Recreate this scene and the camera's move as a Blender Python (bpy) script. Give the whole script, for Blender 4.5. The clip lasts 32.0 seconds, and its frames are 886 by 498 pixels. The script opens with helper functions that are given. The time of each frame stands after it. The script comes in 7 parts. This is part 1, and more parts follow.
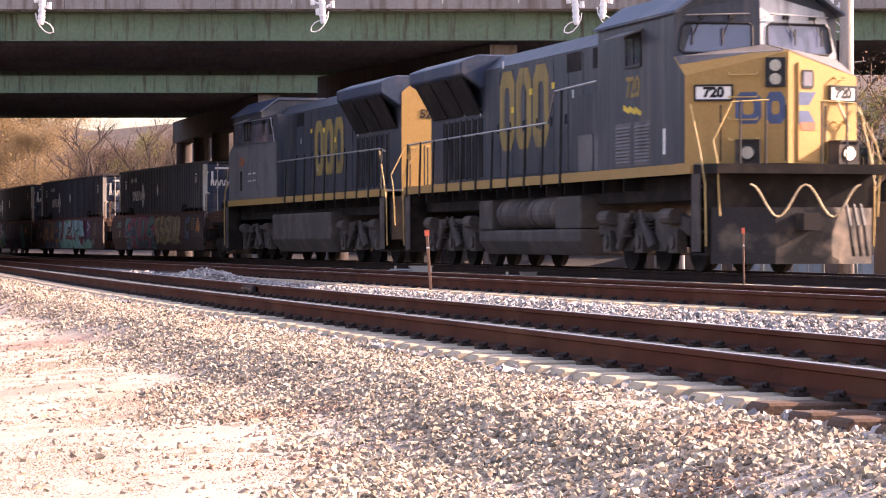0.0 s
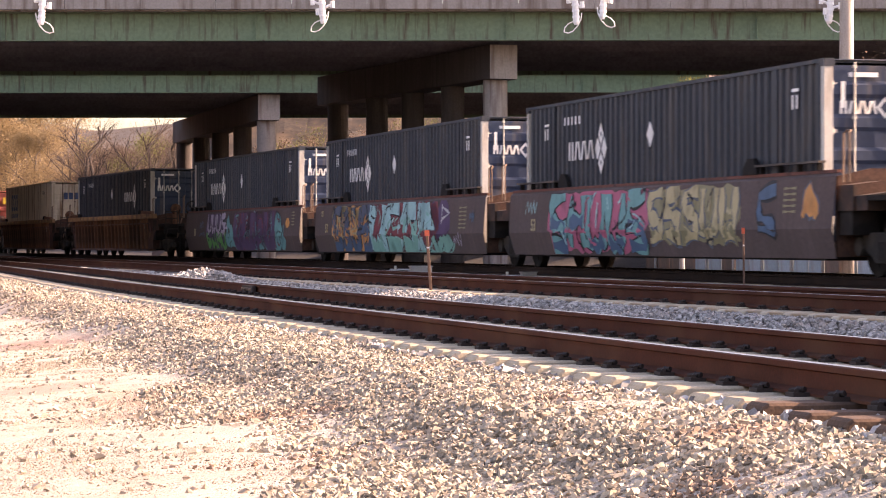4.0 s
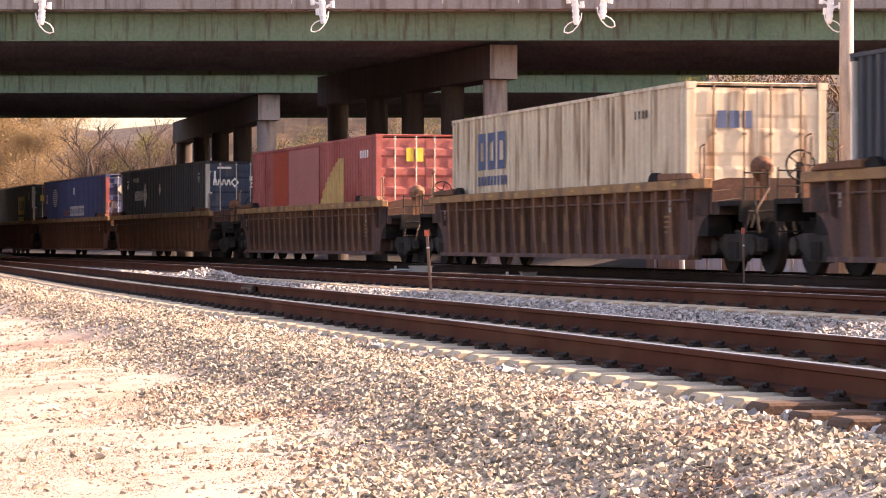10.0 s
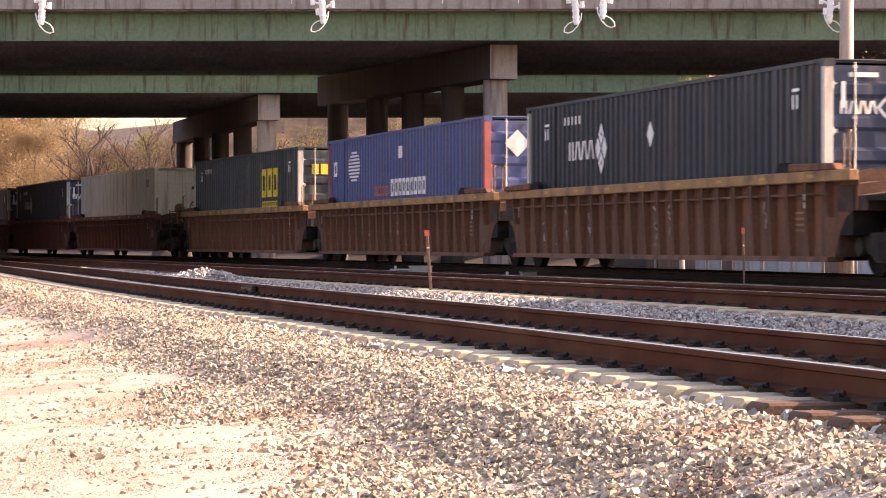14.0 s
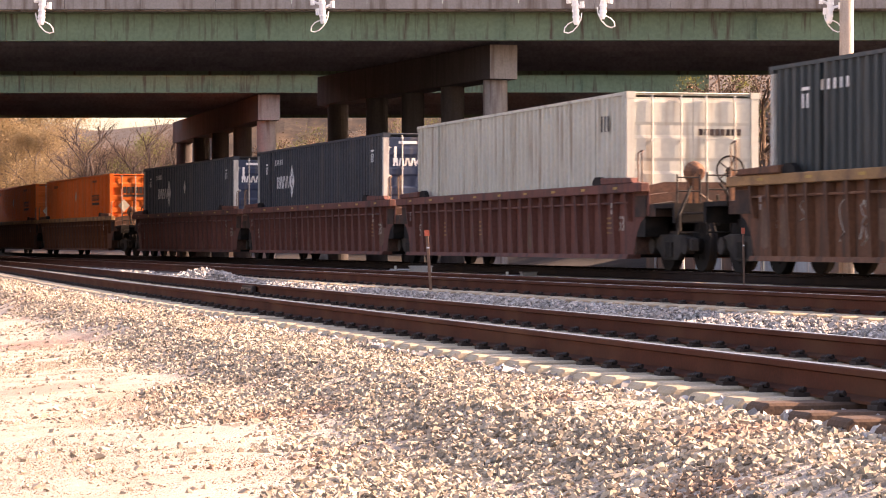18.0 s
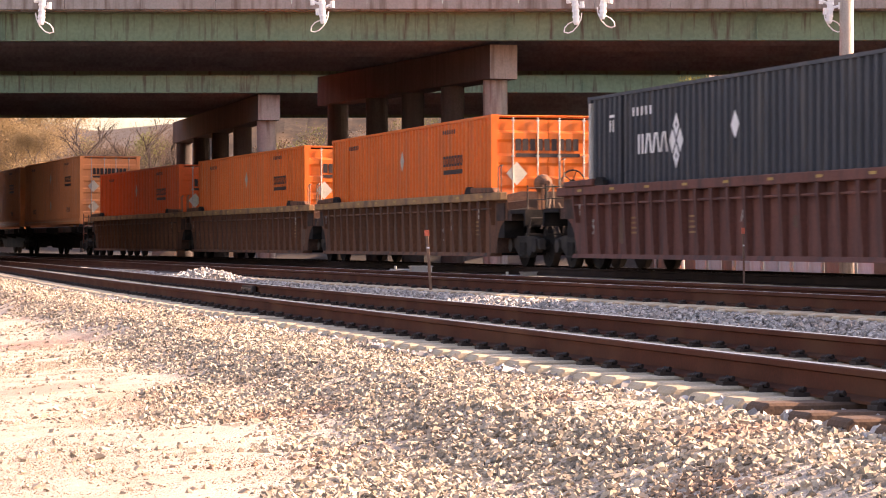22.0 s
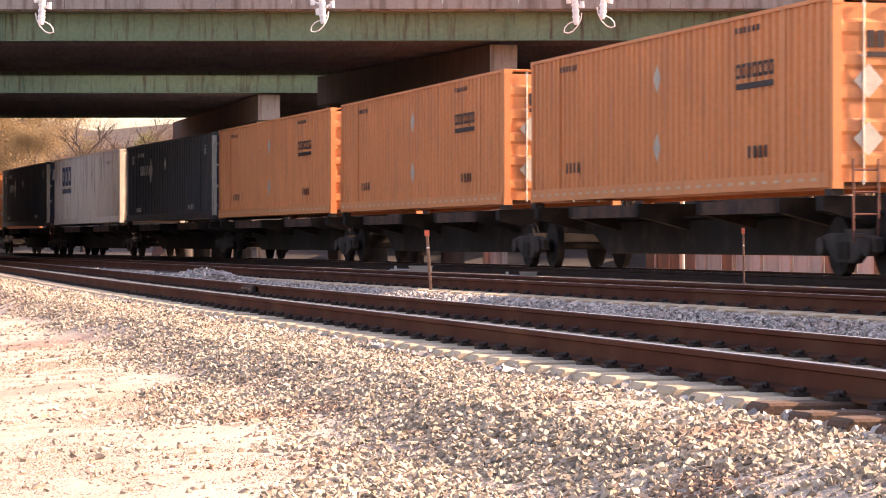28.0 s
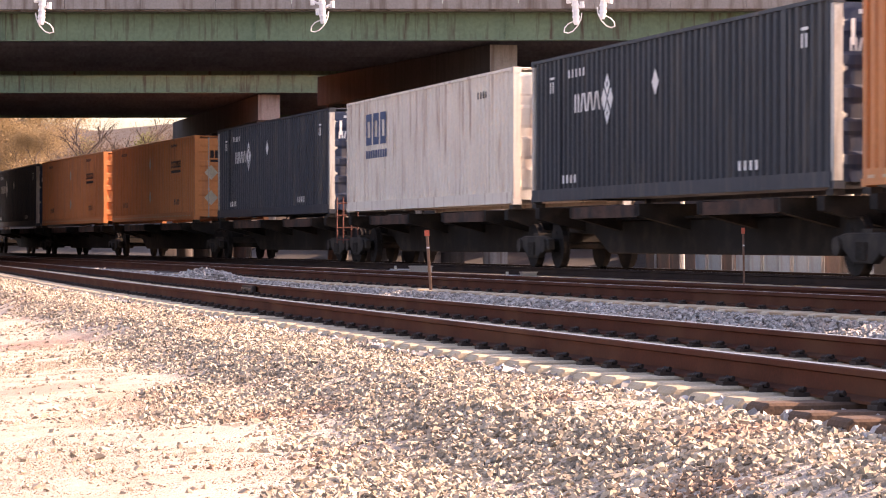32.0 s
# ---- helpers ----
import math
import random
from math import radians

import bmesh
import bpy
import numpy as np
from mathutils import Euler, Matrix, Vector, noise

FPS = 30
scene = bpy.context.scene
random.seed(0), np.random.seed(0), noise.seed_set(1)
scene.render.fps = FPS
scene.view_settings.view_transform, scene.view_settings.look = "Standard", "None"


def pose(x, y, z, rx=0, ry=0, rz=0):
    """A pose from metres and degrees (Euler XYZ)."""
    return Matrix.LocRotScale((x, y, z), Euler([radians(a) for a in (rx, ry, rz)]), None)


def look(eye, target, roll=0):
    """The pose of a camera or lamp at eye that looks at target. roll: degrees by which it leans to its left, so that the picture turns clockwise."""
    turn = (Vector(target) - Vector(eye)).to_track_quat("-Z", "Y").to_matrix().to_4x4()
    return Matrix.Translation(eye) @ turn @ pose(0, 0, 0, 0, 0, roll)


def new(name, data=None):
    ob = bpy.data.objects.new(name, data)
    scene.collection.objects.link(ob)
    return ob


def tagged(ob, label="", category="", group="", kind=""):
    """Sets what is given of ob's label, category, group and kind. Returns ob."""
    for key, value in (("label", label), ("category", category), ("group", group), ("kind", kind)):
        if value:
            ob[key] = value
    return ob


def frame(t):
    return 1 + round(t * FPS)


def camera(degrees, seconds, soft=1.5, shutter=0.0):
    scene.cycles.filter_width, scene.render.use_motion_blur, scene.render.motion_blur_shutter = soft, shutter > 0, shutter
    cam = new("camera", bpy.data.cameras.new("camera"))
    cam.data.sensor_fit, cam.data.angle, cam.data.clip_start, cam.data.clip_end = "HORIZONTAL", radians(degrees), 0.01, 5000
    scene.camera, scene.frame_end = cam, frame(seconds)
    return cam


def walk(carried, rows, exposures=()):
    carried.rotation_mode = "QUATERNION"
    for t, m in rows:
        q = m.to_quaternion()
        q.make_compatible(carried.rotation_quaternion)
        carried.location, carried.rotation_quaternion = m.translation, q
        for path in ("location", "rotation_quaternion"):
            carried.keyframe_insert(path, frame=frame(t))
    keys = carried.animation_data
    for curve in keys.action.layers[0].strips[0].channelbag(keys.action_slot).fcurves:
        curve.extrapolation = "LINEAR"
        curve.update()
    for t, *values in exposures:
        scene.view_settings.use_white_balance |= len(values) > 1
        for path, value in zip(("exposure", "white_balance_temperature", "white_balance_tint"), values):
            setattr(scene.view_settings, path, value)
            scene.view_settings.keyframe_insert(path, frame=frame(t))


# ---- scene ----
cam = camera(18.09, 32.0, soft=1.05, shutter=0.25)
EYE = (0.0, 0.0, 0.5)
CAM_ROWS = [(0.0, pose(*EYE, 89.885, 0, 0)), (32.0, pose(*EYE, 89.885, 0, 0))]
walk(cam, CAM_ROWS, exposures=[(0.0, 2.12, 7100, 37), (5.0, 2.12, 7700, 33), (26.0, 2.12, 7900, 33), (32.0, 2.15, 7600, 35)])

# ---- light: low autumn sun from beyond the tracks, clear sky ----
SUN_AZ, SUN_EL = radians(97.0), radians(25.5)      # turned from -y towards +x
SUN_TO = Vector((math.sin(SUN_AZ) * math.cos(SUN_EL), -math.cos(SUN_AZ) * math.cos(SUN_EL), math.sin(SUN_EL)))
world = bpy.data.worlds.new("sky")
scene.world = world
world.use_nodes = True
sky = world.node_tree.nodes.new("ShaderNodeTexSky")
sky.sky_type, sky.sun_disc = "NISHITA", False
sky.sun_elevation, sky.sun_rotation = SUN_EL, math.atan2(SUN_TO.x, SUN_TO.y)
sky.dust_density = 2.0
back = world.node_tree.nodes["Background"]
back.inputs["Strength"].default_value = 0.105
world.node_tree.links.new(sky.outputs[0], back.inputs[0])
sun_data = bpy.data.lights.new("sun", "SUN")
sun_data.energy, sun_data.angle, sun_data.color = 4.15, radians(0.55), (1.0, 0.86, 0.68)
sun = new("sun", sun_data)
sun.matrix_world = look(SUN_TO * 60, (0, 0, 0))


# ---- materials ----
def material(name, base, rough=0.8, metal=0.0, vary=0.25, scale=3.0, fine=40.0, bump=0.15, stain=None, stain_amount=0.35,
             stain_scale=1.2, streak=False, per_object=0.0, per_island=0.0, spec=0.3, bump_dist=0.01):
    """Base colour with variation at two scales, stains, relief."""
    m = bpy.data.materials.new(name)
    m.use_nodes = True
    nt = m.node_tree
    N, L = nt.nodes, nt.links
    bsdf = N["Principled BSDF"]
    co = N.new("ShaderNodeTexCoord")
    mp = N.new("ShaderNodeMapping")
    L.new(co.outputs["Object"], mp.inputs["Vector"])
    n1 = N.new("ShaderNodeTexNoise")
    n1.inputs["Scale"].default_value, n1.inputs["Detail"].default_value = scale, 6
    n2 = N.new("ShaderNodeTexNoise")
    n2.inputs["Scale"].default_value, n2.inputs["Detail"].default_value = fine, 4
    for n in (n1, n2):
        L.new(mp.outputs[0], n.inputs["Vector"])
    mix = N.new("ShaderNodeMix")
    mix.data_type = "RGBA"
    mix.inputs["A"].default_value = (*[c * (1 - vary) for c in base], 1)
    mix.inputs["B"].default_value = (*[min(1, c * (1 + vary)) for c in base], 1)
    add = N.new("ShaderNodeMath")
    add.operation = "MULTIPLY_ADD"
    add.inputs[1].default_value = 0.5
    L.new(n2.outputs["Fac"], add.inputs[0])
    half = N.new("ShaderNodeMath")
    half.operation = "MULTIPLY"
    half.inputs[1].default_value = 0.5
    L.new(n1.outputs["Fac"], half.inputs[0])
    L.new(half.outputs[0], add.inputs[2])
    con = N.new("ShaderNodeMapRange")
    con.inputs[1].default_value, con.inputs[2].default_value = 0.34, 0.66
    L.new(add.outputs[0], con.inputs[0])
    L.new(con.outputs[0], mix.inputs["Factor"])
    colour = mix.outputs["Result"]
    if stain:
        ns = N.new("ShaderNodeTexNoise")
        ns.inputs["Scale"].default_value, ns.inputs["Detail"].default_value = stain_scale, 8
        ms = N.new("ShaderNodeMapping")
        L.new(co.outputs["Object"], ms.inputs["Vector"])
        if streak:
            ms.inputs["Scale"].default_value = (5.0, 5.0, 0.5)
        L.new(ms.outputs[0], ns.inputs["Vector"])
        rs = N.new("ShaderNodeMapRange")
        rs.inputs[1].default_value, rs.inputs[2].default_value = 0.62 - stain_amount * 0.4, 0.82 - stain_amount * 0.4
        L.new(ns.outputs["Fac"], rs.inputs[0])
        mx = N.new("ShaderNodeMix")
        mx.data_type = "RGBA"
        mx.inputs["B"].default_value = (*stain, 1)
        L.new(colour, mx.inputs["A"])
        L.new(rs.outputs[0], mx.inputs["Factor"])
        colour = mx.outputs["Result"]
    for amount, socket in ((per_object, "object"), (per_island, "island")):
        if amount:
            src = N.new("ShaderNodeObjectInfo" if socket == "object" else "ShaderNodeNewGeometry")
            rnd = src.outputs["Random"] if socket == "object" else src.outputs["Random Per Island"]
            hv = N.new("ShaderNodeHueSaturation")
            mr = N.new("ShaderNodeMapRange")
            mr.inputs[3].default_value, mr.inputs[4].default_value = 1 - amount, 1 + amount
            L.new(rnd, mr.inputs[0])
            L.new(mr.outputs[0], hv.inputs["Value"])
            L.new(colour, hv.inputs["Color"])
            colour = hv.outputs["Color"]
    L.new(colour, bsdf.inputs["Base Color"])
    bsdf.inputs["Roughness"].default_value = rough
    bsdf.inputs["Metallic"].default_value = metal
    bsdf.inputs["Specular IOR Level"].default_value = spec
    if bump:
        b = N.new("ShaderNodeBump")
        b.inputs["Strength"].default_value, b.inputs["Distance"].default_value = bump, bump_dist
        L.new(add.outputs[0], b.inputs["Height"])
        L.new(b.outputs[0], bsdf.inputs["Normal"])
    return m


def glow(name, colour, strength):
    m = bpy.data.materials.new(name)
    m.use_nodes = True
    b = m.node_tree.nodes["Principled BSDF"]
    b.inputs["Base Color"].default_value = (*colour, 1)
    b.inputs["Emission Color"].default_value = (*colour, 1)
    b.inputs["Emission Strength"].default_value = strength
    return m


M = {}
M["rail"] = material("rusty_rail", (0.075, 0.025, 0.015), 0.8, 0.0, 0.3, 2, 60, 0.2, (0.10, 0.042, 0.024), spec=0.08)
# darker copy of the rusty rail, for the shade beneath the train
M["rail_shaded"] = material("shade_dark_rail", (0.03, 0.019, 0.016), 0.8, 0.0, 0.3, 2, 60, 0.2, (0.05, 0.03, 0.022), spec=0.08)
M["rail_head"] = material("worn_steel", (0.42, 0.40, 0.38), 0.38, 0.9, 0.15, 3, 50, 0.05)
M["concrete_tie"] = material("concrete_tie", (0.47, 0.39, 0.28), 0.9, 0, 0.18, 4, 60, 0.3, (0.30, 0.2, 0.12), 0.3, 3, per_object=0.12)
M["wood_tie"] = material("wood_tie", (0.10, 0.06, 0.04), 0.95, 0, 0.4, 4, 60, 0.6, (0.05, 0.03, 0.02))
M["clip"] = material("dark_clip", (0.035, 0.024, 0.02), 0.8)
M["ballast"] = material("ballast_stone", (0.355, 0.292, 0.218), 0.92, 0, 0.25, 12, 90, 0.3, (0.27, 0.16, 0.11), 0.12, 1.0, per_island=0.55)
M["concrete"] = material("bridge_concrete", (0.30, 0.265, 0.24), 0.92, 0, 0.16, 0.8, 14, 0.3, (0.16, 0.12, 0.10), 0.35, 0.9, True)
M["girder"] = material("green_girder_paint", (0.15, 0.215, 0.135), 0.6, 0, 0.18, 0.5, 8, 0.1, (0.085, 0.065, 0.045), 0.24, 1.2, True)
# stained concrete, its base darkened to carry the shade under the deck
M["pier"] = material("stained_shade_dark_concrete", (0.066, 0.053, 0.048), 0.92, 0, 0.25, 0.8, 14, 0.3, (0.05, 0.04, 0.034), 0.42, 0.8, True)
# one dull tone for inner girders, bearings and the soffit sheet
M["girder_dark"] = material("under_deck_tone", (0.145, 0.138, 0.155), 0.85, 0, 0.3, 0.6, 8, 0.1)
M["slate"] = material("dark_slate_paint", (0.036, 0.041, 0.051), 0.5, 0, 0.18, 0.7, 12, 0.08, (0.09, 0.08, 0.075), 0.25, 1.0, True, per_object=0.12)
M["cream"] = material("cream_paint", (0.68, 0.56, 0.40), 0.6, 0, 0.1, 0.7, 12, 0.08, (0.27, 0.15, 0.08), 0.31, 0.9, True)
M["pale"] = material("pale_grey_paint", (0.54, 0.515, 0.43), 0.6, 0, 0.1, 0.7, 12, 0.08, (0.3, 0.22, 0.15), 0.2, 0.9, True)
M["red"] = material("faded_red_paint", (0.42, 0.12, 0.10), 0.6, 0, 0.2, 0.7, 12, 0.08, (0.3, 0.05, 0.03), 0.4, 0.5)
M["blue"] = material("blue_paint", (0.082, 0.105, 0.225), 0.5, 0, 0.14, 0.7, 12, 0.08, (0.1, 0.1, 0.14), 0.25, 1.0, True)
M["green"] = material("dark_green_paint", (0.035, 0.043, 0.044), 0.5, 0, 0.14, 0.7, 12, 0.08, (0.1, 0.09, 0.08), 0.25, 1.0, True)
M["orange"] = material("orange_paint", (0.74, 0.15, 0.02), 0.5, 0, 0.1, 0.7, 12, 0.08, (0.55, 0.15, 0.05), 0.25, 0.9, True)
M["orange_faded"] = material("faded_orange_paint", (0.69, 0.262, 0.10), 0.55, 0, 0.10, 0.7, 12, 0.08, (0.5, 0.2, 0.1), 0.18, 0.9, True)
M["orange_red"] = material("red_orange_paint", (0.82, 0.12, 0.02), 0.5, 0, 0.1, 0.7, 12, 0.08, (0.6, 0.12, 0.04), 0.2, 0.9, True)
M["white"] = material("white_paint", (0.78, 0.76, 0.72), 0.55, 0, 0.08, 2, 20, 0.05, (0.4, 0.34, 0.27), 0.2)
M["slate_door"] = material("dark_blue_door_paint", (0.03, 0.044, 0.08), 0.45, 0, 0.15, 0.9, 12, 0.08, (0.1, 0.09, 0.09), 0.22, 1.0, True)
M["rusty_rod"] = material("rusty_rod", (0.20, 0.13, 0.09), 0.7, 0.2, 0.3, 3, 40, 0.1)
M["white_box"] = material("stained_white_paint", (0.80, 0.71, 0.60), 0.6, 0, 0.08, 0.7, 12, 0.08, (0.42, 0.27, 0.2), 0.2, 0.9, True)
M["steel"] = material("zinc_rod", (0.42, 0.40, 0.37), 0.4, 0.6, 0.15, 3, 40, 0.05)
M["rust_well"] = material("rusty_ochre_well", (0.11, 0.057, 0.047), 0.85, 0, 0.35, 0.9, 18, 0.2, (0.24, 0.12, 0.055), 0.25, 0.8, True, per_object=0.12)
M["rust_rib"] = material("lighter_rust_rib", (0.21, 0.095, 0.05), 0.85, 0, 0.35, 2, 20, 0.2, (0.09, 0.05, 0.035), 0.35, 2.2, True, per_object=0.3)
M["chord"] = material("weathered_ochre_chord", (0.36, 0.195, 0.085), 0.8, 0, 0.25, 1.5, 18, 0.2, (0.12, 0.07, 0.05), 0.35, 1.4)
M["maroon_well"] = material("maroon_well", (0.165, 0.061, 0.044), 0.8, 0, 0.25, 0.9, 18, 0.2, (0.08, 0.04, 0.034), 0.35, 0.9, True, per_object=0.1)
M["brown_well"] = material("brown_well", (0.185, 0.078, 0.042), 0.85, 0, 0.3, 0.9, 18, 0.2, (0.07, 0.04, 0.028), 0.36, 0.9, True, per_object=0.1)
M["graffiti_well"] = material("dull_maroon_side", (0.115, 0.078, 0.07), 0.8, 0, 0.25, 0.9, 18, 0.1, (0.10, 0.07, 0.06), 0.35, 1.2, True)
M["grimy_rust"] = material("grimy_rusty_steel", (0.085, 0.042, 0.028), 0.85, 0, 0.4, 1.5, 20, 0.3, (0.03, 0.022, 0.018), 0.4, 1.6)
M["ochre_patch"] = material("scraped_ochre_paint", (0.235, 0.125, 0.055), 0.85, 0, 0.35, 3, 20, 0.1, (0.12, 0.06, 0.04), 0.35, 3.0, True)
M["dull_patch"] = material("dull_tan_overpaint", (0.17, 0.095, 0.06), 0.85, 0, 0.3, 3, 20, 0.1, (0.12, 0.06, 0.045), 0.35, 3.0, True)
M["chalk"] = material("worn_white_stencil", (0.45, 0.40, 0.34), 0.9, 0, 0.3, 6, 40, 0.0, (0.2, 0.12, 0.1), 0.3, 5.0)
M["black"] = material("grimy_black", (0.017, 0.014, 0.0125), 0.8, 0, 0.35, 2, 30, 0.2, (0.04, 0.03, 0.024), 0.3, 2, spec=0.15)
M["truck"] = material("grimy_truck", (0.03, 0.024, 0.02), 0.85, 0, 0.35, 2, 30, 0.2, (0.065, 0.05, 0.04), 0.35, 2)
M["navy"] = material("dark_blue_paint", (0.038, 0.045, 0.058), 0.45, 0, 0.25, 0.7, 14, 0.06, (0.085, 0.08, 0.08), 0.36, 1.0, True)
M["yellow"] = material("loco_yellow", (0.40, 0.235, 0.075), 0.5, 0, 0.12, 1, 16, 0.06, (0.4, 0.25, 0.08), 0.25, 1.2, True)
M["loco_grey"] = material("dusty_grey_paint", (0.15, 0.14, 0.135), 0.65, 0, 0.2, 0.8, 14, 0.06, (0.08, 0.075, 0.075), 0.3, 1.2)
M["tank"] = material("dusty_tank", (0.08, 0.064, 0.055), 0.85, 0, 0.25, 1, 18, 0.15, (0.14, 0.11, 0.09), 0.35, 1.5)


# ---- mesh helpers ----
def box(bm, x0, x1, y0, y1, z0, z1):
    v = [bm.verts.new((x, y, z)) for z in (z0, z1) for y in (y0, y1) for x in (x0, x1)]
    for f in ((0, 2, 3, 1), (4, 5, 7, 6), (0, 1, 5, 4), (2, 6, 7, 3), (0, 4, 6, 2), (1, 3, 7, 5)):
        bm.faces.new([v[i] for i in f])


def prism(bm, profile, a0, a1, axis="x"):
    """A closed profile drawn out along an axis. Profile points are (y, z) for x, (x, z) for y, (x, y) for z."""
    def at(p, a):
        return (a, p[0], p[1]) if axis == "x" else (p[0], a, p[1]) if axis == "y" else (p[0], p[1], a)
    lo = [bm.verts.new(at(p, a0)) for p in profile]
    hi = [bm.verts.new(at(p, a1)) for p in profile]
    n = len(profile)
    faces = [bm.faces.new(lo[::-1]), bm.faces.new(hi)]
    for i in range(n):
        faces.append(bm.faces.new((lo[i], lo[(i + 1) % n], hi[(i + 1) % n], hi[i])))
    bmesh.ops.recalc_face_normals(bm, faces=faces)


def rod(bm, p0, p1, r, seg=8, r1=None):
    p0, p1 = Vector(p0), Vector(p1)
    d = (p1 - p0).normalized()
    u = d.orthogonal().normalized()
    w = d.cross(u)
    r1 = r if r1 is None else r1
    rings = []
    for p, q in ((p0, r), (p1, r1)):
        rings.append([bm.verts.new(p + (u * math.cos(2 * math.pi * i / seg) + w * math.sin(2 * math.pi * i / seg)) * q) for i in range(seg)])
    for i in range(seg):
        j = (i + 1) % seg
        bm.faces.new((rings[0][i], rings[0][j], rings[1][j], rings[1][i]))
    bm.faces.new(rings[0][::-1])
    bm.faces.new(rings[1])


def pipe(bm, pts, r, seg=6):
    """One swept tube through the points."""
    pts = [Vector(q) for q in pts]
    rings, u = [], None
    for k, q in enumerate(pts):
        d = (pts[min(k + 1, len(pts) - 1)] - pts[max(k - 1, 0)])
        d = d.normalized() if d.length > 1e-6 else Vector((1, 0, 0))
        u = d.orthogonal().normalized() if u is None else (u - d * u.dot(d))
        u = u.normalized() if u.length > 1e-6 else d.orthogonal().normalized()
        w = d.cross(u)
        rings.append([bm.verts.new(q + (u * math.cos(2 * math.pi * i / seg) + w * math.sin(2 * math.pi * i / seg)) * r) for i in range(seg)])
    for a, b in zip(rings, rings[1:]):
        for i in range(seg):
            j = (i + 1) % seg
            bm.faces.new((a[i], a[j], b[j], b[i]))
    bm.faces.new(rings[0][::-1])
    bm.faces.new(rings[-1])


def bevel(bm, w=0.02, seg=2):
    edges = [e for e in bm.edges if len(e.link_faces) == 2 and e.calc_face_angle(0) > 0.6]
    bmesh.ops.bevel(bm, geom=edges, offset=w, segments=seg, profile=0.6, affect="EDGES", clamp_overlap=True)


def mesh_of(name, bm, mat):
    me = bpy.data.meshes.new(name)
    bm.to_mesh(me)
    bm.free()
    me.materials.append(mat)
    return me


def part(name, bm, mat, parent=None, label="", at=None, smooth=False):
    """Links a bmesh, or a mesh, as one object under a thing or part."""
    me = bm if isinstance(bm, bpy.types.Mesh) else mesh_of(name, bm, mat)
    if smooth:
        for p in me.polygons:
            p.use_smooth = True
    ob = new(name, me)
    ob.parent = parent
    if at is not None:
        ob.matrix_basis = at
    if label:
        ob["label"] = label
    return ob


def raw_mesh(name, verts, faces, mat):
    me = bpy.data.meshes.new(name)
    me.from_pydata(verts, [], faces)
    me.materials.append(mat)
    return me


def letters(text, size, mat, bold=0.0, thick=0.004):
    """Mesh of a word in the built-in font, lying in the xy plane, centred."""
    cu = bpy.data.curves.new("letters", "FONT")
    cu.body, cu.size, cu.align_x, cu.align_y, cu.extrude, cu.offset = text, size, "CENTER", "CENTER", thick, bold
    ob = new("letters", cu)
    dep = bpy.context.evaluated_depsgraph_get()
    me = bpy.data.meshes.new_from_object(ob.evaluated_get(dep))
    bpy.data.objects.remove(ob)
    me.materials.clear()
    me.materials.append(mat)
    return me


# ---- the line of the tracks: s runs with the train, heading is its turn from -y ----
def heading(s):
    s = np.clip(s, -70, 28)
    return 0.25312 - 7.179e-4 * s + 2.523e-5 * s ** 2 + 4.316e-7 * s ** 3


LINE_S = np.arange(-520.0, 560.0, 0.5)
_h = heading(LINE_S + 0.25)
LINE_X = np.concatenate(([0.0], np.cumsum(np.sin(_h) * 0.5)[:-1]))
LINE_Y = np.concatenate(([0.0], -np.cumsum(np.cos(_h) * 0.5)[:-1]))
_z = np.argmin(abs(LINE_S))
LINE_X += -0.6675 - LINE_X[_z]
LINE_Y += 67.0 - LINE_Y[_z]


def on_line(s, across=0.0):
    """A place on the train's track: across metres beyond its centre, seen from the camera."""
    a = heading(s)
    w = across + 1.3
    return (np.interp(s, LINE_S, LINE_X) + w * np.cos(a), np.interp(s, LINE_S, LINE_Y) + w * np.sin(a))


def near_offset(s):
    return -10.2 - 0.034 * np.clip(s, -40, 70)


TRACKS = (("near", near_offset, -0.05), ("middle", lambda s: -6.25 + 0 * s, 0.0), ("train", lambda s: 0 * s, 0.0))


# ---- ground: one sheet, with ballast beds along the tracks ----
def bed_height(s, w):
    """Ground height at w across the train's track."""
    base = -0.72
    n1 = near_offset(s)
    h = np.full_like(w, base)
    out = n1 - 1.3 - w + 0.12 * np.sin(s * 0.7) + 0.07 * np.sin(s * 1.9 + 2)      # shoulder, then a steeper foot
    drop = np.clip(out, 0, 0.55) * 0.10 + np.clip(out - 0.55, 0, 0.6) * 0.34 + np.clip(out - 1.15, 0, 9) * 0.085
    h = np.where(w < n1, np.maximum(base, -0.255 - drop), h)
    mid = np.clip((w - n1 - 1.6) / (-6.25 - 1.6 - n1 - 1.6 + 1e-6), 0, 1)
    h = np.where((w >= n1) & (w < -6.25), -0.24 - 0.12 * np.sin(mid * math.pi), h)
    h = np.where((w >= -6.25) & (w <= 0), -0.22 + 0.05 * np.exp(-((w + 2.4) / 0.9) ** 2), h)
    h = np.where(w > 0, -0.23 - np.clip(w - 1.6, 0, 9) * 0.02, h)
    bank = np.clip((w - 14 - 0.05 * (s + 40)) / 14.0, 0, 1)
    return h + 5.2 * bank * bank * (3 - 2 * bank) * np.clip((-s + 15) / 30.0, 0, 1)


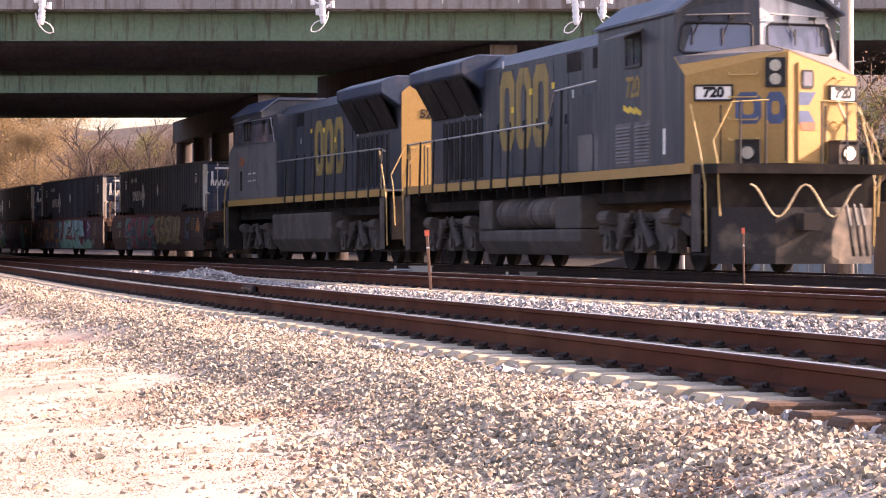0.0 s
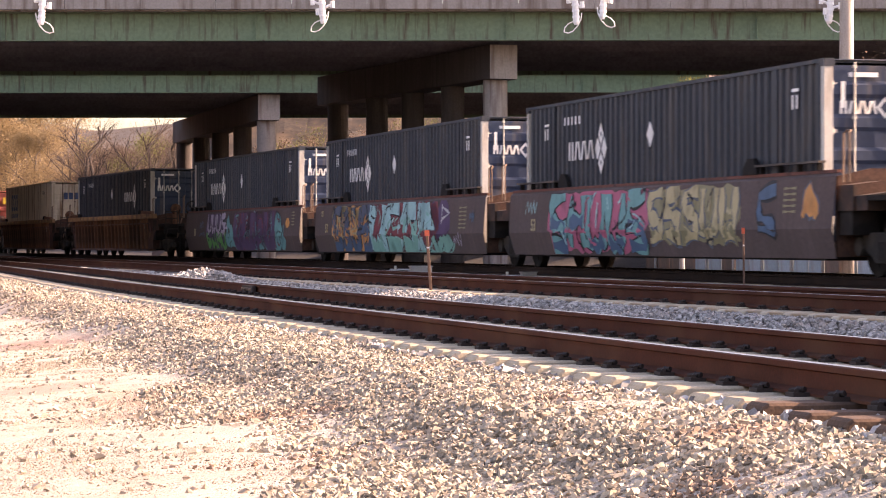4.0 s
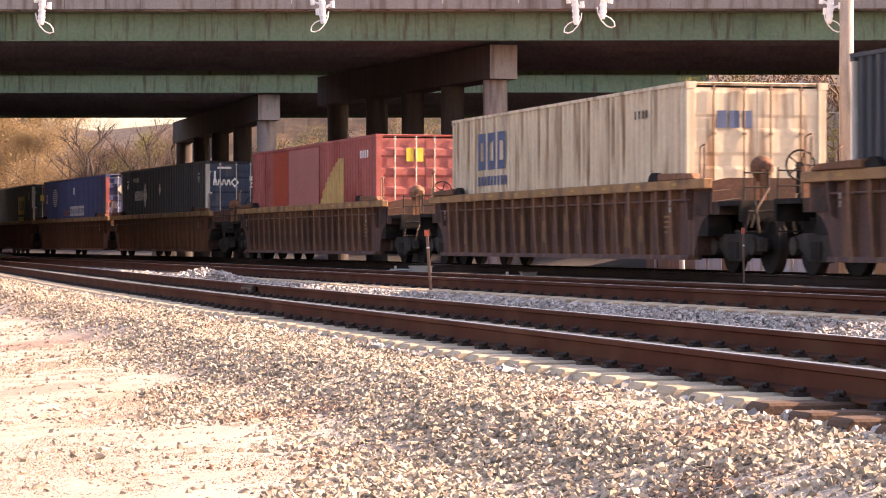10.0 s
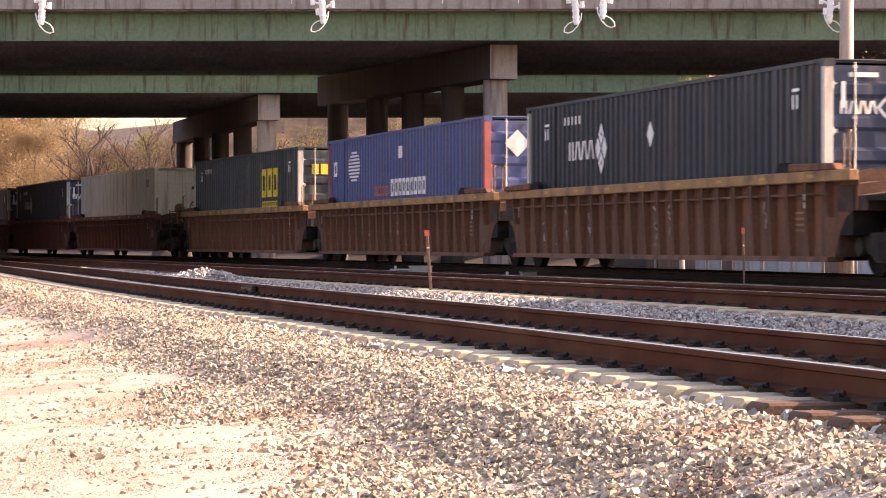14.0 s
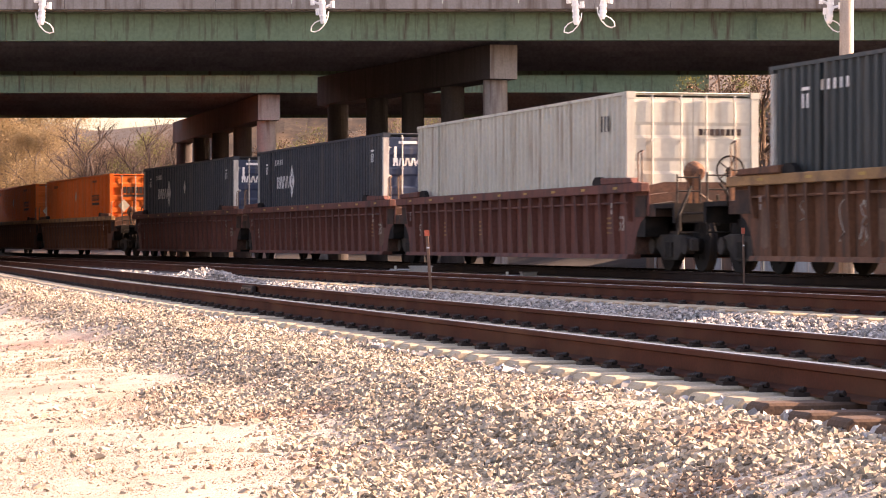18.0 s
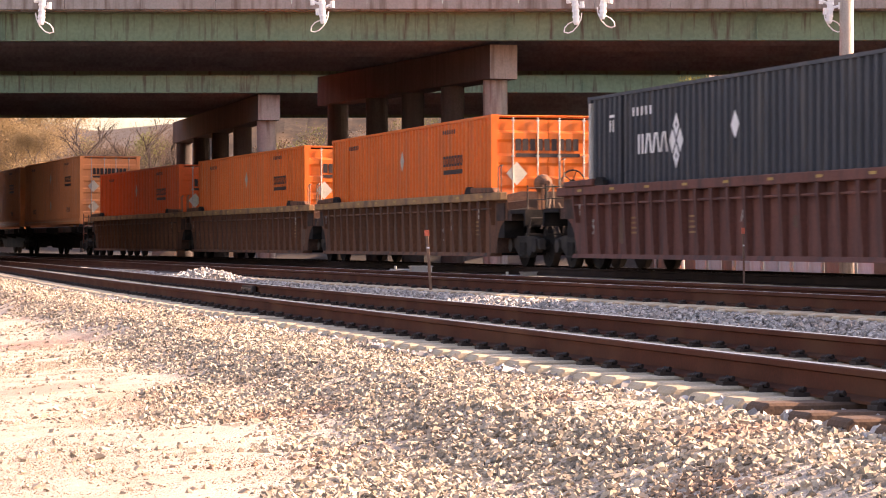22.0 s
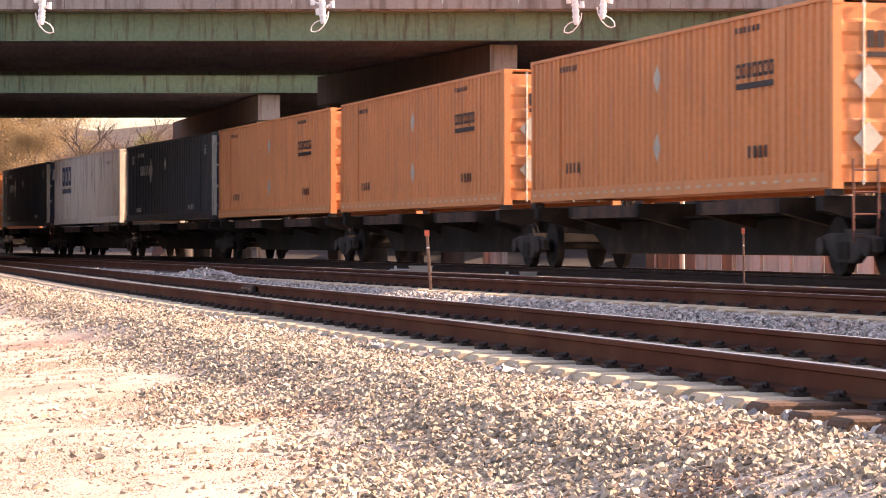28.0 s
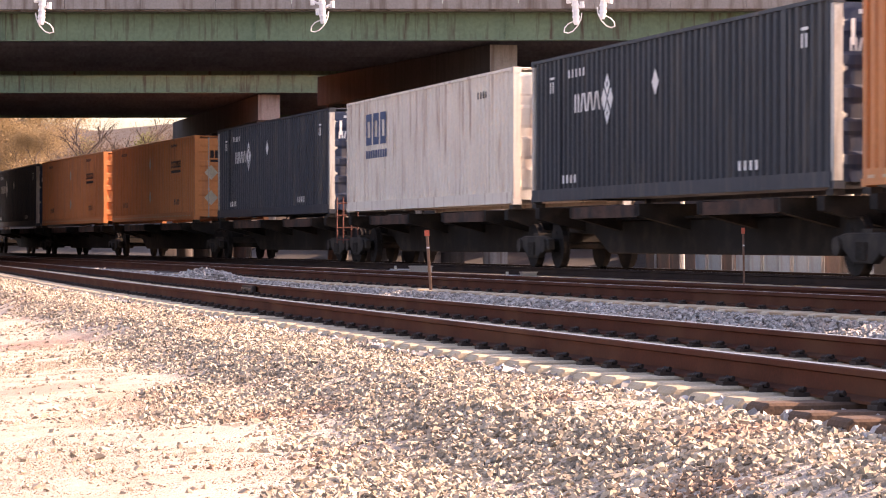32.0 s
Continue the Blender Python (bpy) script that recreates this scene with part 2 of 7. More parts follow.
def ground_sheet():
    ss = np.unique(np.concatenate((np.linspace(-515, -130, 26), np.linspace(-130, 20, 151), np.linspace(20, 76, 225), np.linspace(76, 140, 30))))
    ww = np.unique(np.concatenate((np.linspace(-420, -24, 30), np.linspace(-24, -11, 66), np.linspace(-11, 4, 64), np.linspace(4, 45, 60), np.linspace(45, 420, 25))))
    S, W = np.meshgrid(ss, ww, indexing="ij")
    a = heading(S)
    X = np.interp(S, LINE_S, LINE_X) + (W + 1.3) * np.cos(a)
    Y = np.interp(S, LINE_S, LINE_Y) + (W + 1.3) * np.sin(a)
    Z = bed_height(S, W)
    rng = np.random.default_rng(3)
    rough = np.where((W < near_offset(S) - 2.0) & (W > -30), 0.004, np.where(abs(W) < 30, 0.008, 0.0))
    wave = 0.006 * np.sin(X * 1.7 + 0.6 * Y) * np.sin(Y * 0.9 - X * 0.5) * (W < near_offset(S) - 2.2)
    Z = Z + rng.normal(0, 1, Z.shape) * rough + wave
    n, m = Z.shape
    verts = np.stack((X, Y, Z), -1).reshape(-1, 3)
    i = np.arange(n * m).reshape(n, m)
    faces = np.stack((i[:-1, :-1], i[1:, :-1], i[1:, 1:], i[:-1, 1:]), -1).reshape(-1, 4)
    me = raw_mesh("ground", verts.tolist(), faces.tolist(), M["ground"])
    me.flip_normals() if me.polygons[0].normal.z < 0 else None
    me.materials.append(M["track_bed"])
    yard = ((W < near_offset(S) - 1.25) & (W > -27) & (S > -6))[:-1, :-1].reshape(-1)
    for p in me.polygons:
        p.use_smooth = True
        p.material_index = 0 if yard[p.index] else 1
    ob = new("ground", me)
    return tagged(ob, "pale dusty gravel and ballast ground beside the tracks", "ground", kind="structure")


def gravel_ground():
    """Dusty yard: trodden fine gravel, pale dust, bare reddish dirt in a few places."""
    m = material("dusty_gravel", (0.51, 0.425, 0.34), 0.95, 0, 0.16, 1.1, 70, 0.0, (0.40, 0.25, 0.18), 0.16, 0.7)
    nt = m.node_tree
    N, L = nt.nodes, nt.links
    bsdf = N["Principled BSDF"]
    colour = bsdf.inputs["Base Color"].links[0].from_socket
    co = N.new("ShaderNodeTexCoord")
    heights = []
    for scale, low, high in ((60.0, 0.80, 1.12), (130.0, 0.86, 1.10)):
        v = N.new("ShaderNodeTexVoronoi")
        v.inputs["Scale"].default_value = scale
        L.new(co.outputs["Object"], v.inputs["Vector"])
        sep = N.new("ShaderNodeSeparateColor")
        L.new(v.outputs["Color"], sep.inputs[0])
        mr = N.new("ShaderNodeMapRange")
        mr.inputs[3].default_value, mr.inputs[4].default_value = low, high
        L.new(sep.outputs[0], mr.inputs[0])
        hv = N.new("ShaderNodeHueSaturation")
        L.new(mr.outputs[0], hv.inputs["Value"])
        L.new(colour, hv.inputs["Color"])
        colour = hv.outputs["Color"]
        heights.append((v, sep))
    warp = N.new("ShaderNodeTexNoise")
    warp.inputs["Scale"].default_value, warp.inputs["Detail"].default_value = 3.0, 6
    L.new(co.outputs["Object"], warp.inputs["Vector"])
    off = N.new("ShaderNodeVectorMath")
    off.operation = "MULTIPLY_ADD"
    off.inputs[1].default_value = (1.2, 1.2, 0)
    L.new(warp.outputs["Color"], off.inputs[0])
    L.new(co.outputs["Object"], off.inputs[2])
    for x, y, rx, ry, dirt in ((-1.9, 19.4, 0.95, 1.1, (0.45, 0.29, 0.21)), (-1.55, 18.5, 0.42, 0.16, (0.24, 0.155, 0.12)), (-0.95, 17.0, 0.9, 0.55, (0.44, 0.29, 0.2)),
                               (-0.7, 16.75, 0.34, 0.12, (0.26, 0.165, 0.12)), (-3.0, 20.9, 0.7, 0.9, (0.40, 0.26, 0.2)), (-4.2, 29.0, 0.8, 1.0, (0.27, 0.18, 0.15))):
        mp = N.new("ShaderNodeMapping")
        mp.vector_type = "TEXTURE"
        mp.inputs["Location"].default_value = (x + 0.6, y + 0.6, 0)
        mp.inputs["Scale"].default_value = (rx, ry, 5)
        L.new(off.outputs[0], mp.inputs["Vector"])
        g = N.new("ShaderNodeTexGradient")
        g.gradient_type = "SPHERICAL"
        L.new(mp.outputs[0], g.inputs["Vector"])
        mr = N.new("ShaderNodeMapRange")
        mr.inputs[1].default_value, mr.inputs[2].default_value, mr.inputs[4].default_value = 0.05, 0.5, 0.8
        L.new(g.outputs["Fac"], mr.inputs[0])
        mx = N.new("ShaderNodeMix")
        mx.data_type = "RGBA"
        mx.inputs["B"].default_value = (*dirt, 1)
        L.new(mr.outputs[0], mx.inputs["Factor"])
        L.new(colour, mx.inputs["A"])
        colour = mx.outputs["Result"]
    L.new(colour, bsdf.inputs["Base Color"])
    bump = None
    for (v, sep), dist in zip(heights, (0.012, 0.006)):
        b = N.new("ShaderNodeBump")
        b.inputs["Strength"].default_value, b.inputs["Distance"].default_value = 0.6, dist
        b.invert = True
        L.new(v.outputs["Distance"], b.inputs["Height"])
        if bump:
            L.new(bump.outputs[0], b.inputs["Normal"])
        bump = b
    L.new(bump.outputs[0], bsdf.inputs["Normal"])
    return m


M["ground"] = gravel_ground()
M["track_bed"] = material("dark_track_bed", (0.06, 0.048, 0.042), 0.95, 0, 0.3, 0.8, 20, 0.5, (0.05, 0.042, 0.036), 0.35, 0.6, bump_dist=0.03)
ground = ground_sheet()


# ---- rails and ties ----
RAIL = [(-0.07, 0.0), (0.07, 0.0), (0.07, 0.015), (0.012, 0.035), (0.010, 0.125), (0.036, 0.135), (0.036, 0.165), (0.025, 0.172),
        (-0.025, 0.172), (-0.036, 0.165), (-0.036, 0.135), (-0.010, 0.125), (-0.012, 0.035), (-0.07, 0.015)]


def rail_mesh(offset, side, top, s0, s1, high=0.172, mat="rail"):
    ss = np.arange(s0, s1, 1.5)
    verts, faces = [], []
    n = len(RAIL)
    for s in ss:
        a = heading(s)
        x, y = on_line(s, offset(s) + side)
        for u, z in RAIL:
            verts.append((x + u * math.cos(a), y + u * math.sin(a), top - high + z * high / 0.172))
    for k in range(len(ss) - 1):
        for i in range(n):
            j = (i + 1) % n
            faces.append((k * n + i, k * n + j, (k + 1) * n + j, (k + 1) * n + i))
    me = raw_mesh("rail", verts, faces, M[mat])
    me.materials.append(M["rail_head"])
    for p in me.polygons:
        if p.index % n == 7:
            p.material_index = 1
    return me


def tie_mesh(length=2.66, wood=False):
    bm = bmesh.new()
    h = 0.11
    prism(bm, [(-length / 2, -0.2), (length / 2, -0.2), (length / 2, -0.02), (length / 2 - 0.03, 0), (-length / 2 + 0.03, 0), (-length / 2, -0.02)], -h, h, "x")
    bevel(bm, 0.012, 1)
    return mesh_of("tie", bm, M["wood_tie" if wood else "concrete_tie"])


def clip_mesh():
    bm = bmesh.new()
    box(bm, -0.05, 0.05, -0.04, 0.04, 0.0, 0.02)
    rod(bm, (-0.04, -0.02, 0.025), (0.04, 0.02, 0.035), 0.014, 6)
    rod(bm, (-0.04, 0.02, 0.035), (0.04, -0.02, 0.025), 0.014, 6)
    return mesh_of("clip", bm, M["clip"])


def railway_track(name, offset, top, s0, s1, step, label, wood_from=None, clips=True, high=0.172, length=2.66):
    root = new("track_" + name)
    tagged(root, label, "railway track", kind="structure")
    for side in (-0.753, 0.753):
        # the train's own rails get the copy with shade in its colour
        part("rail", rail_mesh(offset, side, top, -300, 140, high, "rail_shaded" if name == "train" else "rail"), None, root)
    ties, wood, clip = tie_mesh(length), tie_mesh(length + 0.12, True), clip_mesh()
    rng = random.Random(5)
    s = s0
    while s < s1:
        x, y = on_line(s, float(offset(np.float64(s))))
        a = heading(s)
        yaw = math.degrees(math.atan2(-math.cos(a), math.sin(a)))
        is_wood = wood_from is not None and s > wood_from
        t = part("tie", wood if is_wood else ties, None, root,
                 at=pose(x, y, top - high + rng.uniform(-0.008, 0.004), 0, rng.uniform(-0.4, 0.4), yaw + rng.uniform(-0.6, 0.6)))
        if clips and s > -10:
            for u in (-0.753 - 0.115, 0.753 - 0.115):
                part("clip", clip, None, t, at=pose(0, u, 0))
        s += step
    return root


track_near = railway_track("near", near_offset, -0.05, -30, 76, 0.5, "rusty railway track with bleached concrete ties", 53.3, high=0.148, length=2.40)
track_middle = railway_track("middle", TRACKS[1][1], 0.0, 2, 60, 0.6, "rusty railway track in the middle, bleached concrete tie ends")
track_train = railway_track("train", TRACKS[2][1], 0.0, 8, 52, 0.6, "railway track under the passing freight train", clips=False)


# ---- highway overpass: two decks on concrete piers ----
def bridge_deck(label, y0, y1, x0, x1, skew, bottom, panel=2.4):
    """Deck with a green fascia girder on its near side, inner girders, slab and parapet."""
    root = new("overpass")
    root.matrix_basis = pose(0, 0, 0)
    tagged(root, label, "bridge")
    def yy(x, y):
        return y - skew * x
    def slab(name, ya, yb, za, zb, mat, tag=""):
        bm = bmesh.new()
        v = []
        for z in (za, zb):
            for x, y in ((x0, ya), (x1, ya), (x1, yb), (x0, yb)):
                v.append(bm.verts.new((x, yy(x, y), z)))
        for f in ((0, 3, 2, 1), (4, 5, 6, 7), (0, 1, 5, 4), (1, 2, 6, 5), (2, 3, 7, 6), (3, 0, 4, 7)):
            bm.faces.new([v[i] for i in f])
        return part(name, bm, mat, root, tag)
    g = slab("fascia_girder", y0, y0 + 0.02, bottom, bottom + 0.85, M["girder"], "pale green painted steel girder with rust along its lower edge")
    slab("bottom_flange", y0 - 0.16, y0 + 0.2, bottom - 0.03, bottom, M["girder"])
    slab("top_flange", y0 - 0.14, y0 + 0.2, bottom + 0.85, bottom + 0.88, M["girder"])
    n = 7
    for k in range(1, n):
        ya = y0 + (y1 - y0) * k / n
        slab("inner_girder", ya, ya + 0.04, bottom, bottom + 0.85, M["girder_dark"])
    slab("far_girder", y1 - 0.02, y1, bottom, bottom + 0.85, M["girder"])
    slab("deck_slab", y0 - 0.55, y1 + 0.55, bottom + 0.884, bottom + 1.12, M["concrete"])
    # sheet added below the slab, its darker colour standing in for under-deck shade
    slab("deck_soffit", y0 + 0.3, y1 - 0.1, bottom + 0.855, bottom + 0.878, M["girder_dark"])
    x = x0
    rng = random.Random(int(y0))
    while x < x1:
        bm = bmesh.new()
        xe = x + panel - 0.015
        v = []
        for z in (bottom + 0.93, bottom + 2.05):
            for xx, y in ((x, y0 - 0.72), (xe, y0 - 0.72), (xe, y0 - 0.554), (x, y0 - 0.554)):
                v.append(bm.verts.new((xx, yy(xx, y), z)))
        for f in ((0, 3, 2, 1), (4, 5, 6, 7), (0, 1, 5, 4), (1, 2, 6, 5), (2, 3, 7, 6), (3, 0, 4, 7)):
            bm.faces.new([v[i] for i in f])
        part("parapet_panel", bm, M["concrete"], root)
        x += panel
    x = x0 + 2.0
    while x < x1:
        bm = bmesh.new()
        box(bm, x, x + 0.03, yy(x, y0) - 0.12, yy(x, y0) - 0.002, bottom, bottom + 0.85)
        part("stiffener", bm, M["girder"], root)
        x += 8.0
    return root


BOT = 7.0
deck_near = bridge_deck("highway overpass deck, green steel girder, grey concrete parapet", 88.9, 107.5, -48, 60, 0.012, BOT)
deck_far = bridge_deck("second overpass deck beyond the gap, pale green girder", 119.5, 144, -60, 11.4, 0.010, BOT)


def pier(label, x0, y0, x1, y1, top, columns, rad):
    """A cap beam on round columns, from its near end to its far end."""
    root = new("bridge_pier")
    tagged(root, label, "bridge pier")
    d = Vector((x1 - x0, y1 - y0, 0))
    ln = d.length
    d.normalize()
    yaw = math.degrees(math.atan2(d.y, d.x))
    root.matrix_basis = pose(x0, y0, 0, 0, 0, yaw)
    bm = bmesh.new()
    prism(bm, [(0, top - 1.12), (ln, top - 1.12), (ln, top), (0, top)], -0.48, 0.48, "y")
    bevel(bm, 0.025, 1)
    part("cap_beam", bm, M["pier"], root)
    # near end stays pale concrete; the beam's shade is in its own colour
    bm = bmesh.new()
    box(bm, -0.012, -0.002, -0.47, 0.47, top - 1.11, top - 0.01)
    part("cap_end", bm, M["concrete"], root, "clean pale end of the cap beam, its sides toned dark for shade")
    for c in columns:
        bm = bmesh.new()
        rod(bm, (c, 0, -0.9), (c, 0, top - 1.118), rad, 24)
        # first column pale, deeper ones in the concrete darkened for shade
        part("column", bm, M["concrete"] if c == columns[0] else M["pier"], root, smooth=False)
        bm = bmesh.new()
        box(bm, c - 0.3, c + 0.3, -0.3, 0.3, top + 0.002, BOT - 0.034)
        part("bearing", bm, M["girder_dark"], root)
    return root


pier_near = pier("stained concrete bridge pier with cap beam and round columns", 1.96, 90.0, -4.4, 107.6, 6.93, (0.75, 4.8, 8.9, 12.9, 17.6), 0.4)
pier_far = pier("concrete bridge pier under the second deck", -7.5, 120.0, -13.9, 148.0, 6.93, (0.7, 7.5, 14.5, 21.0, 27.6), 0.42)


def abutment(x0, x1, y0, y1):
    """Plain wall that closes the end of a deck, added to keep light out."""
    root = new("light_block_wall")
    tagged(root, "plain grey concrete wall added under the deck end to block light", "abutment")
    bm = bmesh.new()
    box(bm, x0, x1, y0, y1, -1.0, BOT - 0.04)
    part("wall", bm, M["concrete"], root)


abutment(17.5, 60, 89.6, 107.5)
# left-hand walls stand just out of view, to cut sky light under the decks
abutment(-48, -17.7, 90.2, 107.5)
abutment(14.5, 60, 122.0, 143.5)
abutment(-60, -24.0, 120.5, 143.5)


# ---- pole and insulators ----
def utility_pole():
    root = new("utility_pole")
    tagged(root, "weathered pale wooden utility pole behind the train", "utility pole")
    root.matrix_basis = pose(8.7, 60.0, -0.8)
    bm = bmesh.new()
    rod(bm, (0, 0, 0), (0, 0, 11.0), 0.17, 16, 0.14)
    part("shaft", bm, M["pole"], root, smooth=True)
    for k, z in enumerate((4.1, 5.2, 4.7)):
        bm = bmesh.new()
        rod(bm, (0.1 if k % 2 else -0.1, 0, z), (0.42 if k % 2 else -0.36, -0.02, z + 0.03), 0.012, 6)
        part("step_bolt", bm, M["steel"], root)
    return root


M["pole"] = material("bleached_pole_wood", (0.40, 0.34, 0.29), 0.9, 0, 0.25, 1.5, 40, 0.3, (0.2, 0.16, 0.13), 0.3, 1.5, True)
utility_pole()


# white dome of unknown purpose; the post only holds it up
def white_dome():
    root = new("dome_on_post")
    tagged(root, "small white dome behind the train, on an added grey post", "lamp")
    root.matrix_basis = pose(6.45, 75.0, -0.75)
    bm = bmesh.new()
    rod(bm, (0, 0, 0), (0, 0, 5.05), 0.07, 10, 0.05)
    part("post", bm, M["steel"], root)
    bm = bmesh.new()
    for k in range(5):
        a, b = k * math.pi / 10, (k + 1) * math.pi / 10
        rod(bm, (0, 0, 5.05 + 0.26 * math.sin(a)), (0, 0, 5.05 + 0.26 * math.sin(b)), 0.3 * math.cos(a), 20, max(0.02, 0.3 * math.cos(b)))
    part("dome", bm, M["white"], root)


white_dome()


# ---- freight train ----
PITCH = 0.31
FLUTE = 0.05
NEAR = -1.295


def wave(x):
    """Depth of the corrugation at x along a container's side."""
    u = (x % PITCH) / PITCH
    return 0.0 if u < 0.36 else (u - 0.36) / 0.08 * FLUTE if u < 0.44 else FLUTE if u < 0.92 else (1 - u) / 0.08 * FLUTE


def side_strip(bm, x0, x1, z0, z1, sign):
    xs = sorted({x0, x1} | {k * PITCH + o * PITCH for k in range(int(x0 // PITCH) - 1, int(x1 // PITCH) + 2) for o in (0, 0.36, 0.44, 0.92)
                            if x0 < k * PITCH + o * PITCH < x1})
    lo, hi = [], []
    for x in xs:
        y = sign * (1.295 - wave(x))
        lo.append(bm.verts.new((x, y, z0)))
        hi.append(bm.verts.new((x, y, z1)))
    for i in range(len(xs) - 1):
        q = (lo[i], lo[i + 1], hi[i + 1], hi[i])
        bm.faces.new(q if sign < 0 else q[::-1])


class Pieces:
    """Painted marks gathered one by one: each mark becomes a part of its own."""

    def __init__(self):
        self.made = [bmesh.new()]

    def next(self):
        self.made.append(bmesh.new())

    @property
    def verts(self):
        return self.made[-1].verts

    @property
    def faces(self):
        return self.made[-1].faces


def flute_cuts(x0, x1):
    return sorted({x0, x1} | {(k + o) * PITCH for k in range(int(x0 // PITCH) - 1, int(x1 // PITCH) + 2) for o in (0, 0.36, 0.44, 0.92) if x0 + 1e-3 < (k + o) * PITCH < x1 - 1e-3})


def decal(bm, x0, x1, z0, z1):
    """A painted mark on the near side, on the crests of the corrugation."""
    if isinstance(bm, Pieces) and bm.faces:
        bm.next()
    prev = None
    for x in flute_cuts(x0, x1):
        y = NEAR - 0.004
        cur = (bm.verts.new((x, y, z0)), bm.verts.new((x, y, z1)))
        if prev:
            bm.faces.new((prev[0], cur[0], cur[1], prev[1]))
        prev = cur


GLYPHS = ((1, 1, 1, 1, 0, 1, 1, 1, 1),) * 4


def glyph(bm, x0, x1, z0, z1, mask, stem=0.28, bar=0.24):
    """A plain block with some of its nine cells left out, one connected patch on the corrugation."""
    xa, xb = x0 + (x1 - x0) * stem, x1 - (x1 - x0) * stem
    zz = (z0, z0 + (z1 - z0) * bar, z1 - (z1 - z0) * bar, z1)
    verts = {}

    def vert(x, k):
        key = (round(x, 5), k)
        if key not in verts:
            verts[key] = bm.verts.new((x, NEAR - 0.004, zz[k]))
        return verts[key]

    for c, (a, b) in enumerate(((x0, xa), (xa, xb), (xb, x1))):
        cuts = flute_cuts(a, b)
        for r in range(3):
            if mask[(2 - r) * 3 + c]:
                for p, q in zip(cuts, cuts[1:]):
                    bm.faces.new((vert(p, r), vert(q, r), vert(q, r + 1), vert(p, r + 1)))


def diamond(bm, x, z, w, h, hole=0.0):
    """A painted rhombus on the near side, open in the middle where hole is given."""
    bm.next()
    cuts = sorted({round(c, 4) for c in flute_cuts(x - w, x + w)} | {round(c, 4) for c in (x, x - w * hole, x + w * hole)})
    prev = None
    for c in cuts:
        half = h * (1 - abs(c - x) / w)
        inner = max(0.0, h * hole * (1 - abs(c - x) / (w * hole))) if hole and abs(c - x) < w * hole else 0.0
        y = NEAR - 0.006
        cur = [bm.verts.new((c, y, z + v)) for v in (-half, -inner, inner, half)]
        if prev:
            if hole and (inner > 0 or prev[4] > 0):
                bm.faces.new((prev[0], cur[0], cur[1], prev[1]))
                bm.faces.new((prev[2], cur[2], cur[3], prev[3]))
            else:
                bm.faces.new((prev[0], cur[0], cur[3], prev[3]))
        prev = cur + [inner]


L2 = 8.075
HGT = 2.896
SHELLS = {}


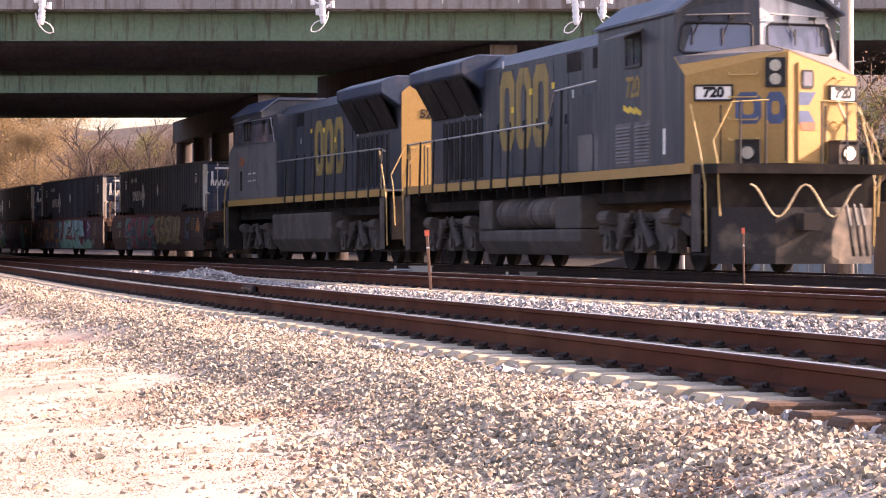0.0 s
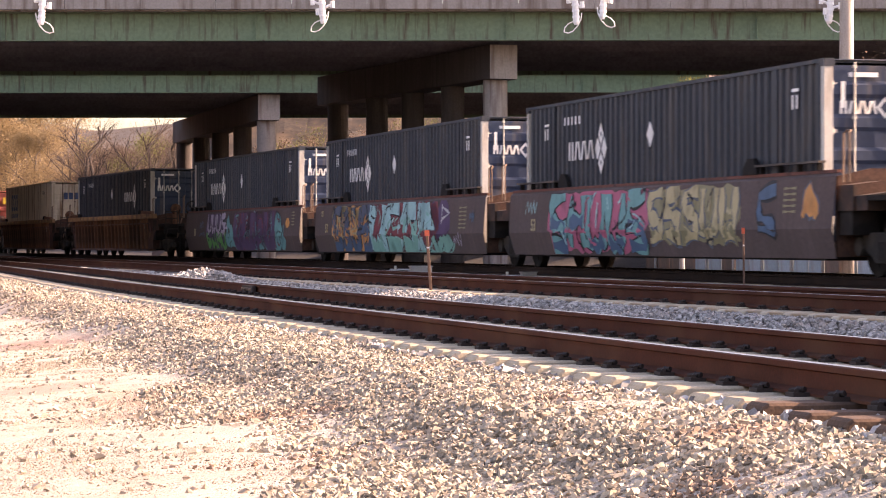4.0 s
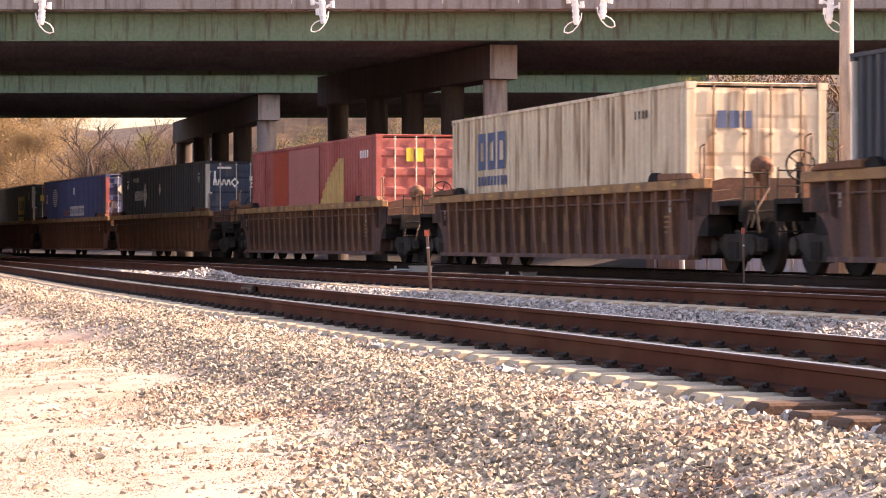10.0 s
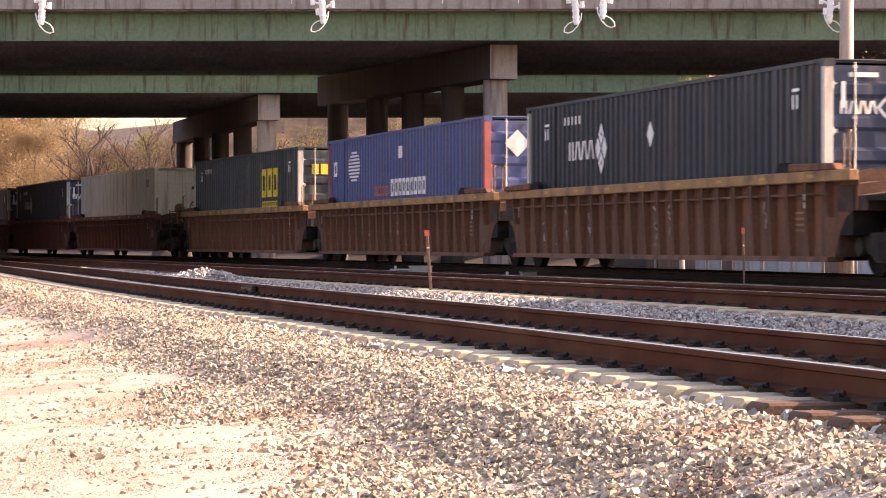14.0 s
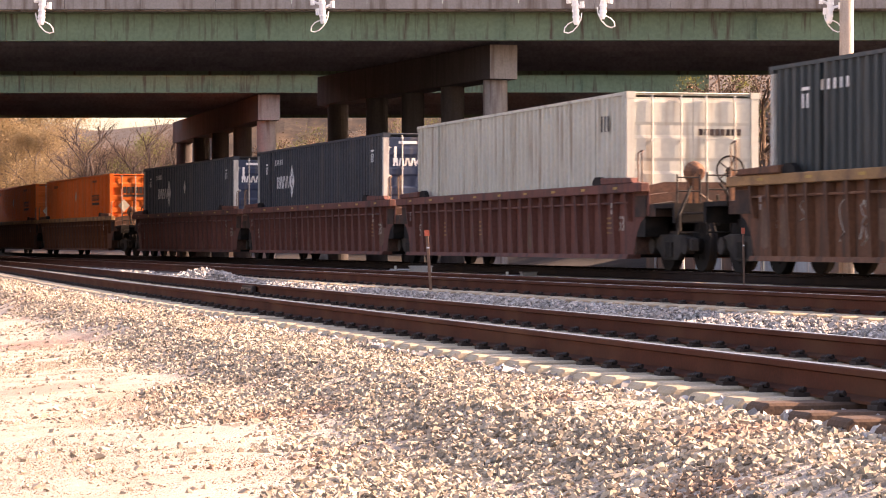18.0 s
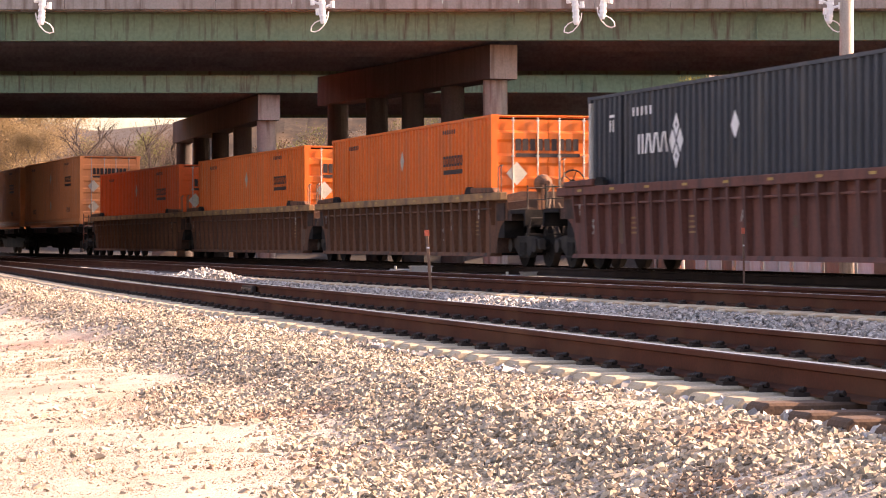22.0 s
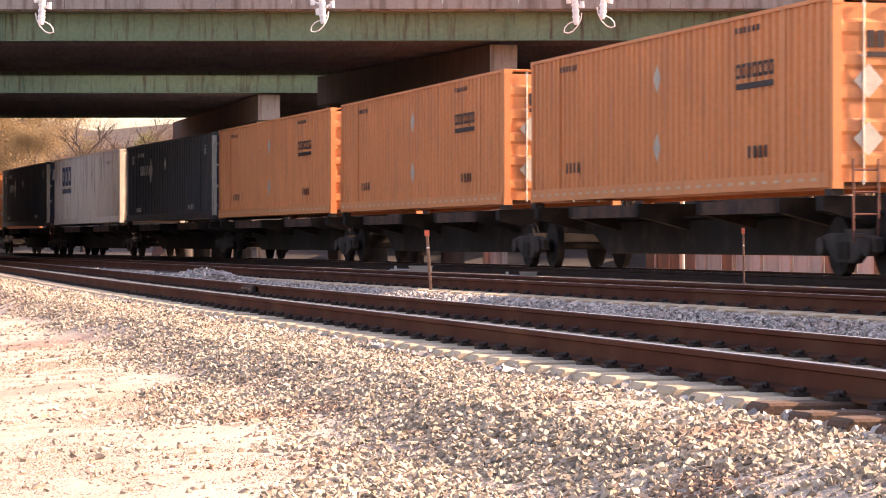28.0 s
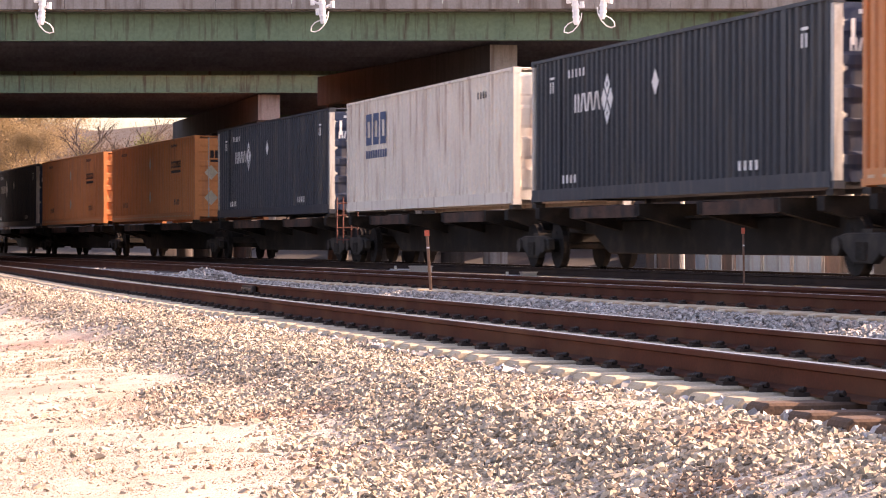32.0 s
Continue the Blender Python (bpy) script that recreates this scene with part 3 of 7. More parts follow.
def container_meshes(key, paint, post, door_paint):
    """The meshes that containers of one colour share."""
    if key in SHELLS:
        return SHELLS[key]
    d = {}
    for nm, sg in (("side_panel", -1), ("far_side_panel", 1)):
        bm = bmesh.new()
        side_strip(bm, -L2 + 0.1, L2 - 0.1, 0.26, HGT - 0.055, sg)
        d[nm] = mesh_of("side_panel", bm, paint)
    bm = bmesh.new()
    prof = [(L2 - 0.08, HGT - 0.02), (L2 - 0.08, HGT - 0.06), (-L2 + 0.08, HGT - 0.06), (-L2 + 0.08, HGT - 0.02)]
    for k in range(30):
        x = -L2 + 0.5 + k * 0.53
        prof += [(x, HGT - 0.02), (x + 0.03, HGT - 0.004), (x + 0.22, HGT - 0.004), (x + 0.25, HGT - 0.02)]
    prism(bm, prof, -1.25, 1.25, "y")
    d["roof"] = mesh_of("roof", bm, paint)
    bm = bmesh.new()
    for sg in (-1, 1):
        box(bm, -L2 + 0.1, L2 - 0.1, sg * 1.288 - 0.022, sg * 1.288 + 0.022, HGT - 0.06, HGT)
    d["top_rail"] = mesh_of("top_rail", bm, paint)
    bm = bmesh.new()
    for sg in (-1, 1):
        box(bm, -L2 + 0.1, L2 - 0.1, sg * 1.285 - 0.04, sg * 1.285 + 0.012, 0.02, 0.26)
    box(bm, -L2 + 0.1, L2 - 0.1, -1.2, 1.2, 0.1, 0.16)
    d["floor_frame"] = mesh_of("floor_frame", bm, paint)
    bm = bmesh.new()
    box(bm, -0.055, 0.08, -0.08, 0.06, 0, HGT)
    bevel(bm, 0.012, 1)
    d["corner_post"] = mesh_of("corner_post", bm, post)
    bm = bmesh.new()
    box(bm, -0.09, 0.09, -0.09, 0.09, -0.06, 0.06)
    d["corner_casting"] = mesh_of("corner_casting", bm, paint)
    bm = bmesh.new()
    box(bm, -0.07, 0.07, -0.03, 0.03, 0.02, HGT - 0.02)
    bevel(bm, 0.01, 1)
    d["intermediate_post"] = mesh_of("intermediate_post", bm, paint)
    # end wall of the far end, upright ribs
    bm = bmesh.new()
    prof = [(0.02, 1.2), (0.02, -1.2), (-0.02, -1.2)]
    for k in range(9):
        y = -1.05 + k * 0.26
        prof += [(-0.02, y), (-0.045, y + 0.02), (-0.045, y + 0.12), (-0.02, y + 0.14)]
    prism(bm, prof + [(-0.02, 1.2)], 0.06, HGT - 0.04, "z")
    d["end_wall"] = mesh_of("end_wall", bm, paint)
    # a door leaf with lying ribs: hinge side at y = 0, reaches to y = 1.16
    bm = bmesh.new()
    deep = 0.012 if key in ("cream", "white_box", "pale") else 0.026
    prof = [(-0.03, 0.1), (0.02, 0.1)]
    for k in range(4 if deep < 0.02 else 5):
        z = 0.3 + k * (0.66 if deep < 0.02 else 0.5)
        high = 0.42 if deep < 0.02 else 0.2
        prof += [(0.02, z), (0.02 + deep, z + 0.06), (0.02 + deep, z + high), (0.02, z + high + 0.06)]
    prism(bm, prof + [(0.02, HGT - 0.1), (-0.03, HGT - 0.1)], 0.0, 1.16, "y")
    d["door"] = mesh_of("door", bm, door_paint)
    bm = bmesh.new()
    rod(bm, (0.064, 0, 0.06), (0.064, 0, HGT - 0.05), 0.017, 8)
    for z in (0.1, 1.05, 2.0, HGT - 0.12):
        box(bm, 0.04, 0.078, -0.035, 0.035, z - 0.02, z + 0.02)
    d["lock_rod"] = mesh_of("lock_rod", bm, M["rusty_rod"] if key in ("cream", "white_box") else M["steel"])
    bm = bmesh.new()
    box(bm, 0.0, 0.03, -0.02, 0.07, -0.03, 0.03)
    rod(bm, (0.03, 0, -0.06), (0.03, 0, 0.06), 0.014, 6)
    d["hinge"] = mesh_of("hinge", bm, post)
    SHELLS[key] = d
    return d


def container(key, paint, post, label, marks=(), panels=None):
    """A 53-foot container: x forward, doors at the front end, near side at -y; bottom at z = 0."""
    root = new("shipping_container")
    tagged(root, label, "container", "containers on the train")
    d = container_meshes(key, paint, post, M["slate_door"] if key == "slate" else paint)
    for nm in ("side_panel", "far_side_panel"):
        part("side_panel", d[nm], None, root)
    for nm in ("roof", "top_rail", "floor_frame"):
        part(nm, d[nm], None, root)
    part("end_wall", d["end_wall"], None, root, at=pose(-L2 + 0.05, 0, 0))
    for x in (-L2 + 0.08, L2 - 0.08):
        for y in (-1.215, 1.215):
            part("corner_post", d["corner_post"], None, root, at=pose(x, y, 0))
            for z in (0.058, HGT - 0.056):
                part("corner_casting", d["corner_casting"], None, root, at=pose(x, y, z))
    for x in (-6.1, 6.1):
        for y in (-1.285, 1.285):
            part("intermediate_post", d["intermediate_post"], None, root, at=pose(x, y, 0))
    for sg in (-1, 1):
        leaf = part("door", d["door"], None, root, at=pose(L2 - 0.06, sg * 1.165, 0) @ Matrix.Diagonal((1, -sg, 1, 1)))
        for y in (0.36, 0.92):
            part("lock_rod", d["lock_rod"], None, leaf, at=pose(0, y, 0))
        for z in (0.45, 1.1, 1.8, 2.5):
            part("hinge", d["hinge"], None, leaf, at=pose(0.01, 0.02, z))
    for name, mat, build, lab in marks:
        marks_made = Pieces()
        build(marks_made)
        for bm in marks_made.made:
            if bm.faces:
                part(name, bm, mat, root, lab)
    return root


def end_mark(bm, y0, y1, z0, z1, out=0.058):
    """A painted mark on the doors. y runs from the near edge of the end wall."""
    x = L2 - 0.06 + out
    bm.next()
    v = [bm.verts.new(p) for p in ((x, y0, z0), (x, y1, z0), (x, y1, z1), (x, y0, z1))]
    bm.faces.new(v)


def block_word(bm, x0, x1, z0, z1, n, hollow=True):
    """n plain blocks in a row, standing in for a name."""
    w = (x1 - x0) / n
    for i in range(n):
        bm.next()
        if hollow:
            glyph(bm, x0 + i * w, x0 + (i + 0.8) * w, z0, z1, GLYPHS[i % 4])
        else:
            decal(bm, x0 + i * w, x0 + (i + 0.8) * w, z0, z1)


def slant_word(bm, x0, x1, z0, z1):
    """A row of plain slanting bars, standing in for a name."""
    w = (x1 - x0) / 8
    for i, lean in enumerate((0.0, 0.0, 0.25, -0.25, 0.25, -0.3, 0.3, -0.3)):
        bm.next()
        a = x0 + i * w + 0.3 * w
        prev = None
        for k in range(7):
            z = z0 + (z1 - z0) * k / 6
            c = a + lean * (k / 6 - 0.5) * 2 * w
            cur = [bm.verts.new((c + s * w * 0.24, NEAR - 0.004, z)) for s in (-1, 1)]
            if prev:
                bm.faces.new((prev[0], prev[1], cur[1], cur[0]))
            prev = cur


def slate_side(x):
    def build(bm):
        slant_word(bm, x, x + 1.7, 1.72, 2.08)
        for dx, dz in ((-0.2, 0), (0.2, 0), (0, 0.27), (0, -0.27)):
            diamond(bm, x + 2.1 + dx, 1.9 + dz, 0.17, 0.22, 0.3 if dz else 0.0)
    return build


def small_marks(at, patch):
    def build(bm):
        for x in (-6.75, 6.75):
            bm.next()
            decal(bm, x, x + 0.3, 2.45, 2.5)
            decal(bm, x, x + 0.08, 2.18, 2.4)
            decal(bm, x + 0.18, x + 0.26, 2.18, 2.4)
        for k in range(5):
            bm.next()
            decal(bm, at + k * 0.24, at + k * 0.24 + 0.1, 2.42, 2.58)
        if patch is not None:
            diamond(bm, patch, 2.06, 0.2, 0.24)
        for x in (-5.9, 4.0):
            for k in range(4):
                bm.next()
                decal(bm, x + k * 0.26, x + k * 0.26 + 0.12, 0.36, 0.52)
    return build


def slate_end(bm):
    x, w = L2 - 0.06 + 0.05, 0.078
    for i, lean in enumerate((0.0, 0.0, 0.25, -0.25, 0.25, -0.3, 0.3, -0.3)):
        bm.next()
        y = -1.05 + (i + 0.4) * w
        bm.faces.new([bm.verts.new((x, y + a * w * 0.3 + b * lean * w, 2.16 + b * 0.1)) for a, b in ((-1, -1), (1, -1), (1, 1), (-1, 1))])
    bm.next()
    y, z = -0.3, 2.16
    out = [bm.verts.new((x, y + a, z + b)) for a, b in ((-0.15, 0), (0, -0.17), (0.15, 0), (0, 0.17))]
    inn = [bm.verts.new((x, y + a, z + b)) for a, b in ((-0.08, 0), (0, -0.1), (0.08, 0), (0, 0.1))]
    for k in range(4):
        bm.faces.new((out[k], out[(k + 1) % 4], inn[(k + 1) % 4], inn[k]))
    end_mark(bm, -0.9, -0.42, 2.62, 2.69)
    end_mark(bm, -1.02, -0.95, 2.15, 2.55)


def end_bars(y0, y1, z0, z1, n, under=False):
    def build(bm):
        w = (y1 - y0) / n
        for i in range(n):
            end_mark(bm, y0 + i * w, y0 + (i + 0.78) * w, z0, z1)
        if under:
            end_mark(bm, y0, y1, z0 - 0.14, z0 - 0.06)
    return build


def end_diamond(y, z, w, h):
    def build(bm):
        x = L2 - 0.06 + 0.06
        bm.next()
        v = [bm.verts.new(p) for p in ((x, y - w, z), (x, y, z - h), (x, y + w, z), (x, y, z + h))]
        bm.faces.new(v)
    return build


M["reflector"] = material("yellow_reflector", (0.45, 0.27, 0.07), 0.6)
M["strip"] = material("dulled_reflective_strip", (0.62, 0.40, 0.26), 0.5)
M["placard"] = material("metal_placard", (0.5, 0.46, 0.38), 0.6, 0.2)
M["navy_ink"] = material("blue_lettering", (0.07, 0.10, 0.18), 0.6)
M["dark_ink"] = material("dark_lettering", (0.035, 0.022, 0.02), 0.6)
M["yellow_ink"] = material("yellow_lettering", (0.72, 0.50, 0.06), 0.6)
M["post_metal"] = material("pale_post_paint", (0.55, 0.52, 0.46), 0.55, 0, 0.12, 1.5, 20, 0.05, (0.25, 0.18, 0.13), 0.25, 2.0, True)
M["red_dark"] = material("deep_red_panel", (0.42, 0.07, 0.035), 0.6, 0, 0.15, 0.7, 12, 0.05)
M["red_pale"] = material("chalky_red_panel", (0.43, 0.155, 0.13), 0.65, 0, 0.15, 0.7, 12, 0.05)

CONTAINERS = []


def make_slate(logo_x, patch, num_x):
    return container("slate", M["slate"], M["post_metal"], "dark slate-blue corrugated shipping container with white lettering", (
        ("lettering", M["white"], slate_side(logo_x), "white lettering blocks and diamond"),
        ("marking", M["white"], small_marks(num_x, patch), ""),
        ("door_lettering", M["white"], slate_end, "")))


def box_word(x0, x1, z0, z1, n, mat, extra=None, solid=False):
    def build(bm):
        block_word(bm, x0, x1, z0, z1, n, not solid)
        if extra:
            extra(bm)
    return build


def make_cream(label, key="cream"):
    def sub(bm):
        for k in range(9):
            bm.next()
            decal(bm, -5.8 + k * 0.265, -5.8 + k * 0.265 + 0.19, 1.36, 1.56)
    return container(key, M[key], M[key], label, (
        ("lettering", M["navy_ink"], box_word(-5.8, -3.4, 1.7, 2.5, 3, None, sub), "blue lettering blocks"),
        ("marking", M["dark_ink"], lambda bm: [decal(bm, 5.2 + k * 0.22, 5.3 + k * 0.22, 2.35, 2.5) for k in range(5)], ""),
        ("door_lettering", M["navy_ink"], end_bars(-0.75, -0.05, 2.1, 2.4, 3), "")))


def make_red():
    def gold(bm):
        prev = None
        for x in flute_cuts(1.62, 4.45):
            top = 1.2 + 1.19 * min(1.0, (x - 1.6) / 2.2) ** 0.62
            y = NEAR + wave(x) - 0.006
            cur = (bm.verts.new((x, y, 1.2)), bm.verts.new((x, y, top)))
            if prev:
                bm.faces.new((prev[0], cur[0], cur[1], prev[1]))
            prev = cur
    return container("red", M["red"], M["red"], "faded red shipping container with a yellow quarter-disc emblem", (
        ("replaced_panel", M["red_dark"], lambda bm: decal(bm, -4.8, -2.7, 0.28, 2.78), "deeper red replaced panel"),
        ("faded_panel", M["red_pale"], lambda bm: decal(bm, -2.6, 1.4, 0.28, 2.78), "chalky faded panel"),
        ("emblem", M["gold"], gold, "faded yellow emblem"),
        ("marking", M["white"], lambda bm: [decal(bm, 6.0 + k * 0.24 + (0.1 if k else 0), 6.15 + k * 0.24 + (0.1 if k else 0), 2.32, 2.52) for k in range(5)], ""),
        ("door_emblem", M["yellow_ink"], end_bars(-0.5, 0.0, 2.2, 2.55, 2), "")))


M["gold"] = material("faded_yellow", (0.55, 0.36, 0.14), 0.6)


def make_blue():
    def ring(bm):
        for k in range(9):
            z = 1.74 + k * 0.09
            w = 0.68 * math.sqrt(max(0.05, 1 - ((k - 4) / 4.6) ** 2))
            decal(bm, -4.83 - w, -4.83 + w, z, z + 0.05)
        block_word(bm, -0.7, 2.9, 1.28, 1.7, 9)
        block_word(bm, -7.3, -6.8, 1.9, 2.3, 1)
        bm.next()
        decal(bm, 0.1, 0.5, 2.2, 2.5)
    return container("blue", M["blue"], M["red"], "blue shipping container with white lettering and red corner posts", (
        ("lettering", M["white"], ring, "white lettering blocks and striped disc"),
        ("prefix", M["red"], lambda bm: block_word(bm, -2.5, -0.9, 1.3, 1.55, 4), "red lettering"),
        ("door_emblem", M["white"], end_diamond(-0.55, 2.3, 0.3, 0.3), "")))


def make_green():
    return container("green", M["green"], M["post_metal"], "dark grey-green shipping container with yellow lettering", (
        ("lettering", M["yellow_ink"], box_word(3.05, 5.45, 1.5, 2.36, 3, None), "yellow lettering blocks"),
        ("sub_lettering", M["yellow_ink"], lambda bm: block_word(bm, 3.1, 5.3, 1.2, 1.38, 8), ""),
        ("marking", M["white"], small_marks(-6.0, None), ""),
        ("door_lettering", M["yellow_ink"], end_bars(-0.9, -0.1, 2.1, 2.4, 3), "")))


def make_pale():
    return container("pale", M["pale"], M["pale"], "plain pale grey corrugated shipping container", (
        ("marking", M["dark_ink"], lambda bm: [decal(bm, 6.5 + k * 0.2, 6.6 + k * 0.2, 2.2, 2.5) for k in range(3)], ""),
        ("door_marking", M["dark_ink"], end_bars(0.1, 0.95, 2.1, 2.22, 8), "")))


def make_orange(key, label, lower=False):
    paint = M[key]
    def word(bm):
        block_word(bm, 3.95, 5.7, 1.86, 2.1, 7)
        bm.next()
        decal(bm, 3.95, 5.65, 1.68, 1.78)
        for k in range(6):
            decal(bm, -6.0 + k * 0.2, -5.88 + k * 0.2, 2.55, 2.66)
            decal(bm, 3.9 + k * 0.2, 4.02 + k * 0.2, 2.6, 2.7)
        if lower:
            for k in range(4):
                decal(bm, -5.6 + k * 0.25, -5.48 + k * 0.25, 0.55, 0.75)
                decal(bm, 4.5 + k * 0.25, 4.62 + k * 0.25, 0.55, 0.75)
    def plates(bm):
        diamond(bm, -0.05, 2.1, 0.2, 0.26)
        if lower:
            diamond(bm, -0.05, 0.88, 0.2, 0.26)
    def end_plates(bm):
        end_diamond(-0.72, 1.62, 0.24, 0.26)(bm)
        if lower:
            end_diamond(-0.72, 0.75, 0.24, 0.26)(bm)
    marks = [("lettering", M["dark_ink"], word, "dark lettering blocks"), ("placard", M["placard"], plates, "bare metal diamond placard"),
             ("door_lettering", M["dark_ink"], end_bars(-0.75, 0.72, 2.12, 2.38, 9, True), ""), ("door_placard", M["placard"], end_plates, "")]
    if lower:
        def band(bm):
            for k in range(30):
                bm.next()
                v = [bm.verts.new(p) for p in ((-7.8 + k * 0.52, -1.329, 0.12), (-7.56 + k * 0.52, -1.329, 0.12), (-7.56 + k * 0.52, -1.329, 0.17), (-7.8 + k * 0.52, -1.329, 0.17))]
                bm.faces.new(v)
        marks.append(("reflective_strip", M["strip"], band, ""))
    return container(key, paint, paint, label, marks)


# ---- running gear ----
WHEEL_R = 0.457
WHEELS = []          # every turning wheelset with the place along the train that it has


def wheelset_mesh():
    bm = bmesh.new()
    for sg in (-1, 1):
        rod(bm, (0, sg * 0.69, 0), (0, sg * 0.80, 0), WHEEL_R, 24)
        rod(bm, (0, sg * 0.662, 0), (0, sg * 0.69, 0), WHEEL_R + 0.025, 24)
        rod(bm, (0, sg * 0.80, 0), (0, sg * 0.90, 0), 0.14, 10)
        for k in range(5):
            a = k * 2 * math.pi / 5
            box(bm, 0.26 * math.cos(a) - 0.04, 0.26 * math.cos(a) + 0.04, sg * 0.805 - 0.006, sg * 0.805 + 0.006, 0.26 * math.sin(a) - 0.04, 0.26 * math.sin(a) + 0.04)
    rod(bm, (0, -1.05, 0), (0, 1.05, 0), 0.08, 10)
    return mesh_of("wheelset", bm, M["black"])


def side_frame_mesh():
    bm = bmesh.new()
    pts = [(-1.16, 0.36), (-1.16, 0.58), (-0.62, 0.66), (0.62, 0.66), (1.16, 0.58), (1.16, 0.36), (0.78, 0.42), (0.36, 0.2), (-0.36, 0.2), (-0.78, 0.42)]
    prism(bm, pts, -0.07, 0.07, "y")
    bevel(bm, 0.02, 1)
    for x in (-0.13, 0.0, 0.13):
        rod(bm, (x, -0.085, 0.26), (x, -0.085, 0.52), 0.05, 8)
    for x in (-0.89, 0.89):
        rod(bm, (x, -0.12, 0.457), (x, 0.05, 0.457), 0.15, 12)
    return mesh_of("side_frame", bm, M["truck"])


TRUCK = {}


def truck(parent, x, s_mid):
    """A two-axle truck under a car, x metres ahead of the car's middle."""
    if "wheelset" not in TRUCK:
        TRUCK["wheelset"], TRUCK["side_frame"] = wheelset_mesh(), side_frame_mesh()
        bm = bmesh.new()
        box(bm, -0.2, 0.2, -1.0, 1.0, 0.45, 0.72)
        bevel(bm, 0.03, 1)
        TRUCK["bolster"] = mesh_of("bolster", bm, M["truck"])
    t = part("truck", TRUCK["bolster"], None, parent, at=pose(x, 0, 0))
    for sg in (-1, 1):
        part("side_frame", TRUCK["side_frame"], None, t, at=pose(0, sg * 1.0, 0, 0, 0, 0 if sg < 0 else 180))
    for dx in (-0.89, 0.89):
        w = part("wheelset", TRUCK["wheelset"], None, t, at=pose(dx, 0, WHEEL_R))
        WHEELS.append((w, dx, 0.0, s_mid + x))
    return t


# ---- well cars ----
WELL = {}


def well_meshes(key, skin, chord):
    if key in WELL:
        return WELL[key]
    d = {}
    bm = bmesh.new()
    arch = [(9.5, 1.43), (9.5, 1.0), (9.28, 0.98), (9.02, 0.88), (8.82, 0.7), (8.68, 0.46), (8.6, 0.27)]      # rises over the wheels at each end
    prof = arch + [(-x, z) for x, z in reversed(arch)]
    prism(bm, prof, -1.345, -1.325, "y")
    d["side_sheet"] = mesh_of("side_sheet", bm, skin)
    bm = bmesh.new()
    prism(bm, [(-1.50, 1.42), (-1.345, 1.42), (-1.345, 1.59), (-1.50, 1.59)], -9.5, 9.5, "x")
    bevel(bm, 0.015, 1)
    d["top_chord"] = mesh_of("top_chord", bm, chord)
    bm = bmesh.new()
    prism(bm, [(-1.47, 0.22), (-1.2, 0.22), (-1.2, 0.30), (-1.44, 0.30)], -8.58, 8.58, "x")
    d["side_sill"] = mesh_of("side_sill", bm, skin)
    bm = bmesh.new()
    prism(bm, [(-1.34, 0.27), (-1.43, 0.27), (-1.49, 1.3), (-1.49, 1.43), (-1.34, 1.43)], -0.06, 0.06, "x")
    # on rust wells the ribs are a lighter rust than the sheets
    d["rib"] = mesh_of("rib", bm, M["rust_rib"] if key == "rust" else skin)
    bm = bmesh.new()
    prism(bm, [(-1.34, 0.9), (-1.43, 0.9), (-1.49, 1.36), (-1.49, 1.43), (-1.34, 1.43)], -0.045, 0.045, "x")
    d["short_rib"] = mesh_of("rib", bm, skin)
    bm = bmesh.new()
    rod(bm, (-8.6, -1.44, 1.24), (8.6, -1.44, 1.24), 0.022, 6)
    d["stringer"] = mesh_of("stringer", bm, skin)
    bm = bmesh.new()
    box(bm, -8.2, 8.2, -1.30, 1.30, 0.24, 0.34)
    d["floor_pan"] = mesh_of("floor_pan", bm, M["black"])
    bm = bmesh.new()
    prism(bm, [(-1.34, 0.3), (1.34, 0.3), (1.34, 1.5), (0.8, 1.62), (-0.8, 1.62), (-1.34, 1.5)], -0.03, 0.03, "x")
    d["bulkhead"] = mesh_of("bulkhead", bm, M["grimy_rust"])
    bm = bmesh.new()
    prism(bm, [(-1.37, 0.98), (1.37, 0.98), (1.37, 1.36), (0.9, 1.42), (-0.9, 1.42), (-1.37, 1.36)], 0, 0.62, "x")
    prism(bm, [(-1.33, 0.98), (1.33, 0.98), (1.33, 1.2), (0.9, 1.26), (-0.9, 1.26), (-1.33, 1.2)], 0.6, 1.05, "x")
    d["end_platform"] = mesh_of("end_platform", bm, M["grimy_rust"])
    bm = bmesh.new()
    box(bm, 0, 1.1, -1.36, 1.36, 1.12, 1.2)
    box(bm, 1.0, 1.1, -1.36, 1.36, 0.85, 1.12)
    d["end_deck"] = mesh_of("end_deck", bm, M["black"])
    bm = bmesh.new()
    prism(bm, [(0, 0.3), (0.9, 0.42), (2.7, 0.6), (2.7, 1.0), (0, 1.0)], -0.28, 0.28, "y")
    d["draft_sill"] = mesh_of("draft_sill", bm, M["black"])
    bm = bmesh.new()
    prism(bm, [(-0.95, 0), (0.95, 0), (0.8, 0.1), (-0.95, 0.13)], -0.06, 0.10, "y")
    bevel(bm, 0.015, 1)
    d["guide"] = mesh_of("container_guide", bm, M["rust_rib"] if key == "rust" else skin)
    bm = bmesh.new()
    prism(bm, [(-0.3, 0), (0.3, 0), (0.24, 0.09), (0.1, 0.15), (-0.12, 0.15), (-0.26, 0.08)], -0.05, 0.05, "y")
    d["roller"] = mesh_of("guide_roller", bm, M["black"])
    bm = bmesh.new()
    for x in (0, 0.42):
        rod(bm, (x, 0, -0.7), (x, 0, 0.35), 0.016, 6)
    for k in range(5):
        rod(bm, (0, 0, -0.66 + k * 0.24), (0.42, 0, -0.66 + k * 0.24), 0.014, 6)
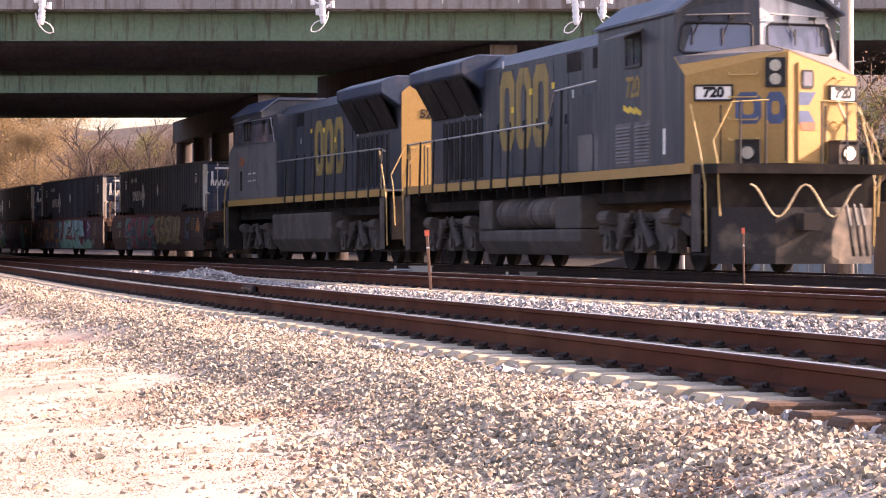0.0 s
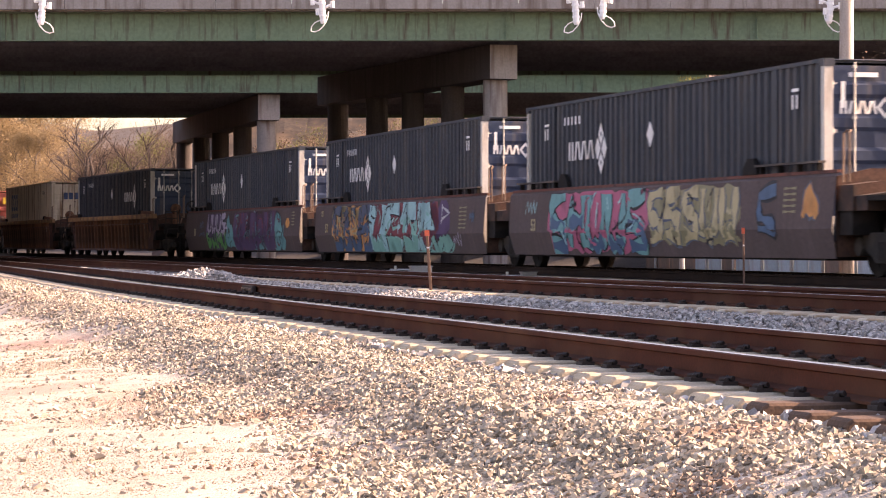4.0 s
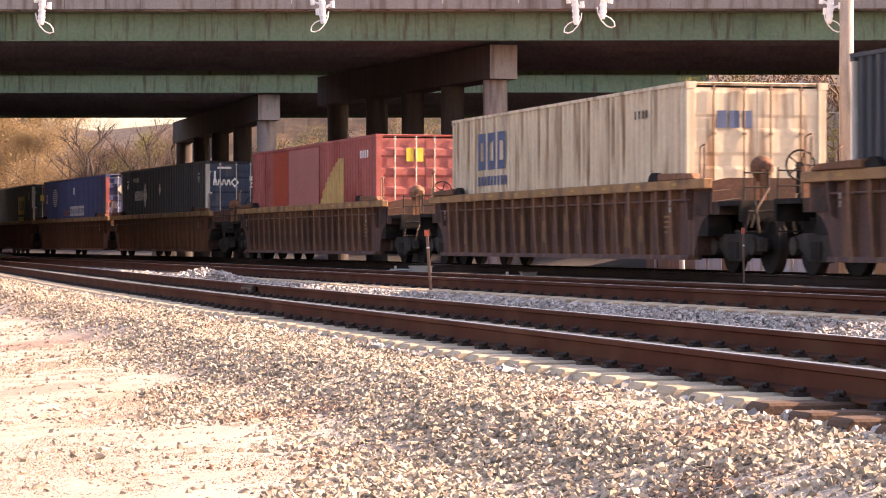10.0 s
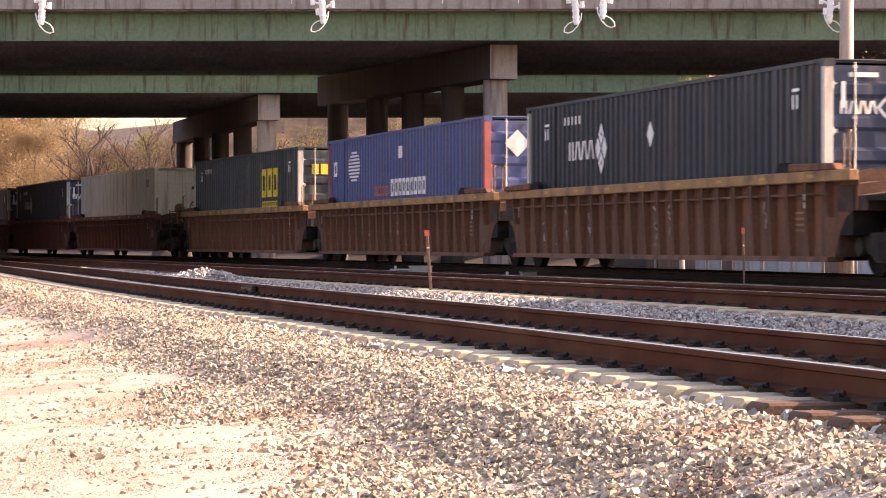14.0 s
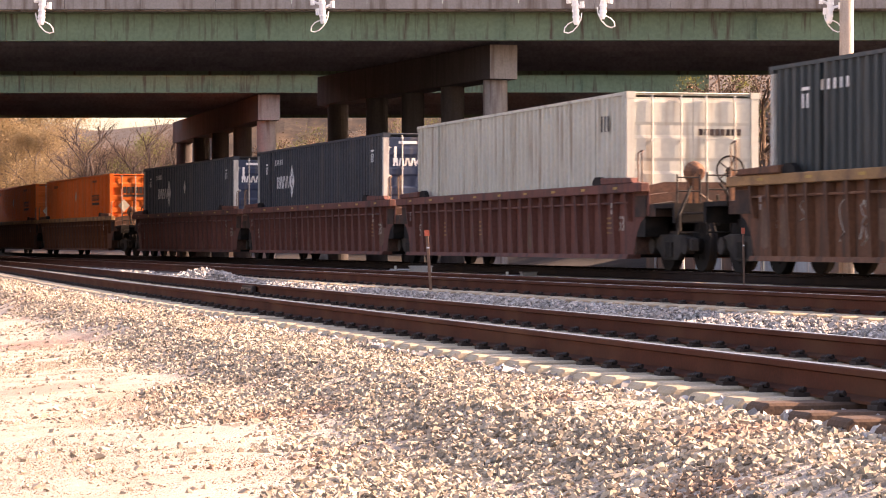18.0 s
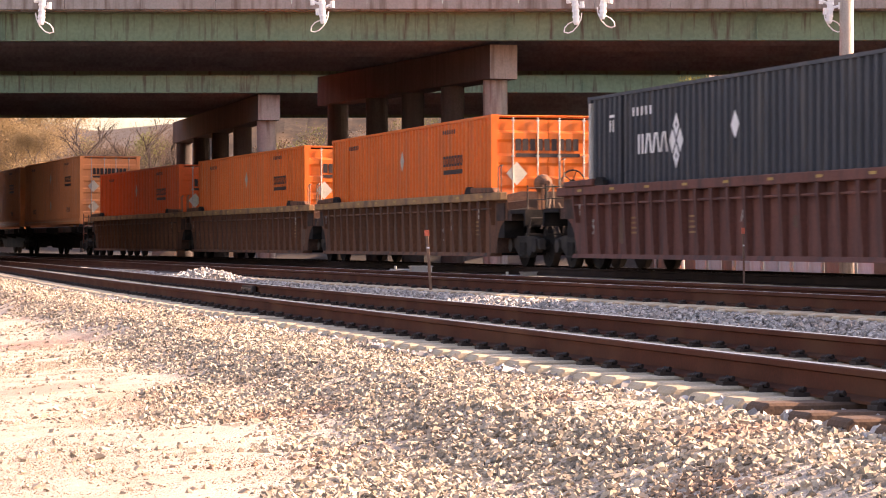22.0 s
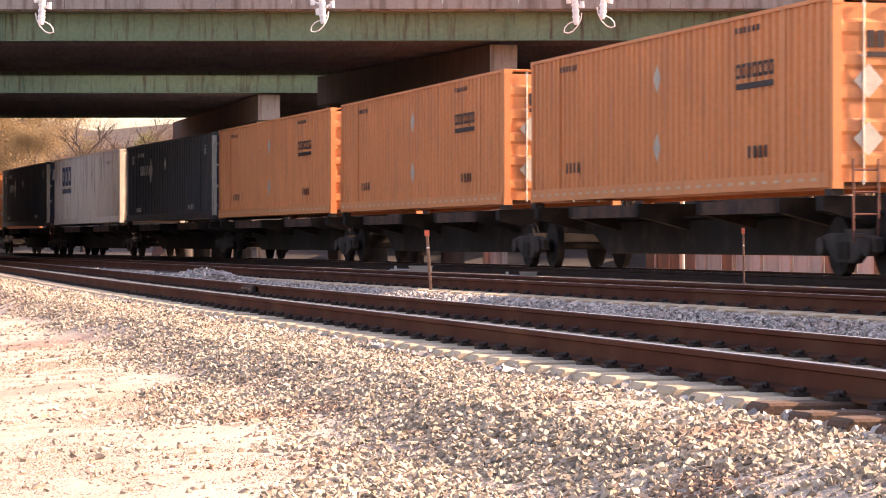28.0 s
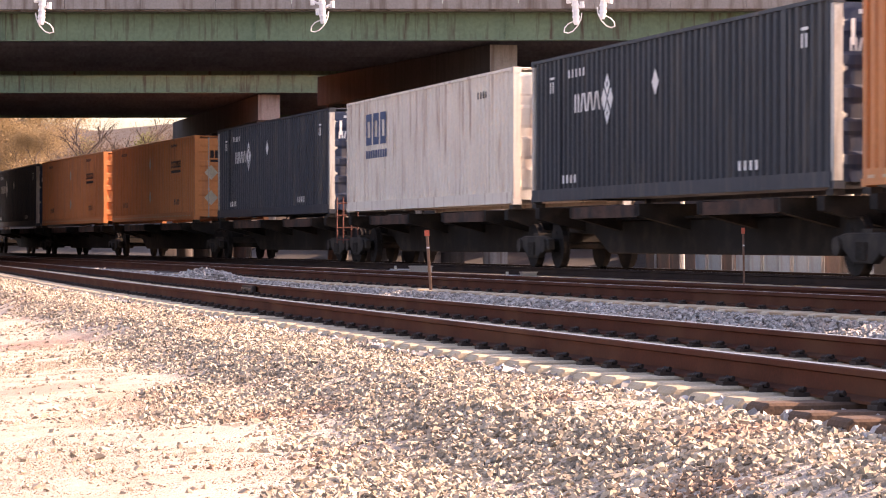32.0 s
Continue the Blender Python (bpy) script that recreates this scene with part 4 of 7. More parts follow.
    d["ladder"] = mesh_of("ladder", bm, M["truck"])
    bm = bmesh.new()
    ring = [(0.04, 0.25 * math.cos(k * math.pi / 10), 0.25 * math.sin(k * math.pi / 10)) for k in range(21)]
    pipe(bm, ring, 0.018, 6)
    for k in range(5):
        rod(bm, (0.02, 0, 0), (0.04, 0.245 * math.cos(k * 1.2566), 0.245 * math.sin(k * 1.2566)), 0.014, 6)
    rod(bm, (-0.05, 0, 0), (0.04, 0, 0), 0.06, 10)
    rod(bm, (-0.03, 0, 0), (-0.03, 0, -0.7), 0.05, 8)
    d["brake_wheel"] = mesh_of("brake_wheel", bm, M["black"])
    bm = bmesh.new()
    pipe(bm, [(0, 0, -0.3), (0, 0, 0.42), (0.05, 0.04, 0.46), (0.18, 0.04, 0.46), (0.22, 0, 0.42), (0.22, 0, -0.3)], 0.016, 6)
    d["grab_iron"] = mesh_of("grab_iron", bm, M["rusty_rod"])
    bm = bmesh.new()
    for sg in (-1, 1):
        box(bm, 0.0, 0.5, *sorted((sg * 0.9, sg * 1.34)), 0.62, 0.98)
    box(bm, 0.0, 0.12, -0.9, 0.9, 0.5, 0.98)
    d["end_bolster"] = mesh_of("end_bolster", bm, M["black"])
    WELL[key] = d
    return d


def rib_well(key, skin, chord, label, s_mid, front, rear, pitch=0.76, stencils=()):
    """A ribbed well car: front and rear tell how it joins its neighbour, 'coupled' or 'joined'."""
    d = well_meshes(key, skin, chord)
    root = new("well_car")
    tagged(root, label, "well car", "well cars of the train")
    for sg in (-1, 1):
        turn = 0 if sg < 0 else 180
        for nm in ("side_sheet", "top_chord", "side_sill"):
            part(nm, d[nm], None, root, at=pose(0, 0, 0, 0, 0, turn))
        part("stringer", d["stringer"], None, root, at=pose(0, 0, 0, 0, 0, turn))
        n = int(17.0 / pitch)
        for k in range(n + 1):
            x = -8.5 + 17.0 * k / n
            part("rib", d["rib" if abs(x) < 8.2 else "short_rib"], None, root, at=pose(x * -sg, 0, 0, 0, 0, turn))
        for x in (-7.6, 7.6):
            part("container_guide", d["guide"], None, root, at=pose(x * 1.06, sg * 1.44, 1.592, 0, 0, 0 if x > 0 else 180))
            part("guide_roller", d["roller"], None, root, at=pose(x * 0.9, sg * 1.44, 1.592))
    part("floor_pan", d["floor_pan"], None, root)
    for end, how in ((1, front), (-1, rear)):
        turn = 0 if end > 0 else 180
        part("bulkhead", d["bulkhead"], None, root, at=pose(end * 8.715, 0, 0))
        part("end_platform", d["end_platform"], None, root, at=pose(end * 8.76, 0, 0, 0, 0, turn))
        if how == "coupled":
            part("end_deck", d["end_deck"], None, root, at=pose(end * 9.82, 0, 0, 0, 0, turn))
        part("draft_sill", d["draft_sill"], None, root, at=pose(end * 8.3, 0, 0, 0, 0, turn))
        if how == "coupled":
            bm = bmesh.new()
            box(bm, 0, 1.0, -0.12, 0.12, 0.72, 0.95)
            box(bm, 0.75, 1.05, -0.2, 0.2, 0.66, 1.0)
            part("coupler", bm, M["black"], root, at=pose(end * 10.9, 0, 0, 0, 0, turn))
            bm = bmesh.new()
            pipe(bm, [(0, -0.35, 0.95), (0.35, -0.38, 0.6), (0.55, -0.36, 0.38), (0.75, -0.3, 0.42)], 0.03, 8)
            part("air_hose", bm, M["black"], root, at=pose(end * 10.9, 0, 0, 0, 0, turn))
            bm = bmesh.new()
            pipe(bm, [(0.06, -1.3, 0.7), (0.06, -1.25, 1.02), (0.06, -0.3, 1.04), (0.3, -0.05, 1.1)], 0.02, 6)
            part("uncoupling_lever", bm, M["truck"], root, at=pose(end * 10.92, 0, 0, 0, 0, turn))
            for y in (-0.9, -0.2, 0.5):
                bm = bmesh.new()
                box(bm, -0.05, 0.05, y - 0.05, y + 0.05, 1.2, 1.72)
                part("end_post", bm, M["rust_rib"], root, at=pose(end * 10.75, 0, 0))
            for y in (-1.3, 1.1):
                part("ladder", d["ladder"], None, root, at=pose(end * 10.9, y, 1.35, 0, 0, 90))
            if end > 0:
                part("brake_wheel", d["brake_wheel"], None, root, "black spoked brake wheel", at=pose(10.8, -0.3, 1.78))
                bm = bmesh.new()
                rod(bm, (0, 0, 0), (0.16, 0, 0), 0.2, 14, 0.16)
                rod(bm, (0.16, 0, 0), (0.3, 0, 0), 0.16, 14, 0.06)
                box(bm, -0.1, 0.0, -0.1, 0.1, -0.6, 0.1)
                part("brake_cylinder", bm, M["rust_rib"], root, "rusty domed brake cylinder", at=pose(10.5, -0.85, 1.75))
            rng = random.Random(int(s_mid * 7) + end)
            for k in range(7):
                y = rng.uniform(-1.3, 1.2)
                z = rng.uniform(0.55, 0.95)
                bm = bmesh.new()
                pipe(bm, [(0, y, z), (0.1, y + rng.uniform(-0.12, 0.12), z + rng.uniform(0.2, 0.4)), (0.06, y + rng.uniform(-0.3, 0.3), z + rng.uniform(0.5, 0.85))], rng.uniform(0.016, 0.032), 6)
                part("brake_pipe", bm, M["rusty_rod"] if k % 2 else M["truck"], root, at=pose(end * 11.0, 0, 0, 0, 0, turn))
            truck(root, end * 9.85, s_mid)
        part("end_bolster", d["end_bolster"], None, root, at=pose(end * 8.77, 0, 0, 0, 0, turn))
        for y in (-1.32, 0.9):
            part("grab_iron", d["grab_iron"], None, root, "thin bent grab iron", at=pose(end * 9.3 - 0.1, y * 1.1, 1.7))
    if rear == "joined":
        truck(root, -9.85, s_mid)
    for k in range(9):
        bm = bmesh.new()
        x = -8.0 + k * 2.0
        box(bm, x - 0.12, x + 0.12, -1.506, -1.501, 1.49, 1.535)
        part("reflector", bm, M["reflector"], root)
    rng = random.Random(int(abs(s_mid) * 10))
    bay = 17.0 / int(17.0 / pitch)
    for k in range(int(17.0 / bay)):             # scraped and overpainted patches between the ribs
        if rng.random() < (0.5 if key == "rust" else 0.25):
            x = -8.5 + (k + 0.5) * bay + rng.uniform(-0.06, 0.06)
            z0, z1 = rng.uniform(0.4, 0.8), rng.uniform(0.95, 1.2)
            w = rng.uniform(0.16, 0.26)
            bm = bmesh.new()
            top = z1 + rng.uniform(-0.1, 0.1)
            prism(bm, [(x - w, z0), (x - w * 0.2, z0 - 0.05), (x + w, z0 + 0.06), (x + w * 0.95, z1), (x + w * 0.1, top), (x - w * 0.9, z1 - 0.04)], -1.349, -1.346, "y")
            part("paint_patch", bm, M["ochre_patch"] if key == "rust" else M["dull_patch"], root)
    if key == "brown":                           # thin chalk tags
        for k in range(9):
            x = -7.6 + rng.randrange(int(15.0 / bay)) * bay + 0.25
            bm = bmesh.new()
            pts = [(x + rng.uniform(-0.16, 0.2), -1.352, 1.15 - 0.11 * i + rng.uniform(-0.05, 0.05)) for i in range(rng.randrange(4, 8))]
            pipe(bm, pts, rng.uniform(0.008, 0.018), 4)
            part("chalk_tag", bm, M["chalk"], root)
    for x in (-8.0, 7.75):
        for z in (1.2, 1.08):
            bm = bmesh.new()
            box(bm, x - 0.04, x + 0.04, -1.493, -1.49, z - 0.045, z + 0.045)
            part("rib_mark", bm, M["chalk"], root)
    text_mat = M["chalk"]
    for text, x, z, size in stencils:
        part("stencil", letters(text, size, text_mat, 0.004, 0.002), None, root, at=pose(x, -1.349, z, 90, 0, 0))
    for x in (-5.3, -2.2, 7.0) if key == "maroon" else (7.0,):
        for k in range(4):
            bm = bmesh.new()
            box(bm, x, x + 0.42, -1.350, -1.347, 0.95 - k * 0.09, 0.985 - k * 0.09)
            part("stencil_line", bm, M["chord"], root)
    return root


def smooth_well(label, s_mid, front, rear, graffiti):
    """A smooth-sided well car with a bulged side sheet, painted over."""
    root = new("well_car")
    tagged(root, label, "well car", "well cars of the train")
    if "smooth" not in WELL:
        d = {}
        for nm, (z0, z1, z2, z3) in (("side_sheet", (0.27, 0.72, 1.5, 1.57)),):
            bm = bmesh.new()
            v = {}
            rows = [(-1.36, z0, 8.72), (-1.47, z1, 8.80), (-1.42, z2, 8.85), (-1.34, z3, 8.85)]
            prev = None
            for y, z, half in rows:
                cur = [bm.verts.new((-half, y, z)), bm.verts.new((half, y, z))]
                if prev:
                    bm.faces.new((prev[0], prev[1], cur[1], cur[0]))
                prev = cur
            d[nm] = mesh_of(nm, bm, M["graffiti_well"])
        bm = bmesh.new()
        prism(bm, [(-1.38, 1.55), (-1.3, 1.55), (-1.3, 1.6), (-1.38, 1.6)], -8.8, 8.8, "x")
        d["top_chord"] = mesh_of("top_chord", bm, M["maroon_well"])
        bm = bmesh.new()
        box(bm, -0.02, 0.02, -1.35, 1.35, 0.3, 1.5)
        d["end_plate"] = mesh_of("end_plate", bm, M["grimy_rust"])
        bm = bmesh.new()
        prism(bm, [(-0.32, 0), (0.32, 0), (0.3, 0.12), (0.15, 0.26), (-0.1, 0.26), (-0.28, 0.12)], -0.05, 0.03, "y")
        d["guide"] = mesh_of("container_guide", bm, M["black"])
        bm = bmesh.new()
        box(bm, -1.35, 1.35, -0.06, 0.06, 0.11, 0.145)
        d["guide_shelf"] = mesh_of("guide_shelf", bm, M["tank"])
        bm = bmesh.new()
        box(bm, -0.03, 0.03, -0.04, 0.04, 0.0, 0.11)
        d["shelf_post"] = mesh_of("shelf_post", bm, M["black"])
        WELL["smooth"] = d
    d = WELL["smooth"]
    e = well_meshes("maroon", M["maroon_well"], M["maroon_well"])
    for sg in (-1, 1):
        turn = 0 if sg < 0 else 180
        for nm in ("side_sheet", "top_chord"):
            part(nm, d[nm], None, root, at=pose(0, 0, 0, 0, 0, turn))
        for x in (-6.9, 6.9):
            part("guide_shelf", d["guide_shelf"], None, root, "grey shelf along the container's foot", at=pose(x, sg * 1.40, 1.602))
            for dx in (-1.2, -0.4, 0.4, 1.2):
                part("shelf_post", d["shelf_post"], None, root, at=pose(x + dx, sg * 1.38, 1.602))
            part("container_guide", d["guide"], None, root, at=pose(math.copysign(5.2, x), sg * 1.36, 1.601, 0, 0, 0 if x > 0 else 180))
    part("floor_pan", e["floor_pan"], None, root)
    for end, how in ((1, front), (-1, rear)):
        turn = 0 if end > 0 else 180
        part("bulkhead", e["bulkhead"], None, root, at=pose(end * 8.66, 0, 0))
        part("end_plate", d["end_plate"], None, root, "grimy brown end plate", at=pose(end * 8.70, 0, 0))
        part("end_platform", e["end_platform"], None, root, at=pose(end * 8.76, 0, 0, 0, 0, turn))
        if how == "coupled":
            part("end_deck", e["end_deck"], None, root, at=pose(end * 9.82, 0, 0, 0, 0, turn))
        part("draft_sill", e["draft_sill"], None, root, at=pose(end * 8.3, 0, 0, 0, 0, turn))
        if how == "coupled":
            for y in (-1.3, 1.1):
                part("ladder", e["ladder"], None, root, at=pose(end * 10.9, y, 1.35, 0, 0, 90))
            part("brake_wheel", e["brake_wheel"], None, root, "black spoked brake wheel", at=pose(end * 10.8, -0.55, 1.75))
            truck(root, end * 9.85, s_mid)
        part("end_bolster", e["end_bolster"], None, root, at=pose(end * 8.77, 0, 0, 0, 0, turn))
        for y in (-1.32, 0.9):
            part("grab_iron", e["grab_iron"], None, root, "thin bent grab iron", at=pose(end * 9.3 - 0.1, y * 1.1, 1.7))
    if rear == "joined":
        truck(root, -9.85, s_mid)
    graffiti(root)
    return root


def spine_car(label, s_mid, gap_rear, front_coupled, rear_coupled):
    root = new("spine_car")
    tagged(root, label, "spine car", "spine cars of the train")
    bm = bmesh.new()
    prism(bm, [(-8.6, 0.95), (8.6, 0.95), (8.6, 0.72), (6.9, 0.68), (5.9, 0.3), (-5.9, 0.3), (-6.9, 0.68), (-8.6, 0.72)], -0.33, 0.33, "y")
    bevel(bm, 0.02, 1)
    part("centre_sill", bm, M["black"], root)
    for x0, x1 in ((-5.2, -1.2), (2.2, 5.8)):
        bm = bmesh.new()
        prism(bm, [(-1.32, 0.98), (-1.22, 0.98), (-1.22, 1.2), (-1.32, 1.2)], x0, x1, "x")
        part("side_rail", bm, M["grimy_rust"], root, "rust-brown side rail")
    for x in (-7.6, -5.2, -1.2, 2.2, 5.8, 7.6):
        bm = bmesh.new()
        prism(bm, [(-1.32, 1.0), (-0.33, 0.75), (0.33, 0.75), (1.32, 1.0), (1.32, 1.22), (-1.32, 1.22)], x - 0.14, x + 0.14, "x")
        part("outrigger", bm, M["black"], root)
    for x in (-7.9, 7.9):
        for y in (-1.2, 1.2):
            bm = bmesh.new()
            box(bm, x - 0.14, x + 0.14, y - 0.1, y + 0.1, 1.221, 1.318)
            part("pedestal", bm, M["truck"], root)
    bm = bmesh.new()
    box(bm, -8.3, 8.3, -0.45, 0.45, 0.955, 1.0)
    part("walkway", bm, M["black"], root)
    for end, how in ((1, front_coupled), (-1, rear_coupled)):
        if how:
            truck(root, end * 8.0, s_mid)
            bm = bmesh.new()
            for y in (-1.25, -0.85):
                rod(bm, (end * 8.75, y, 0.5), (end * 8.75, y, 1.75), 0.02, 6)
            for k in range(4):
                rod(bm, (end * 8.75, -1.25, 0.6 + k * 0.33), (end * 8.75, -0.85, 0.6 + k * 0.33), 0.016, 6)
            part("ladder", bm, M["maroon_well"], root)
    if not rear_coupled:
        truck(root, -8.075 - gap_rear / 2, s_mid)
    return root


# ---- locomotives ----
M["glass"] = material("tinted_glass", (0.05, 0.06, 0.09), 0.06, 0, 0.05, 1, 4, 0, spec=0.9)
M["pane_sky"] = material("windscreen_glass", (0.07, 0.08, 0.14), 0.08, 0.0, 0.1, 1, 4, 0, spec=1.0)
M["plough"] = material("grimy_plough", (0.032, 0.028, 0.026), 0.8, 0, 0.3, 1.2, 20, 0.1, (0.2, 0.15, 0.11), 0.3, 1.3)
M["board"] = material("number_board", (0.85, 0.83, 0.76), 0.5, 0, 0.05)
M["lamp_on"] = glow("lit_lamp", (1.0, 0.78, 0.55), 1.3)
M["faded_number"] = material("faded_orange_number", (0.36, 0.12, 0.05), 0.6, 0, 0.2, 2, 14, 0.05, (0.12, 0.09, 0.08), 0.3, 2.0)
M["lamp_off"] = material("lamp_glass", (0.36, 0.33, 0.30), 0.2, 0.6)
M["hose"] = material("pale_hose", (0.55, 0.42, 0.25), 0.6)
M["hand_yellow"] = material("yellow_handrail", (0.48, 0.32, 0.12), 0.5)
M["rail_dark"] = material("dark_handrail", (0.016, 0.016, 0.018), 0.5)
# pale copy for the cab facet towards the sun: glare put into the paint
M["cab_front"] = material("sunlit_dusty_cab_front", (0.46, 0.47, 0.47), 0.45, 0, 0.15, 0.9, 14, 0.05, (0.16, 0.15, 0.16), 0.3, 1.0, True)
M["loco_truck"] = material("dusty_loco_truck", (0.058, 0.046, 0.039), 0.85, 0, 0.35, 1.2, 24, 0.2, (0.12, 0.095, 0.075), 0.35, 1.6)
M["loco_logo"] = material("yellow_logo_paint", (0.29, 0.20, 0.055), 0.6, 0, 0.2, 1.2, 14, 0.05, (0.10, 0.09, 0.08), 0.25, 1.4, True)
M["navy_roof"] = material("blue_roof", (0.032, 0.048, 0.082), 0.45, 0, 0.15, 0.8, 12, 0.05, (0.12, 0.11, 0.11), 0.25, 1.0)


def three_axle_truck(root, x, s_mid):
    bm = bmesh.new()
    pts = [(-2.6, 0.62), (-2.6, 0.92), (-1.7, 1.06), (1.7, 1.06), (2.6, 0.92), (2.6, 0.62), (2.25, 0.72), (1.6, 0.72), (1.35, 0.36), (0.55, 0.36), (0.3, 0.72),
           (-0.3, 0.72), (-0.55, 0.36), (-1.35, 0.36), (-1.6, 0.72), (-2.25, 0.72)]
    prism(bm, pts, -1.22, -1.08, "y")
    prism(bm, pts, 1.08, 1.22, "y")
    box(bm, -1.3, -0.9, -1.08, 1.08, 0.6, 0.9)
    box(bm, 0.9, 1.3, -1.08, 1.08, 0.6, 0.9)
    t = part("truck_frame", bm, M["loco_truck"], root, at=pose(x, 0, 0))
    for dx in (-1.9, 0.0, 1.9):
        if "loco_wheel" not in TRUCK:
            b = bmesh.new()
            for sg in (-1, 1):
                rod(b, (0, sg * 0.69, 0), (0, sg * 0.81, 0), 0.533, 28)
                rod(b, (0, sg * 0.66, 0), (0, sg * 0.69, 0), 0.56, 28)
                for k in range(4):
                    an = k * math.pi / 2
                    box(b, 0.3 * math.cos(an) - 0.05, 0.3 * math.cos(an) + 0.05, sg * 0.812 - 0.006, sg * 0.812 + 0.006, 0.3 * math.sin(an) - 0.05, 0.3 * math.sin(an) + 0.05)
            rod(b, (0, -1.1, 0), (0, 1.1, 0), 0.1, 10)
            TRUCK["loco_wheel"] = mesh_of("wheelset", b, M["black"])
        w = part("wheelset", TRUCK["loco_wheel"], None, t, at=pose(dx, 0, 0.533))
        WHEELS.append((w, dx, 0.0, s_mid + x))
        for sg in (-1, 1):
            bm = bmesh.new()
            box(bm, -0.22, 0.22, -0.09, 0.09, -0.2, 0.22)
            bevel(bm, 0.04, 1)
            rod(bm, (0, -0.13, 0), (0, 0.0, 0), 0.13, 12)
            part("journal_box", bm, M["loco_truck"], t, at=pose(dx, sg * 1.2, 0.53, 0, 0, 0 if sg < 0 else 180))
    for sg in (-1, 1):
        for dx, k in ((-0.95, 1), (0.95, -1)):
            bm = bmesh.new()
            rod(bm, (0, 0, 0), (k * 0.55, 0, 0.5), 0.09, 10)
            rod(bm, (k * 0.5, 0, 0.46), (k * 0.72, 0, 0.66), 0.05, 8)
            part("damper", bm, M["tank"], t, at=pose(dx, sg * 1.33, 0.42))
            bm = bmesh.new()
            rod(bm, (-0.3, 0, 0), (0.3, 0, 0), 0.14, 12)
            part("brake_cylinder", bm, M["tank"], t, at=pose(dx * 1.9, sg * 1.3, 0.98))
            bm = bmesh.new()
            for z in range(5):
                rod(bm, (0, 0, z * 0.07), (0, 0, z * 0.07 + 0.04), 0.13, 10)
            part("spring", bm, M["truck"], t, at=pose(dx * 0.62, sg * 1.25, 0.62))
    return t


def locomotive(label, s_mid, reverse):
    root = new("locomotive")
    tagged(root, label, "locomotive", "locomotives of the train")
    num = "5284" if reverse else "720"
    near = 1 if reverse else -1          # which of its sides the camera sees
    # frame and walkways
    bm = bmesh.new()
    box(bm, -10.3, 11.0, -1.1, 1.1, 1.25, 1.68)
    part("underframe", bm, M["black"], root)
    bm = bmesh.new()
    box(bm, -10.3, 10.4, -1.5, 1.5, 1.80, 1.85)
    part("walkway", bm, M["loco_grey"], root)
    for sg in (-1, 1):
        bm = bmesh.new()
        y0, y1 = sorted((sg * 1.48, sg * 1.535))
        box(bm, -10.3, 10.5, y0, y1, 1.68, 1.86)
        part("side_sill", bm, M["yellow"], root, "yellow sill stripe along the walkway")
        for k in range(14):
            bm = bmesh.new()
            box(bm, -9.6 + k * 1.25, -9.55 + k * 1.25, *sorted((sg * 1.1, sg * 1.47)), 1.45, 1.79)
            part("sill_bracket", bm, M["black"], root)
    # tank
    if reverse:
        blocks = (("fuel_tank", [(-1.45, 0.62), (-1.2, 0.26), (1.2, 0.26), (1.45, 0.62), (1.45, 1.36), (-1.45, 1.36)], -3.9, 3.9),)
    else:
        full = [(-1.45, 0.786), (1.45, 0.786), (1.45, 1.42), (-1.45, 1.42)]
        blocks = (("fuel_tank", [(-1.45, 0.55), (-1.25, 0.27), (1.25, 0.27), (1.45, 0.55), (1.45, 0.78), (-1.45, 0.78)], -3.6, 3.9), ("equipment_box", full, 2.2, 3.9),
                  ("equipment_box", full, -3.6, -2.5), ("tank_saddle", [(-0.7, 0.786), (0.7, 0.786), (0.7, 1.25), (-0.7, 1.25)], -2.48, 2.18))
    for nm, shape, xa, xb in blocks:
        bm = bmesh.new()
        prism(bm, shape, xa, xb, "x")
        bevel(bm, 0.05, 2)
        part(nm, bm, M["tank"], root, "dusty grey-brown fuel tank" if nm == "fuel_tank" else "")
    if not reverse:
        for sg in (-1, 1):
            for x0, x1 in ((-2.3, -0.2), (0.05, 2.1)):
                bm = bmesh.new()
                rod(bm, (x0 + 0.15, 0, 0), (x1 - 0.15, 0, 0), 0.31, 20)
                rod(bm, (x0, 0, 0), (x0 + 0.15, 0, 0), 0.2, 20, 0.31)
                rod(bm, (x1 - 0.15, 0, 0), (x1, 0, 0), 0.31, 20, 0.2)
                for xs in (x0 + 0.4, x1 - 0.4):
                    rod(bm, (xs, 0, 0), (xs + 0.06, 0, 0), 0.325, 20)
                part("air_tank", bm, M["tank"], root, at=pose(0, sg * 1.14, 1.12), smooth=False)
    for x in (-6.6, 7.0):
        three_axle_truck(root, x, s_mid + (-x if False else 0) + (-2 * x if reverse else 0))
    # long hood
    bm = bmesh.new()
    prism(bm, [(-0.97, 1.85), (0.97, 1.85), (0.97, 4.35), (0.6, 4.66), (-0.6, 4.66), (-0.97, 4.35)], -9.75, 5.2, "x")
    part("long_hood", bm, M["navy"], root)
    bm = bmesh.new()
    prism(bm, [(-0.97, 1.85), (0.97, 1.85), (0.97, 4.3), (0.6, 4.6), (-0.6, 4.6), (-0.97, 4.3)], -9.79, -9.752, "x")
    part("hood_end", bm, M["yellow"], root, "yellow rear end panel")
    # radiator wings
    bm = bmesh.new()
    prism(bm, [(-1.0, 3.95), (1.0, 3.95), (1.52, 4.28), (1.52, 4.56), (1.1, 4.72), (-1.1, 4.72), (-1.52, 4.56), (-1.52, 4.28)], -9.78, -4.9, "x")
    bevel(bm, 0.03, 1)
